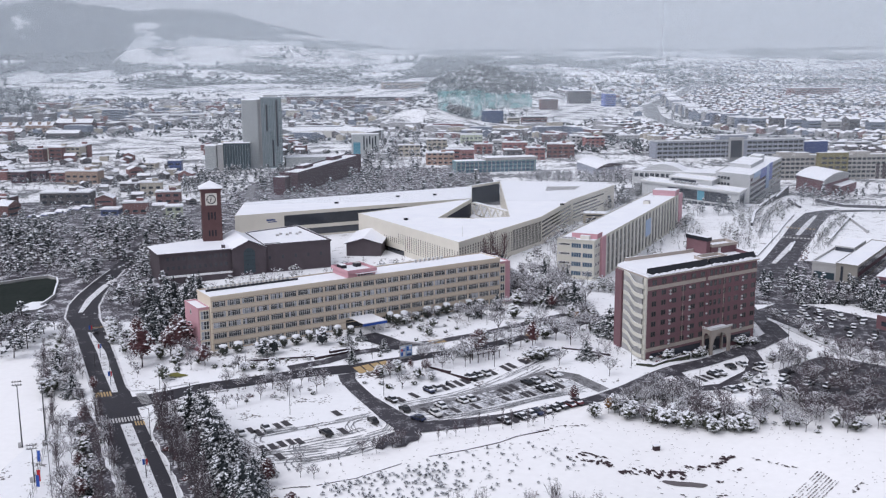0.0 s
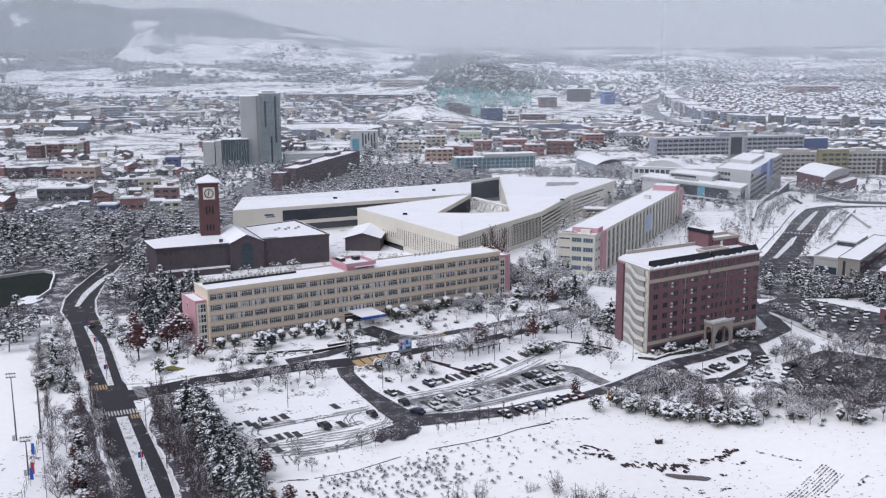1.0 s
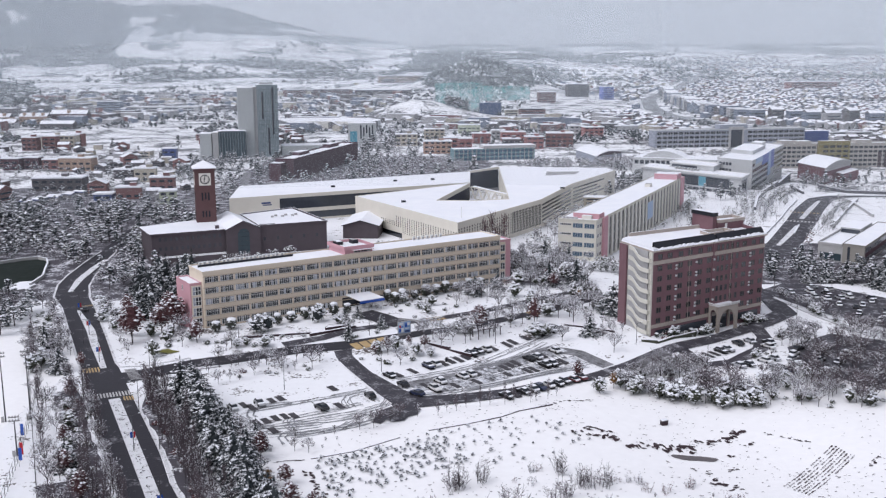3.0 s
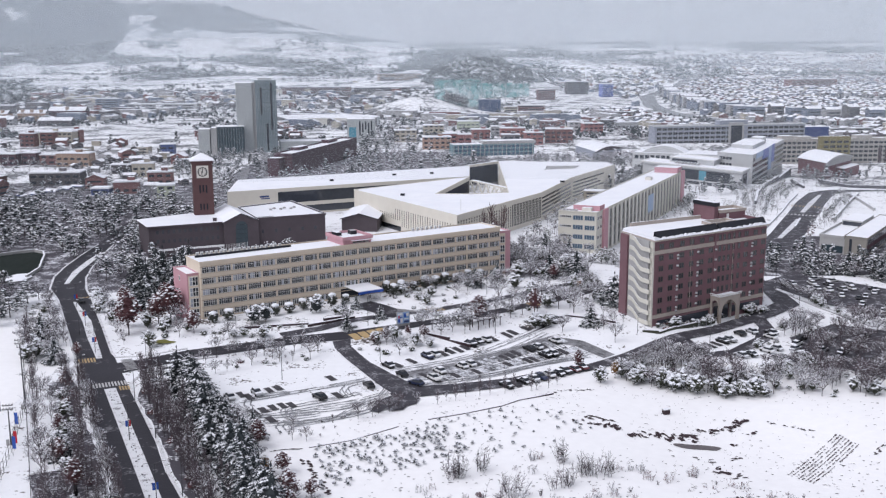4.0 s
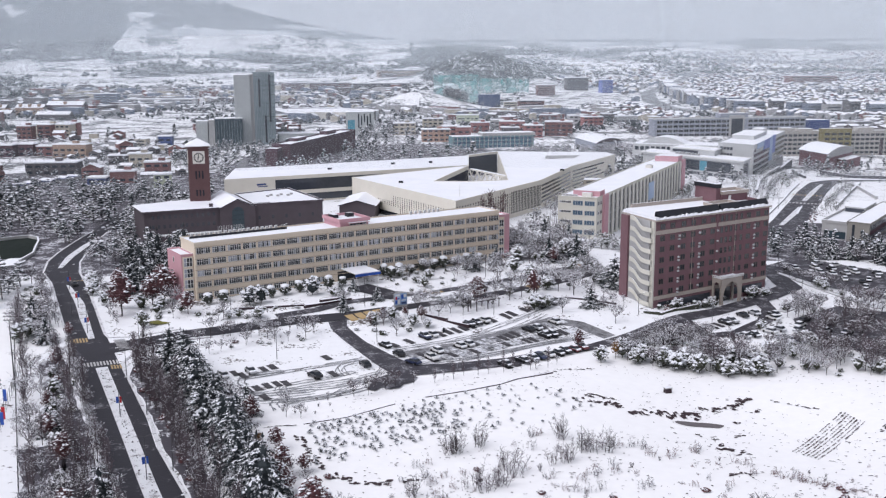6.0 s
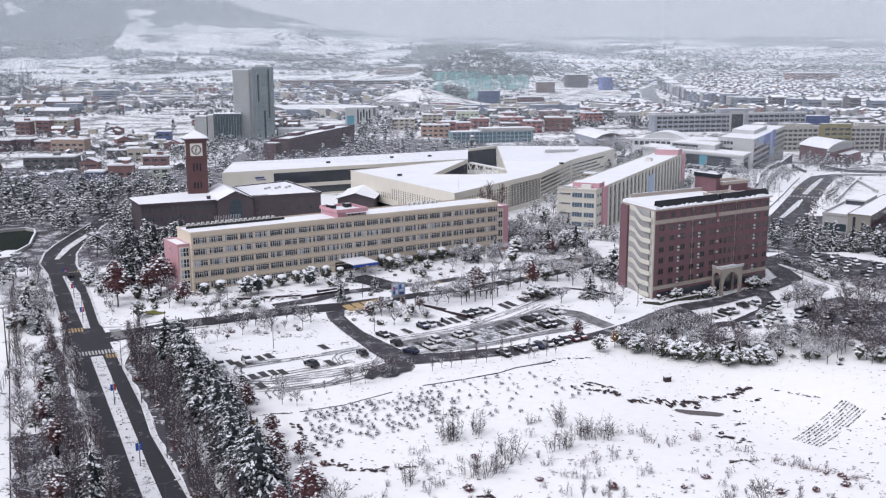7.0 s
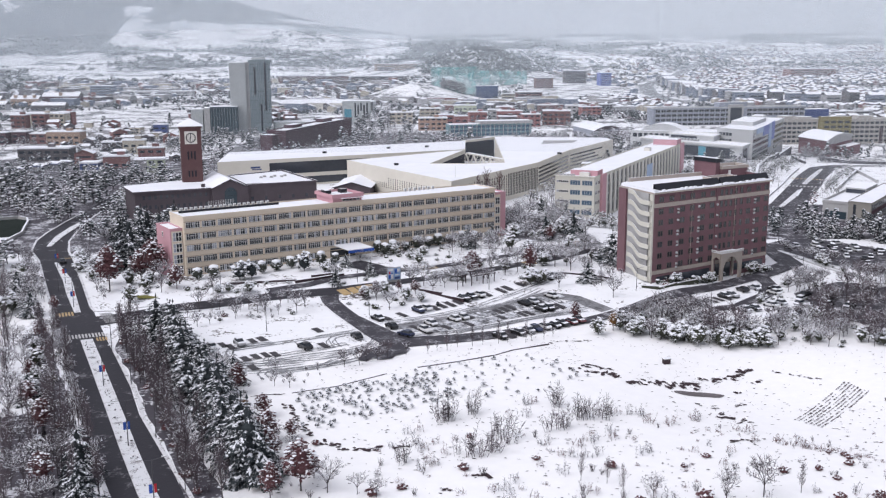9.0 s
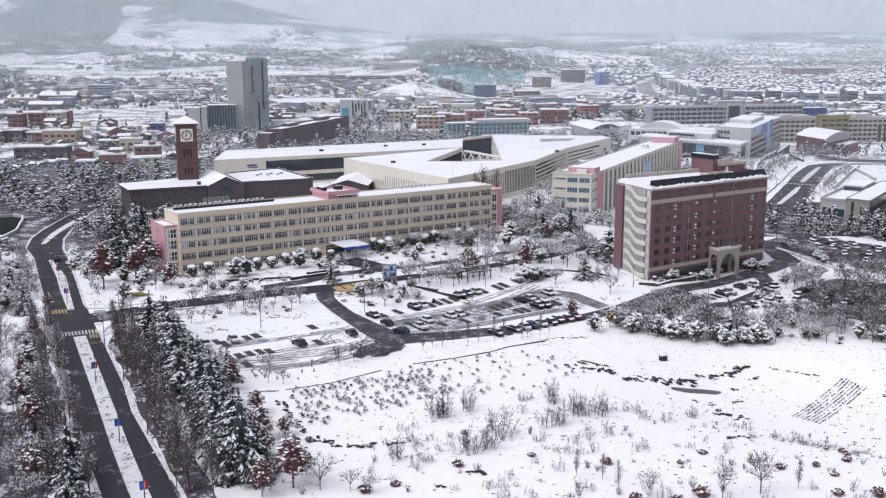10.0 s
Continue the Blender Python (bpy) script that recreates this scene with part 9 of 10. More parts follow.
# ---- car parks and cars ----
CAR_PAINTS = [material(n, c, 0.3, tuple(v * 0.8 for v in c), 0.5, 3.0, 0.3, spec=0.5) for n, c in (
    ("black_car_paint", (0.018, 0.018, 0.022)), ("white_car_paint", (0.7, 0.7, 0.7)), ("silver_car_paint", (0.36, 0.37, 0.39)), ("navy_car_paint", (0.03, 0.04, 0.09)), ("maroon_car_paint", (0.13, 0.025, 0.035)))]
TYRE = material("tyre_rubber", (0.02, 0.02, 0.02), 0.9, (0.012, 0.012, 0.012), 2, 8, 0.4)


def car_thing(paint, snow):
    names = ("black", "white", "silver", "navy blue", "maroon")
    top = ROOF_SNOW if snow else paint
    label = f"{names[CAR_PAINTS.index(paint)]} parked car " + ("with snow on roof and bonnet" if snow else "mostly cleared of snow")
    c = thing("car", label, "car", group="parked cars")
    # lower body: side profile swept across, narrowed at the ends
    prof = [(-2.2, 0.35), (-2.25, 0.7), (-1.9, 0.92), (-1.2, 0.98), (0.9, 0.98), (1.9, 0.86), (2.25, 0.68), (2.2, 0.35)]
    s = Shape()
    for (xa, za), (xb, zb) in zip(prof, prof[1:]):
        wa, wb = (0.8 if abs(x) > 2.1 else 0.88 for x in (xa, xb))
        s.face([(xa, -wa, za), (xa, wa, za), (xb, wb, zb), (xb, -wb, zb)], top if (za + zb) / 2 > 0.8 else paint)
    for sg in (-1, 1):
        pts = [(x, sg * (0.8 if abs(x) > 2.1 else 0.88), z) for x, z in prof]
        s.face(pts if sg < 0 else pts[::-1], paint)
    part("body", s, c)
    g = Shape()
    wl_, wh = 0.82, 0.66
    A, B = [(-1.75, -wl_, 0.97), (1.05, -wl_, 0.97), (1.05, wl_, 0.97), (-1.75, wl_, 0.97)], [(-1.2, -wh, 1.44), (0.3, -wh, 1.44), (0.3, wh, 1.44), (-1.2, wh, 1.44)]
    for i in range(4):
        j = (i + 1) % 4
        g.face([A[i], A[j], B[j], B[i]], GLASS)
    part("cabin_glass", g, c)
    r = Shape().prism([(p[0], p[1]) for p in B], 1.44, 1.5 if not snow else 1.6, paint, top)
    part("roof", r, c)
    wh_m = Shape().tube((0, -0.1, 0), (0, 0.1, 0), 0.32, 0.32, TYRE, 10).mesh("wheel")
    for x in (-1.4, 1.4):
        for y in (-0.82, 0.82):
            part("wheel", wh_m, c, at=pose(x, y, 0.32))
    return c


PROTO = {}


def car(x, y, heading, paint=0, snow=True, size=1.0):
    key = (paint, snow)
    m = pose(x, y, height(x, y) + 0.16, 0, 0, heading) @ Matrix.Diagonal((size, size, size, 1))
    if key not in PROTO:
        PROTO[key] = car_thing(CAR_PAINTS[paint], snow)
        PROTO[key].matrix_basis = m
        return PROTO[key]
    ob = copy_thing(PROTO[key], pose(x, y, height(x, y) + 0.16, 0, 0, heading))
    ob.scale = (size, size, size)
    return ob


def car_park(label):
    return thing("car_park", label, "car park", kind="structure")


lot_one, lot_two, lot_three = car_park("snowy car park with tyre tracks"), car_park("half-full car park with slushy lanes"), car_park("dormitory car park under snow")


def stalls(lot, a, b, pattern, turn=90, size=1.0):
    """A row of stalls: d bare asphalt, s slush, letters w k g n m for cars (k black, w white, g silver, n navy, m maroon), capital: clear of snow."""
    ang = math.degrees(math.atan2(b[1] - a[1], b[0] - a[0])) + turn
    n = len(pattern)
    for i, ch in enumerate(pattern):
        u = (i + 0.5) / n
        x, y = a[0] + (b[0] - a[0]) * u, a[1] + (b[1] - a[1]) * u
        rnd = random.Random(i * 7 + int(x * 13))
        c, sn = math.cos(radians(ang)), math.sin(radians(ang))
        if ch in "ds" or (ch != "." and rnd.random() < 0.8):
            hl, hw = rnd.uniform(1.9, 2.3), rnd.uniform(0.8, 1.0)
            sh = 0.4 * rnd.uniform(-1, 1)
            pts = [(x + c * (p * hl + sh) - sn * q * hw, y + sn * (p * hl + sh) + c * q * hw) for p, q in ((-1, -1), (1, -0.9), (0.95, 1), (-1, 0.92))]
            part("bare_stall", patch(pts, SLUSH if ch == "s" else STALL, 0.15 if lot is lot_one else 0.2), lot)
        if ch.lower() in "wkgnm":
            car(x + rnd.uniform(-0.2, 0.2), y + rnd.uniform(-0.3, 0.3), ang + rnd.uniform(-3, 3) + 180 * (rnd.random() < 0.4), "kwgnm".index(ch.lower()), ch.islower())


LOT_TURN = 121.0


def lone_stall(x, y):
    rnd = random.Random(int(x * 31 + y * 7))
    c, sn = math.cos(radians(LOT_TURN)), math.sin(radians(LOT_TURN))
    hl, hw = rnd.uniform(1.9, 2.4), rnd.uniform(0.8, 1.05)
    pts = [(x + c * p * hl - sn * q * hw, y + sn * p * hl + c * q * hw) for p, q in ((-1, -1), (-0.1, -0.85), (1, -0.9), (0.95, 1), (0.1, 0.86), (-1, 0.92))]
    part("bare_stall", patch(pts, STALL, 0.15), lot_one)


for x, y in ((-49.6, 236.8), (-43.3, 240.1), (-41.3, 241.6), (-44.2, 224.6), (-42.2, 225.9), (-40.2, 227.6), (-36.1, 229.3), (-50.3, 221.7), (-52.4, 219.6), (-45.5, 216.3), (-39.4, 219.8), (-25.8, 236.0), (-28.9, 249.1), (-38.2, 228.9), (-47.4, 235.2), (-53.6, 233.2), (-48.0, 223.2)):
    lone_stall(x, y)
car(-51.8, 234.2, LOT_TURN, 1, True)
car(-45.7, 236.9, LOT_TURN + 180, 2, True)
car(-29.9, 233.6, LOT_TURN + 8, 0, False, 1.05)
car(-18.6, 242.0, LOT_TURN - 4, 0, False)
wedge = patch([(-16.9, 224.5), (-16.4, 228), (-16.2, 231.5), (-13, 235), (-8, 236.5), (-5.5, 233), (-6.4, 229.5), (-8.6, 228), (-9.4, 225.5), (-12, 224.6), (-13.6, 226), (-15, 223.6)], SLUSHY, 0.2)
part("bare_wedge", wedge, lot_one, "churned slushy asphalt where the lane turns")
stalls(lot_two, (-15.5, 257.5), (36, 295.5), "kd.d.nwddddkkwd.dd.d.dkgg", 90)
stalls(lot_two, (-7.5, 248.5), (35, 279), "sdswsswwdsssdddsKgdsws", 90)
stalls(lot_two, (-3, 246.5), (38, 273), "Wssdssdssssdssddskkddss", 90)
stalls(lot_two, (14.5, 241), (38, 257.5), "kdkgNwkkmm", 90)
car(-10.6, 250.6, 120, 0, False)
car(-6.8, 243.5, 140, 3, False)
car(-122.6, 331.5, 114, 0, False)
stalls(lot_three, (75, 275.5), (87, 283.5), "ddkg.", 90)
for x, y, turn, paint, snow in ((92.3, 289.2, 110, 2, True), (82.2, 266.6, 120, 2, True), (85, 267.4, 122, 0, True), (90.6, 270.4, 125, 1, True), (93.6, 272.2, 125, 2, True), (92.2, 264, 130, 0, False), (94.6, 261.4, 130, 3, False), (98, 266.2, 120, 2, True), (104.4, 296, 60, 2, True), (108.5, 300.5, 60, 1, True),
                                (129.2, 343.1, 100, 1, True), (132.6, 344.2, 100, 2, True), (136, 341.6, 100, 1, True), (141, 342.3, 100, 2, True), (144.8, 343.8, 100, 1, True), (141.3, 329.2, 70, 0, False), (144.6, 331.8, 70, 0, True), (137.5, 358.7, 20, 2, True), (143, 355.6, 20, 1, True), (129.2, 331.2, 70, 2, True), (126.4, 327, 70, 2, True),
                                (150, 337, 70, 2, True), (152, 342, 100, 0, True), (123.6, 349, 100, 0, False), (126.6, 351.6, 100, 2, True), (134, 352, 100, 1, True), (139, 349.5, 100, 0, True), (146.5, 350, 100, 2, True), (133.6, 336.5, 75, 0, True), (137, 333, 75, 1, True), (149, 324, 60, 0, False), (146, 318, 60, 2, True), (142, 312, 60, 1, True), (139, 321, 60, 0, True), (88.2, 287, 110, 0, False), (96, 283.5, 118, 1, True), (97.6, 287.6, 118, 0, True), (104, 281, 40, 0, False), (101, 276, 40, 1, True), (99, 271.5, 40, 2, True), (108.5, 276.5, 40, 0, True), (113.6, 283, 40, 2, True), (106, 270, 40, 2, True), (111, 268, 40, 0, True), (116, 276, 40, 1, True), (124, 284, 40, 0, True), (128, 262, 40, 2, True), (120, 258, 40, 0, True)):
    car(x, y, turn, paint, snow)

# curved tyre tracks in the snow of the first car park
trk = random.Random(77)
tracks = Shape()


def track(pts, width=0.26, pair=1.5):
    """Two wheel marks along a smooth curve through some points."""
    pts = [pts[0]] + list(pts) + [pts[-1]]
    line = []
    for a, b, c, d in zip(pts, pts[1:], pts[2:], pts[3:]):
        for k in range(8):
            t = k / 8
            line.append(tuple(0.5 * (2 * q + (r - p) * t + (2 * p - 5 * q + 4 * r - u) * t * t + (3 * q - p - 3 * r + u) * t ** 3) for p, q, r, u in zip(a, b, c, d)))
    line.append(pts[-1])
    for off in (-pair / 2, pair / 2):
        last = None
        for i, (x, y) in enumerate(line):
            (x0, y0), (x1, y1) = line[max(i - 1, 0)], line[min(i + 1, len(line) - 1)]
            d = math.hypot(x1 - x0, y1 - y0) or 1.0
            nx, ny = -(y1 - y0) / d, (x1 - x0) / d
            w = width * trk.uniform(0.7, 1.3) / 2
            now = [(x + nx * q, y + ny * q, height(x, y) + 0.1) for q in (off - w, off + w)]
            if last and trk.random() > 0.06:
                tracks.face([last[0], last[1], now[1], now[0]], TRACK)
            last = now


def near_track(pts, shift):
    track([(x + trk.gauss(0, shift), y + trk.gauss(0, shift)) for x, y in pts])


SWEEPS = [
    [(-49, 232), (-38.2, 237.4), (-27, 243.2), (-20, 247.6)], [(-44.7, 221.5), (-35.7, 222.7), (-25, 226.4), (-15.4, 233)], [(-39.4, 216.7), (-28.9, 218.7), (-19.6, 223.1), (-13.9, 229.9)],
    [(-38.3, 223.8), (-27.7, 228.1), (-20.5, 232.5), (-15, 237)], [(-34.5, 215.9), (-24.2, 220.7), (-14.9, 227.3)], [(-51.2, 231.4), (-45.5, 225.4), (-39.2, 222.2), (-29.6, 223.9)],
]
for line_ in SWEEPS:
    near_track(line_, 0.25)
    near_track(line_, 0.7)
HOOKS = [
    [(-22.4, 235), (-24.6, 238.4), (-23.7, 243), (-20, 246)], [(-41.3, 211.4), (-42.6, 214.5), (-42, 217.5), (-37.5, 220)], [(-35.7, 212.9), (-36.6, 215.8), (-35.6, 218.8), (-29, 221)],
    [(-45.4, 228), (-46.6, 230.5), (-45.6, 235), (-38.4, 238.7)], [(-35.3, 220.6), (-37, 224.7), (-35.9, 228), (-25.8, 233.3), (-21, 237.9)], [(-24.2, 220.7), (-21.2, 226.9), (-17.9, 232.1)], [(-15.1, 236), (-14.1, 241.5), (-16.4, 246)],
]
for line_ in HOOKS:
    near_track(line_, 0.1)
    near_track(line_, 0.5)
tr_ob = part("tyre_tracks", tracks, lot_one)
tr_ob["kind"] = "stuff"
tracks = Shape()
LOT_LINES = [
    [(-12, 250), (2, 258.5), (17, 268.5), (30, 277.5), (38, 277), (45, 268)], [(-11, 252.5), (4, 261.5), (20, 272.5), (33, 282)], [(-4, 243.5), (12, 250.5), (26, 259.5), (40, 267)],
    [(0, 244.5), (14, 253), (30, 263.5), (43, 271)], [(-8, 246.5), (6, 254), (20, 263), (33, 271)], [(6, 247), (20, 256), (34, 265)], [(10, 267), (18, 271.5), (27, 279.5), (30, 284)], [(-14, 256), (-4, 260), (8, 268), (20, 278), (32, 290)],
]
for line_ in LOT_LINES:
    near_track(line_, 0.3)
    near_track(line_, 0.8)
for k in range(22):
    x = trk.uniform(-4, 34)
    y = 247 + (x + 4) * 0.66 + trk.uniform(0, 5)
    near_track([(x, y), (x - 1.4, y + 2.6), (x - 2.6, y + 4.4)], 0.2)
tr_ob = part("tyre_tracks", tracks, lot_two)
tr_ob["kind"] = "stuff"


# ---- small things outdoors ----
def street_lamp(x, y, h=8.5, turn=0.0, banner=None, arms=1):
    o = thing("street_lamp", "slender grey street lamp post" + (" with hanging banners" if banner else ""), "street lamp", pose(x, y, height(x, y), 0, 0, turn), "street lamps")
    part("pole", Shape().tube((0, 0, -0.3), (0, 0, h), 0.1, 0.06, DARK_POLE, 7), o)
    for k in range(arms):
        sg = 1 if k == 0 else -1
        part("arm", Shape().tube((0, 0, h - 0.1), (sg * 1.6, 0, h + 0.25), 0.05, 0.04, DARK_POLE, 5), o)
        part("lantern", Shape().box(min(sg * 1.4, sg * 2.1), max(sg * 1.4, sg * 2.1), -0.14, 0.14, h + 0.18, h + 0.32, GREY, ROOF_SNOW), o)
    if banner:
        for sg, mat in ((1, banner[0]), (-1, banner[1])):
            part("banner", Shape().box(min(sg * 0.12, sg * 0.62), max(sg * 0.1, sg * 0.5), -0.02, 0.02, 3.3, 4.7, mat), o, "cloth banner")
    return o


for x, y, b in ((-41.2, 151.0, (RED, BLUE)), (-52.9, 176.1, (BLUE, BLUE)), (-67.8, 207.8, (RED, BLUE)), (-97.5, 272.5, (RED, BLUE)), (-110.4, 301, (BLUE, RED)), (-121.5, 324, (RED, BLUE))):
    street_lamp(x, y, 8.5, 24, b, 2)
for x, y, h, a in ((-22.2, 290.8, 9, 30), (15.4, 283.4, 11, 40), (71.1, 258.5, 11, 60), (-41.3, 248.3, 7, 100), (57, 283.5, 6, 20), (-78.5, 257, 8, -60), (-74, 232, 8, 200), (-62.5, 209, 8, 200), (-49.2, 180, 8, 200), (-93, 247, 7, 20),
                   (-17, 263, 7, 60), (-109, 292, 7, 20), (115.3, 313.7, 8, 130), (123.2, 358.5, 8, 90), (146, 448, 8, 60), (170, 494, 8, 60), (15.2, 329.4, 7, 10), (-60, 283, 6, 0)):
    street_lamp(x, y, h, a)


def flood_mast(x, y, h):
    o = thing("floodlight_mast", "tall sports floodlight mast with a lamp rack", "floodlight", pose(x, y, height(x, y), 0, 0, 15), "floodlight masts")
    part("pole", Shape().tube((0, 0, -0.3), (0, 0, h), 0.2, 0.1, DARK_POLE, 8), o)
    rack = part("rack", Shape().box(-1.1, 1.1, -0.06, 0.06, h - 0.1, h + 0.02, DARK_POLE).box(-1.1, 1.1, -0.06, 0.06, h + 0.8, h + 0.9, DARK_POLE), o)
    lm = Shape().tube((0, -0.25, 0.1), (0, 0.2, 0.28), 0.22, 0.1, GREY, 8).mesh("lamp")
    for i in range(4):
        for z in (0.0, 0.85):
            part("lamp", lm, rack, at=pose(-0.9 + i * 0.6, -0.1, h + z))
    part("cabinet", Shape().box(-0.9, -0.35, -0.3, 0.3, 0, 1.4, GREY, ROOF_SNOW), o)


flood_mast(-104, 226.6, 16)
flood_mast(-98.6, 228, 16)
flood_mast(-92.5, 206, 8)

# fence along the sports field
fence = thing("fence", "thin dark mesh fence along the sports field", "fence")
for i in range(34):
    u = i / 33
    x, y = -84 - 30 * u - 6 * u * u, 178 + 112 * u
    part("post", Shape().tube((x, y, -0.2), (x, y, 3.0), 0.06, 0.06, DARK_POLE, 5), fence)
    if i < 33:
        v = (i + 1) / 33
        x2, y2 = -84 - 30 * v - 6 * v * v, 178 + 112 * v
        for z in (0.4, 1.6, 2.9):
            part("rail", Shape().tube((x, y, z), (x2, y2, z), 0.03, 0.03, DARK_POLE, 4), fence)
for x, y, mat in ((-90.5, 203, RED), (-89.5, 200, BLUE), (-95, 214, BLUE)):
    o = thing("flag_stand", "upright cloth flag on a thin pole", "flag", pose(x, y, height(x, y)))
    part("pole", Shape().tube((0, 0, -0.2), (0, 0, 4.5), 0.04, 0.03, DARK_POLE, 5), o)
    part("flag", Shape().box(0.05, 0.75, -0.02, 0.02, 1.6, 4.3, mat), o)


# garden pergola, information wall and hedges
def pergola():
    o = thing("pergola", "dark timber pergola with snow on its beams", "pergola", pose(10.6, 286.5, height(14, 287), 0, 0, 33))
    for x in (0, 4, 8):
        for y in (0, 3):
            part("post", Shape().box(x - 0.1, x + 0.1, y - 0.1, y + 0.1, -0.3, 2.6, MUD), o)
    for y in (0, 3):
        part("beam", Shape().box(-0.5, 8.5, y - 0.08, y + 0.08, 2.6, 2.85, MUD, ROOF_SNOW), o)
    for k in range(12):
        part("slat", Shape().box(k * 0.74 - 0.06, k * 0.74 + 0.06, -0.5, 3.5, 2.86, 3.0, MUD, ROOF_SNOW), o)


pergola()
NOTICE_BLUE = material("notice_blue", (0.16, 0.3, 0.55), 0.5, (0.3, 0.42, 0.6), 0.8, 3.0, 0.4)
o = thing("notice_wall", "blue and white printed notice wall on a steel frame", "sign", pose(-13.5, 289.5, height(-12, 290), 0, 0, 30))
part("frame", Shape().box(-0.1, 4.3, -0.1, 0.1, 0, 4.4, GREY), o)
part("panel", Shape().box(0.1, 2.0, -0.16, -0.101, 0.8, 4.2, SIGN_PALE), o, "pale blue panel")
part("panel", Shape().box(2.1, 4.1, -0.16, -0.101, 0.8, 4.2, NOTICE_BLUE), o, "blue panel")
for x0, x1, z0, z1, mat in ((0.3, 1.8, 3.5, 4.0, WHITE), (0.3, 1.0, 1.2, 2.3, BLUE), (1.1, 1.8, 1.1, 2.4, WHITE), (2.3, 3.0, 2.6, 3.8, BLUE), (3.1, 3.9, 3.0, 3.9, WHITE), (2.3, 3.9, 1.0, 1.6, SIGN_BLUE), (0.4, 0.9, 2.5, 3.3, RED)):
    part("bar", Shape().box(x0, x1, -0.18, -0.161, z0, z1, mat), o)
part("bar", Shape().box(0.95, 1.7, -0.18, -0.161, 2.6, 2.9, BLUE), o)
part("bar", Shape().box(2.4, 3.8, -0.18, -0.161, 2.0, 2.3, WHITE), o)


def low_wall(pts, w, h, mat, label, name="low_wall"):
    s = Shape()
    for a, b in zip(pts, pts[1:]):
        d = math.dist(a, b)
        nx, ny = -(b[1] - a[1]) / d * w / 2, (b[0] - a[0]) / d * w / 2
        z = min(height(*a), height(*b))
        s.prism([(a[0] + nx, a[1] + ny), (a[0] - nx, a[1] - ny), (b[0] - nx, b[1] - ny), (b[0] + nx, b[1] + ny)], z - 0.4, max(height(*a), height(*b)) + h, mat, ROOF_SNOW)
    return tagged(part(name, s), label, "wall", kind="structure")


low_wall([(-4.5, 283.5), (2, 278.5), (8, 273.5)], 0.6, 0.5, MUD, "low dark retaining kerb across the garden")
low_wall([(38, 300), (46, 296.5), (52, 292)], 0.6, 0.5, MUD, "low dark garden kerb")
low_wall([(58.8, 285), (63.3, 283.8), (69.6, 289.7), (77.4, 295.2)], 0.9, 0.6, SHRUB, "clipped hedge edging the dormitory bed", "hedge")
low_wall([(79.5, 297.5), (84.4, 301)], 0.9, 0.6, SHRUB, "clipped hedge edging the dormitory bed", "hedge")
low_wall([(-14, 308), (-6, 304.5), (0, 309.5)], 0.5, 0.7, KERB, "low kerb wall round a planted bed")
low_wall([(-27, 299), (-33, 294.5), (-40, 290)], 0.8, 0.7, MUD, "low stone edge of the forecourt bed")
low_wall([(-36, 296), (-29, 300)], 1.2, 0.9, MUD, "low stone edge of the forecourt bed")
low_wall([(-60, 288.5), (-40, 292.5)], 0.5, 0.5, MUD, "low stone edge along the front lawn")

low_wall([(178, 553), (193, 595), (210, 633), (233, 676), (264, 739)], 1.6, 2.0, DARK_STONE, "dark retaining wall climbing the bank by the hill road")
low_wall([(239, 666), (233, 627)], 1.2, 1.6, DARK_STONE, "dark retaining wall across the snowy bank")
low_wall([(262, 676), (269, 645), (292, 639), (330, 642)], 1.4, 1.8, DARK_STONE, "dark retaining wall above the lane")
low_wall([(172, 474), (184, 500)], 0.8, 0.7, KERB, "snowy retaining kerb along the hill road")
low_wall([(198.6, 494), (215, 524), (232, 555), (252, 590)], 1.2, 1.5, KERB, "snowy retaining wall along the hill road")
low_wall([(244.6, 593), (243.7, 575), (234, 527)], 1.2, 1.6, GREY, "grey retaining wall on the snowy slope")
low_wall([(152, 462), (166, 490), (182, 522), (198, 556), (216, 592)], 0.9, 0.8, KERB, "snowy retaining kerb along the hill road")


# bare earth, ditches and furrows in the open field
def mud_line(pts, width, seed, label, lift=0.1, gap=0.25):
    rnd = random.Random(seed)
    s = Shape()
    for a, b in zip(pts, pts[1:]):
        d = math.dist(a, b)
        n = max(3, int(d / 0.62))
        ux_, uy_ = (b[0] - a[0]) / d, (b[1] - a[1]) / d
        for i in range(n):
            if rnd.random() < gap:
                continue
            c = d * (i + 0.5) / n
            L, w = d / n * rnd.uniform(0.4, 1.3), width * rnd.uniform(0.35, 1.15) / 2
            off = rnd.gauss(0, width * 0.4)
            cx, cy = a[0] + ux_ * c - uy_ * off, a[1] + uy_ * c + ux_ * off
            pts_ = []
            for k in range(9):
                t = 6.283 * k / 9
                rr = rnd.uniform(0.45, 1.25)
                pts_.append((cx + ux_ * L * rr * math.cos(t) - uy_ * w * rr * math.sin(t), cy + uy_ * L * rr * math.cos(t) + ux_ * w * rr * math.sin(t)))
            s.face([(x, y, height(x, y) + lift + 0.004 * (i % 5)) for x, y in pts_], MUD)
    return tagged(part("ditch", s), label, "ditch", kind="structure")


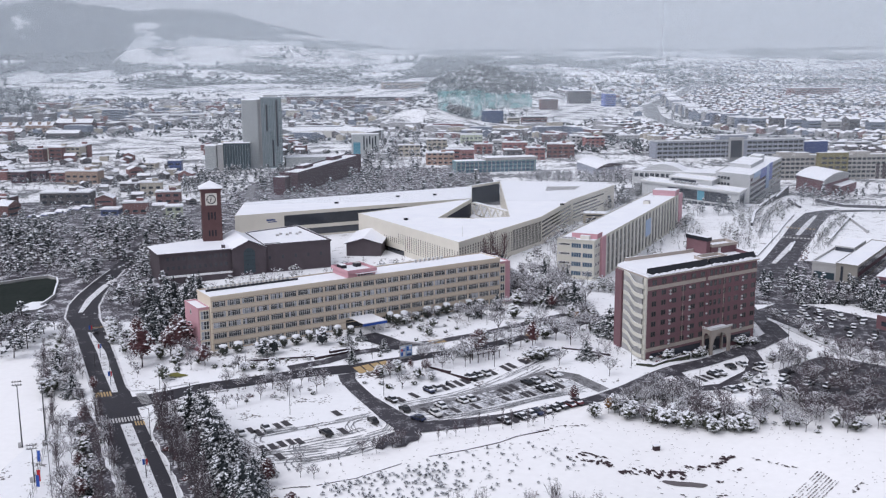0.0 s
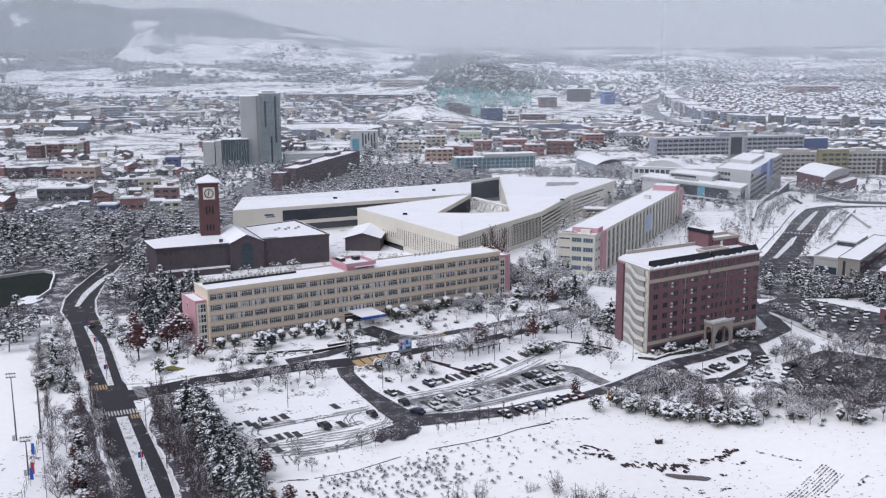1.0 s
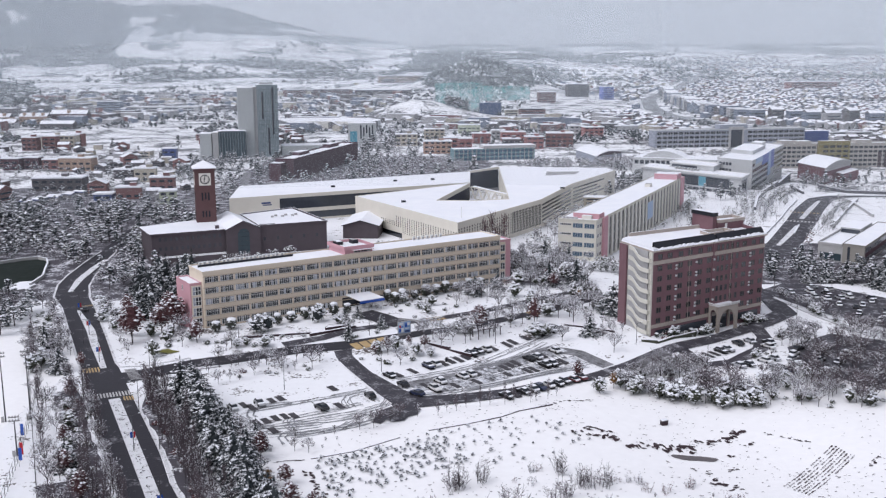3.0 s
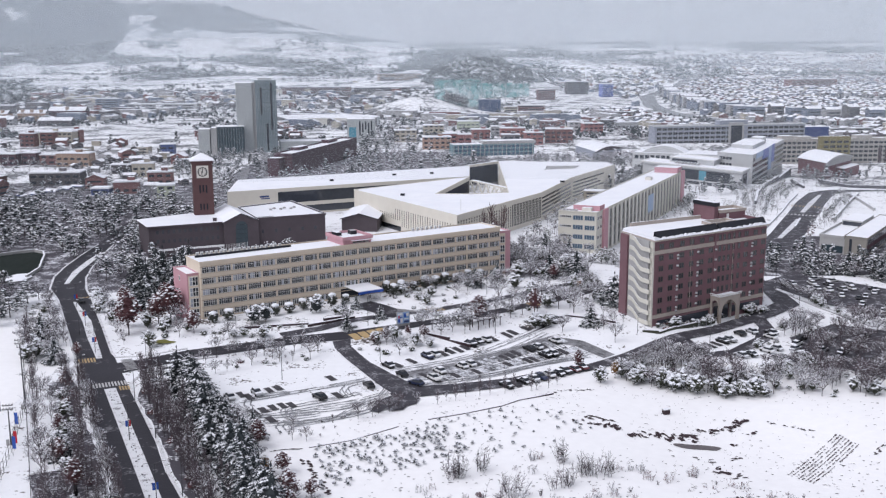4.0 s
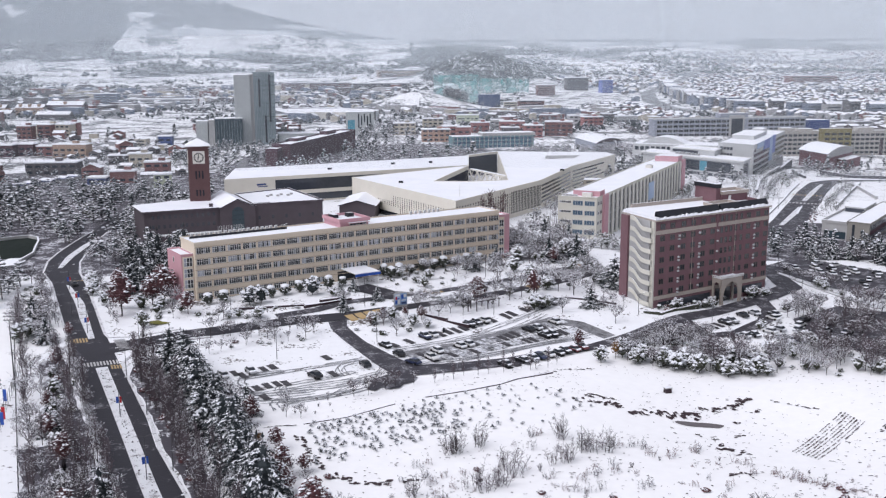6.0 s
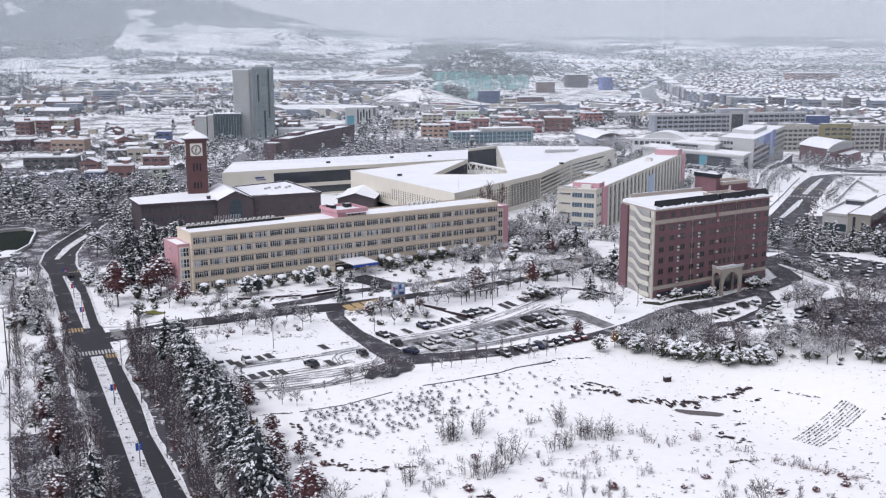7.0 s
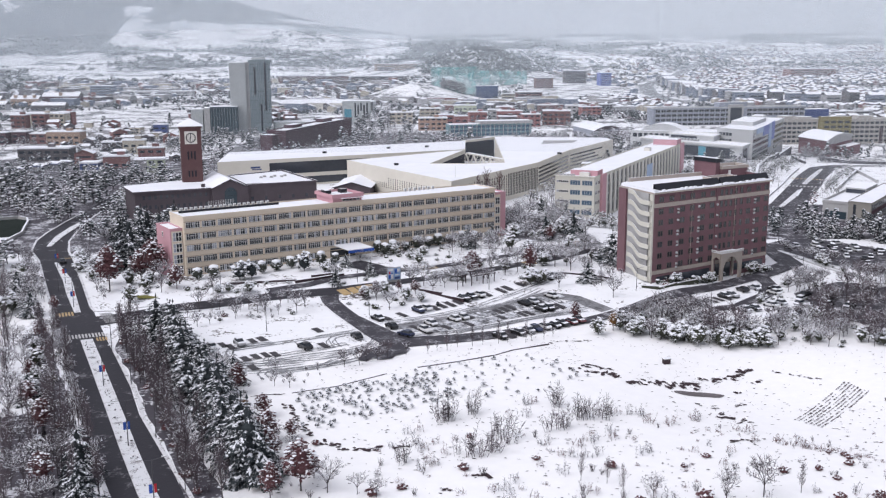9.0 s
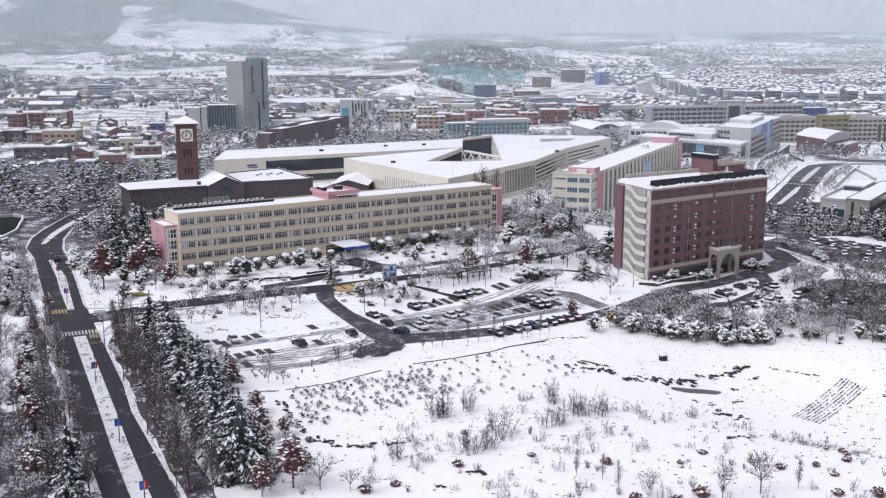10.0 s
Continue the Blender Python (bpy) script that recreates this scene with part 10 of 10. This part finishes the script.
mud_line([(-37, 201.5), (-29.2, 203.1)], 0.6, 1, "dark ditch edge showing through the snow", gap=0.2)
low_wall([(-28.5, 203.4), (-20, 207.2), (-10.1, 215.2)], 0.3, 0.18, MUD, "low dark red retaining edge of the field")
low_wall([(-3.5, 219.4), (5, 223.2), (13.4, 227.9), (18.3, 232.3), (27, 237)], 0.3, 0.2, MUD, "low dark red retaining edge of the field")
mud_line([(-28.9, 197.3), (-25.5, 188.8), (-22, 181.9), (-18.9, 177), (-13.7, 174.4), (-9, 174.9)], 1.2, 3, "winding dark ditch in the snow", gap=0.16)
mud_line([(40.7, 213.3), (48.1, 214.2), (56.9, 215.7)], 2.4, 4, "broken bank of bare dark earth", gap=0.03)
mud_line([(47, 214.9), (58, 216.6)], 2.0, 14, "broken bank of bare dark earth", gap=0.15)
mud_line([(58.6, 218), (64, 221.1), (71.2, 226.3)], 1.9, 15, "broken bank of bare dark earth", gap=0.12)
mud_line([(30, 218.3), (33.8, 219), (40.1, 216.9)], 2.4, 5, "patch of bare dark earth", gap=0.12)
mud_line([(33, 223.7), (36.1, 222), (39.5, 218.6)], 2.4, 16, "patch of bare dark earth", gap=0.08)
mud_line([(24, 236), (30, 240), (37, 241)], 0.8, 6, "scraps of bare earth in the snow", gap=0.55)
mud_line([(55.6, 198.3), (57.5, 196.6), (60.2, 192.9)], 3.0, 7, "churned hollow of bare earth", gap=0.06)
mud_line([(6.4, 163.6), (8.8, 164.3)], 2.2, 8, "hollow of bare earth", gap=0.0)
mud_line([(74, 226), (80, 221), (84, 218)], 0.9, 9, "scraps of bare earth in the snow", gap=0.5)
mud_line([(-7, 174.8), (-4, 174.6)], 1.4, 10, "scrap of bare earth", gap=0.0)
mud_line([(91, 203), (95, 207)], 0.8, 11, "scraps of bare earth in the snow", gap=0.1)
mud_line([(52.9, 179.9), (56.6, 182), (57.2, 178.7)], 0.8, 17, "scraps of bare earth in the snow", gap=0.4)
mud_line([(1.4, 158), (2.8, 158.2)], 1.2, 18, "scrap of bare earth", gap=0.0)
mud_line([(48, 205), (58, 202), (66, 207)], 0.9, 19, "scraps of bare earth in the snow", gap=0.72)
mud_line([(64, 212), (70, 218), (74, 224)], 1.4, 20, "faint tracks of bare earth in the snow", gap=0.75)
mrnd = random.Random(12)
spots = Shape()
for i in range(2600):
    x, y = mrnd.uniform(-24, 104), mrnd.uniform(150, 245)
    if y > 244 + 0.15 * x or mrnd.random() > 0.25 + 0.75 * (noise.noise(Vector((x * 0.06, y * 0.06, 0))) > -0.05):
        continue
    w, h_ = mrnd.uniform(0.08, 0.42), mrnd.uniform(0.06, 0.2)
    spots.face([(x + w * math.cos(t) * mrnd.uniform(0.5, 1.2), y + h_ * math.sin(t) * mrnd.uniform(0.5, 1.2), height(x, y) + 0.09) for t in (0, 1.05, 2.1, 3.14, 4.2, 5.24)], MUD)
tagged(part("earth_spots", spots), "small spots of bare earth dotted over the snowfield", "earth", kind="stuff")
ice = Shape()
ring_ = [(55.6 + 5.2 * math.cos(t) * (1 + 0.1 * math.sin(3 * t)), 210.2 + 1.7 * math.sin(t) * (1 + 0.25 * math.cos(2 * t)) + 0.1 * math.cos(5 * t)) for t in (k * 0.3142 for k in range(20))]
for (xa, ya), (xb, yb) in zip(ring_, ring_[1:] + ring_[:1]):
    ice.face([(x, y, height(x, y) + 0.1) for x, y in ((55.6, 210.2), (xa, ya), (xb, yb))], PUDDLE)
tagged(part("frozen_puddle", ice), "grey frozen puddle in the field", "puddle", kind="structure")
bed = thing("vegetable_patch", "furrowed vegetable patch half under snow", "vegetable patch", kind="structure")
for k in range(8):
    u = k / 7
    a, b = (70.2 + 3.0 * u, 195.6 - 5.4 * u), (88.2 + 2.2 * u, 215.3 - 6.4 * u)
    line_ = Shape()
    for j in range(34):
        if mrnd.random() < 0.2:
            continue
        c0 = (j + mrnd.uniform(0.0, 0.4)) / 34
        c1 = c0 + mrnd.uniform(0.012, 0.027)
        p, q = (a[0] + (b[0] - a[0]) * c0, a[1] + (b[1] - a[1]) * c0), (a[0] + (b[0] - a[0]) * c1, a[1] + (b[1] - a[1]) * c1)
        d = math.dist(p, q)
        hw = mrnd.uniform(0.07, 0.26)
        nx, ny = -(q[1] - p[1]) / d * hw, (q[0] - p[0]) / d * hw
        g = mrnd.uniform(-0.15, 0.15)
        line_.face([(x, y, height(x, y) + 0.12) for x, y in ((p[0] + nx * 0.6, p[1] + ny * 0.6), (p[0] - nx + g, p[1] - ny), (q[0] - nx * 0.7, q[1] - ny * 0.7), (q[0] + nx + g, q[1] + ny))], MUD)
    part("furrow", line_, bed)
lb = thing("litter_bin", "dark metal litter bin beside the car park", "bin", pose(0.9, 270.6, height(0.9, 270.6)))
part("body", Shape().tube((0, 0, -0.1), (0, 0, 1.05), 0.32, 0.34, DARK_METAL, 10), lb)
part("lid", Shape().tube((0, 0, 1.06), (0, 0, 1.35), 0.36, 0.12, DARK_METAL, 10), lb)
bx = thing("bee_box", "small dark wooden box standing in the snowfield", "box", pose(52.8, 228.4, height(52.8, 228.4), 0, 0, 20))
part("body", Shape().box(-0.8, 0.8, -0.5, 0.5, -0.1, 1.1, MUD), bx)
part("lid", Shape().box(-0.9, 0.9, -0.6, 0.6, 1.11, 1.3, GREY, ROOF_SNOW), bx)
gr_ = Shape()
gr_.face([(-79.5 + 3.4 * math.cos(t), 279.5 + 2.2 * math.sin(t), height(-79.5, 279.5) + 0.12) for t in (k * 0.6283 for k in range(10))], GRASS)
tagged(part("grass_patch", gr_), "round patch of yellow winter grass", "grass", kind="structure")
# footprints and stubs along the medians
md = Shape()
for i in range(70):
    u = mrnd.random()
    x, y = -44.5 - 37.5 * u + mrnd.gauss(0, 0.5), 158 + 81 * u
    clump(md, (x, y, 0.42), mrnd.uniform(0.12, 0.26), 0.8, TWIG, mrnd)
tagged(part("median_planting", md), "dark stubs of planting in the snowy median", "planting", kind="stuff")


def sports_fence(a, b, n, tall):
    """Wire fence of the snowy sports ground: posts and three thin rails."""
    ob = thing("sports_fence", "tall dark wire fence beside a snowy sports ground", "fence", pose(a[0], a[1], 0))
    pts = [(a[0] + (b[0] - a[0]) * i / n, a[1] + (b[1] - a[1]) * i / n) for i in range(n + 1)]
    pts = [(x - a[0], y - a[1], height(x, y)) for x, y in pts]
    for x, y, z in pts:
        part("post", Shape().tube((x, y, z - 0.2), (x, y, z + tall), 0.07, 0.06, DARK_METAL, 6), ob)
    for h in (0.15, tall * 0.5, tall - 0.05):
        r = Shape()
        for p, q in zip(pts, pts[1:]):
            r.tube((p[0], p[1], p[2] + h), (q[0], q[1], q[2] + h), 0.035, 0.035, DARK_METAL, 4)
        part("rail", r, ob)


sports_fence((-124.5, 288), (-68, 158), 34, 2.6)
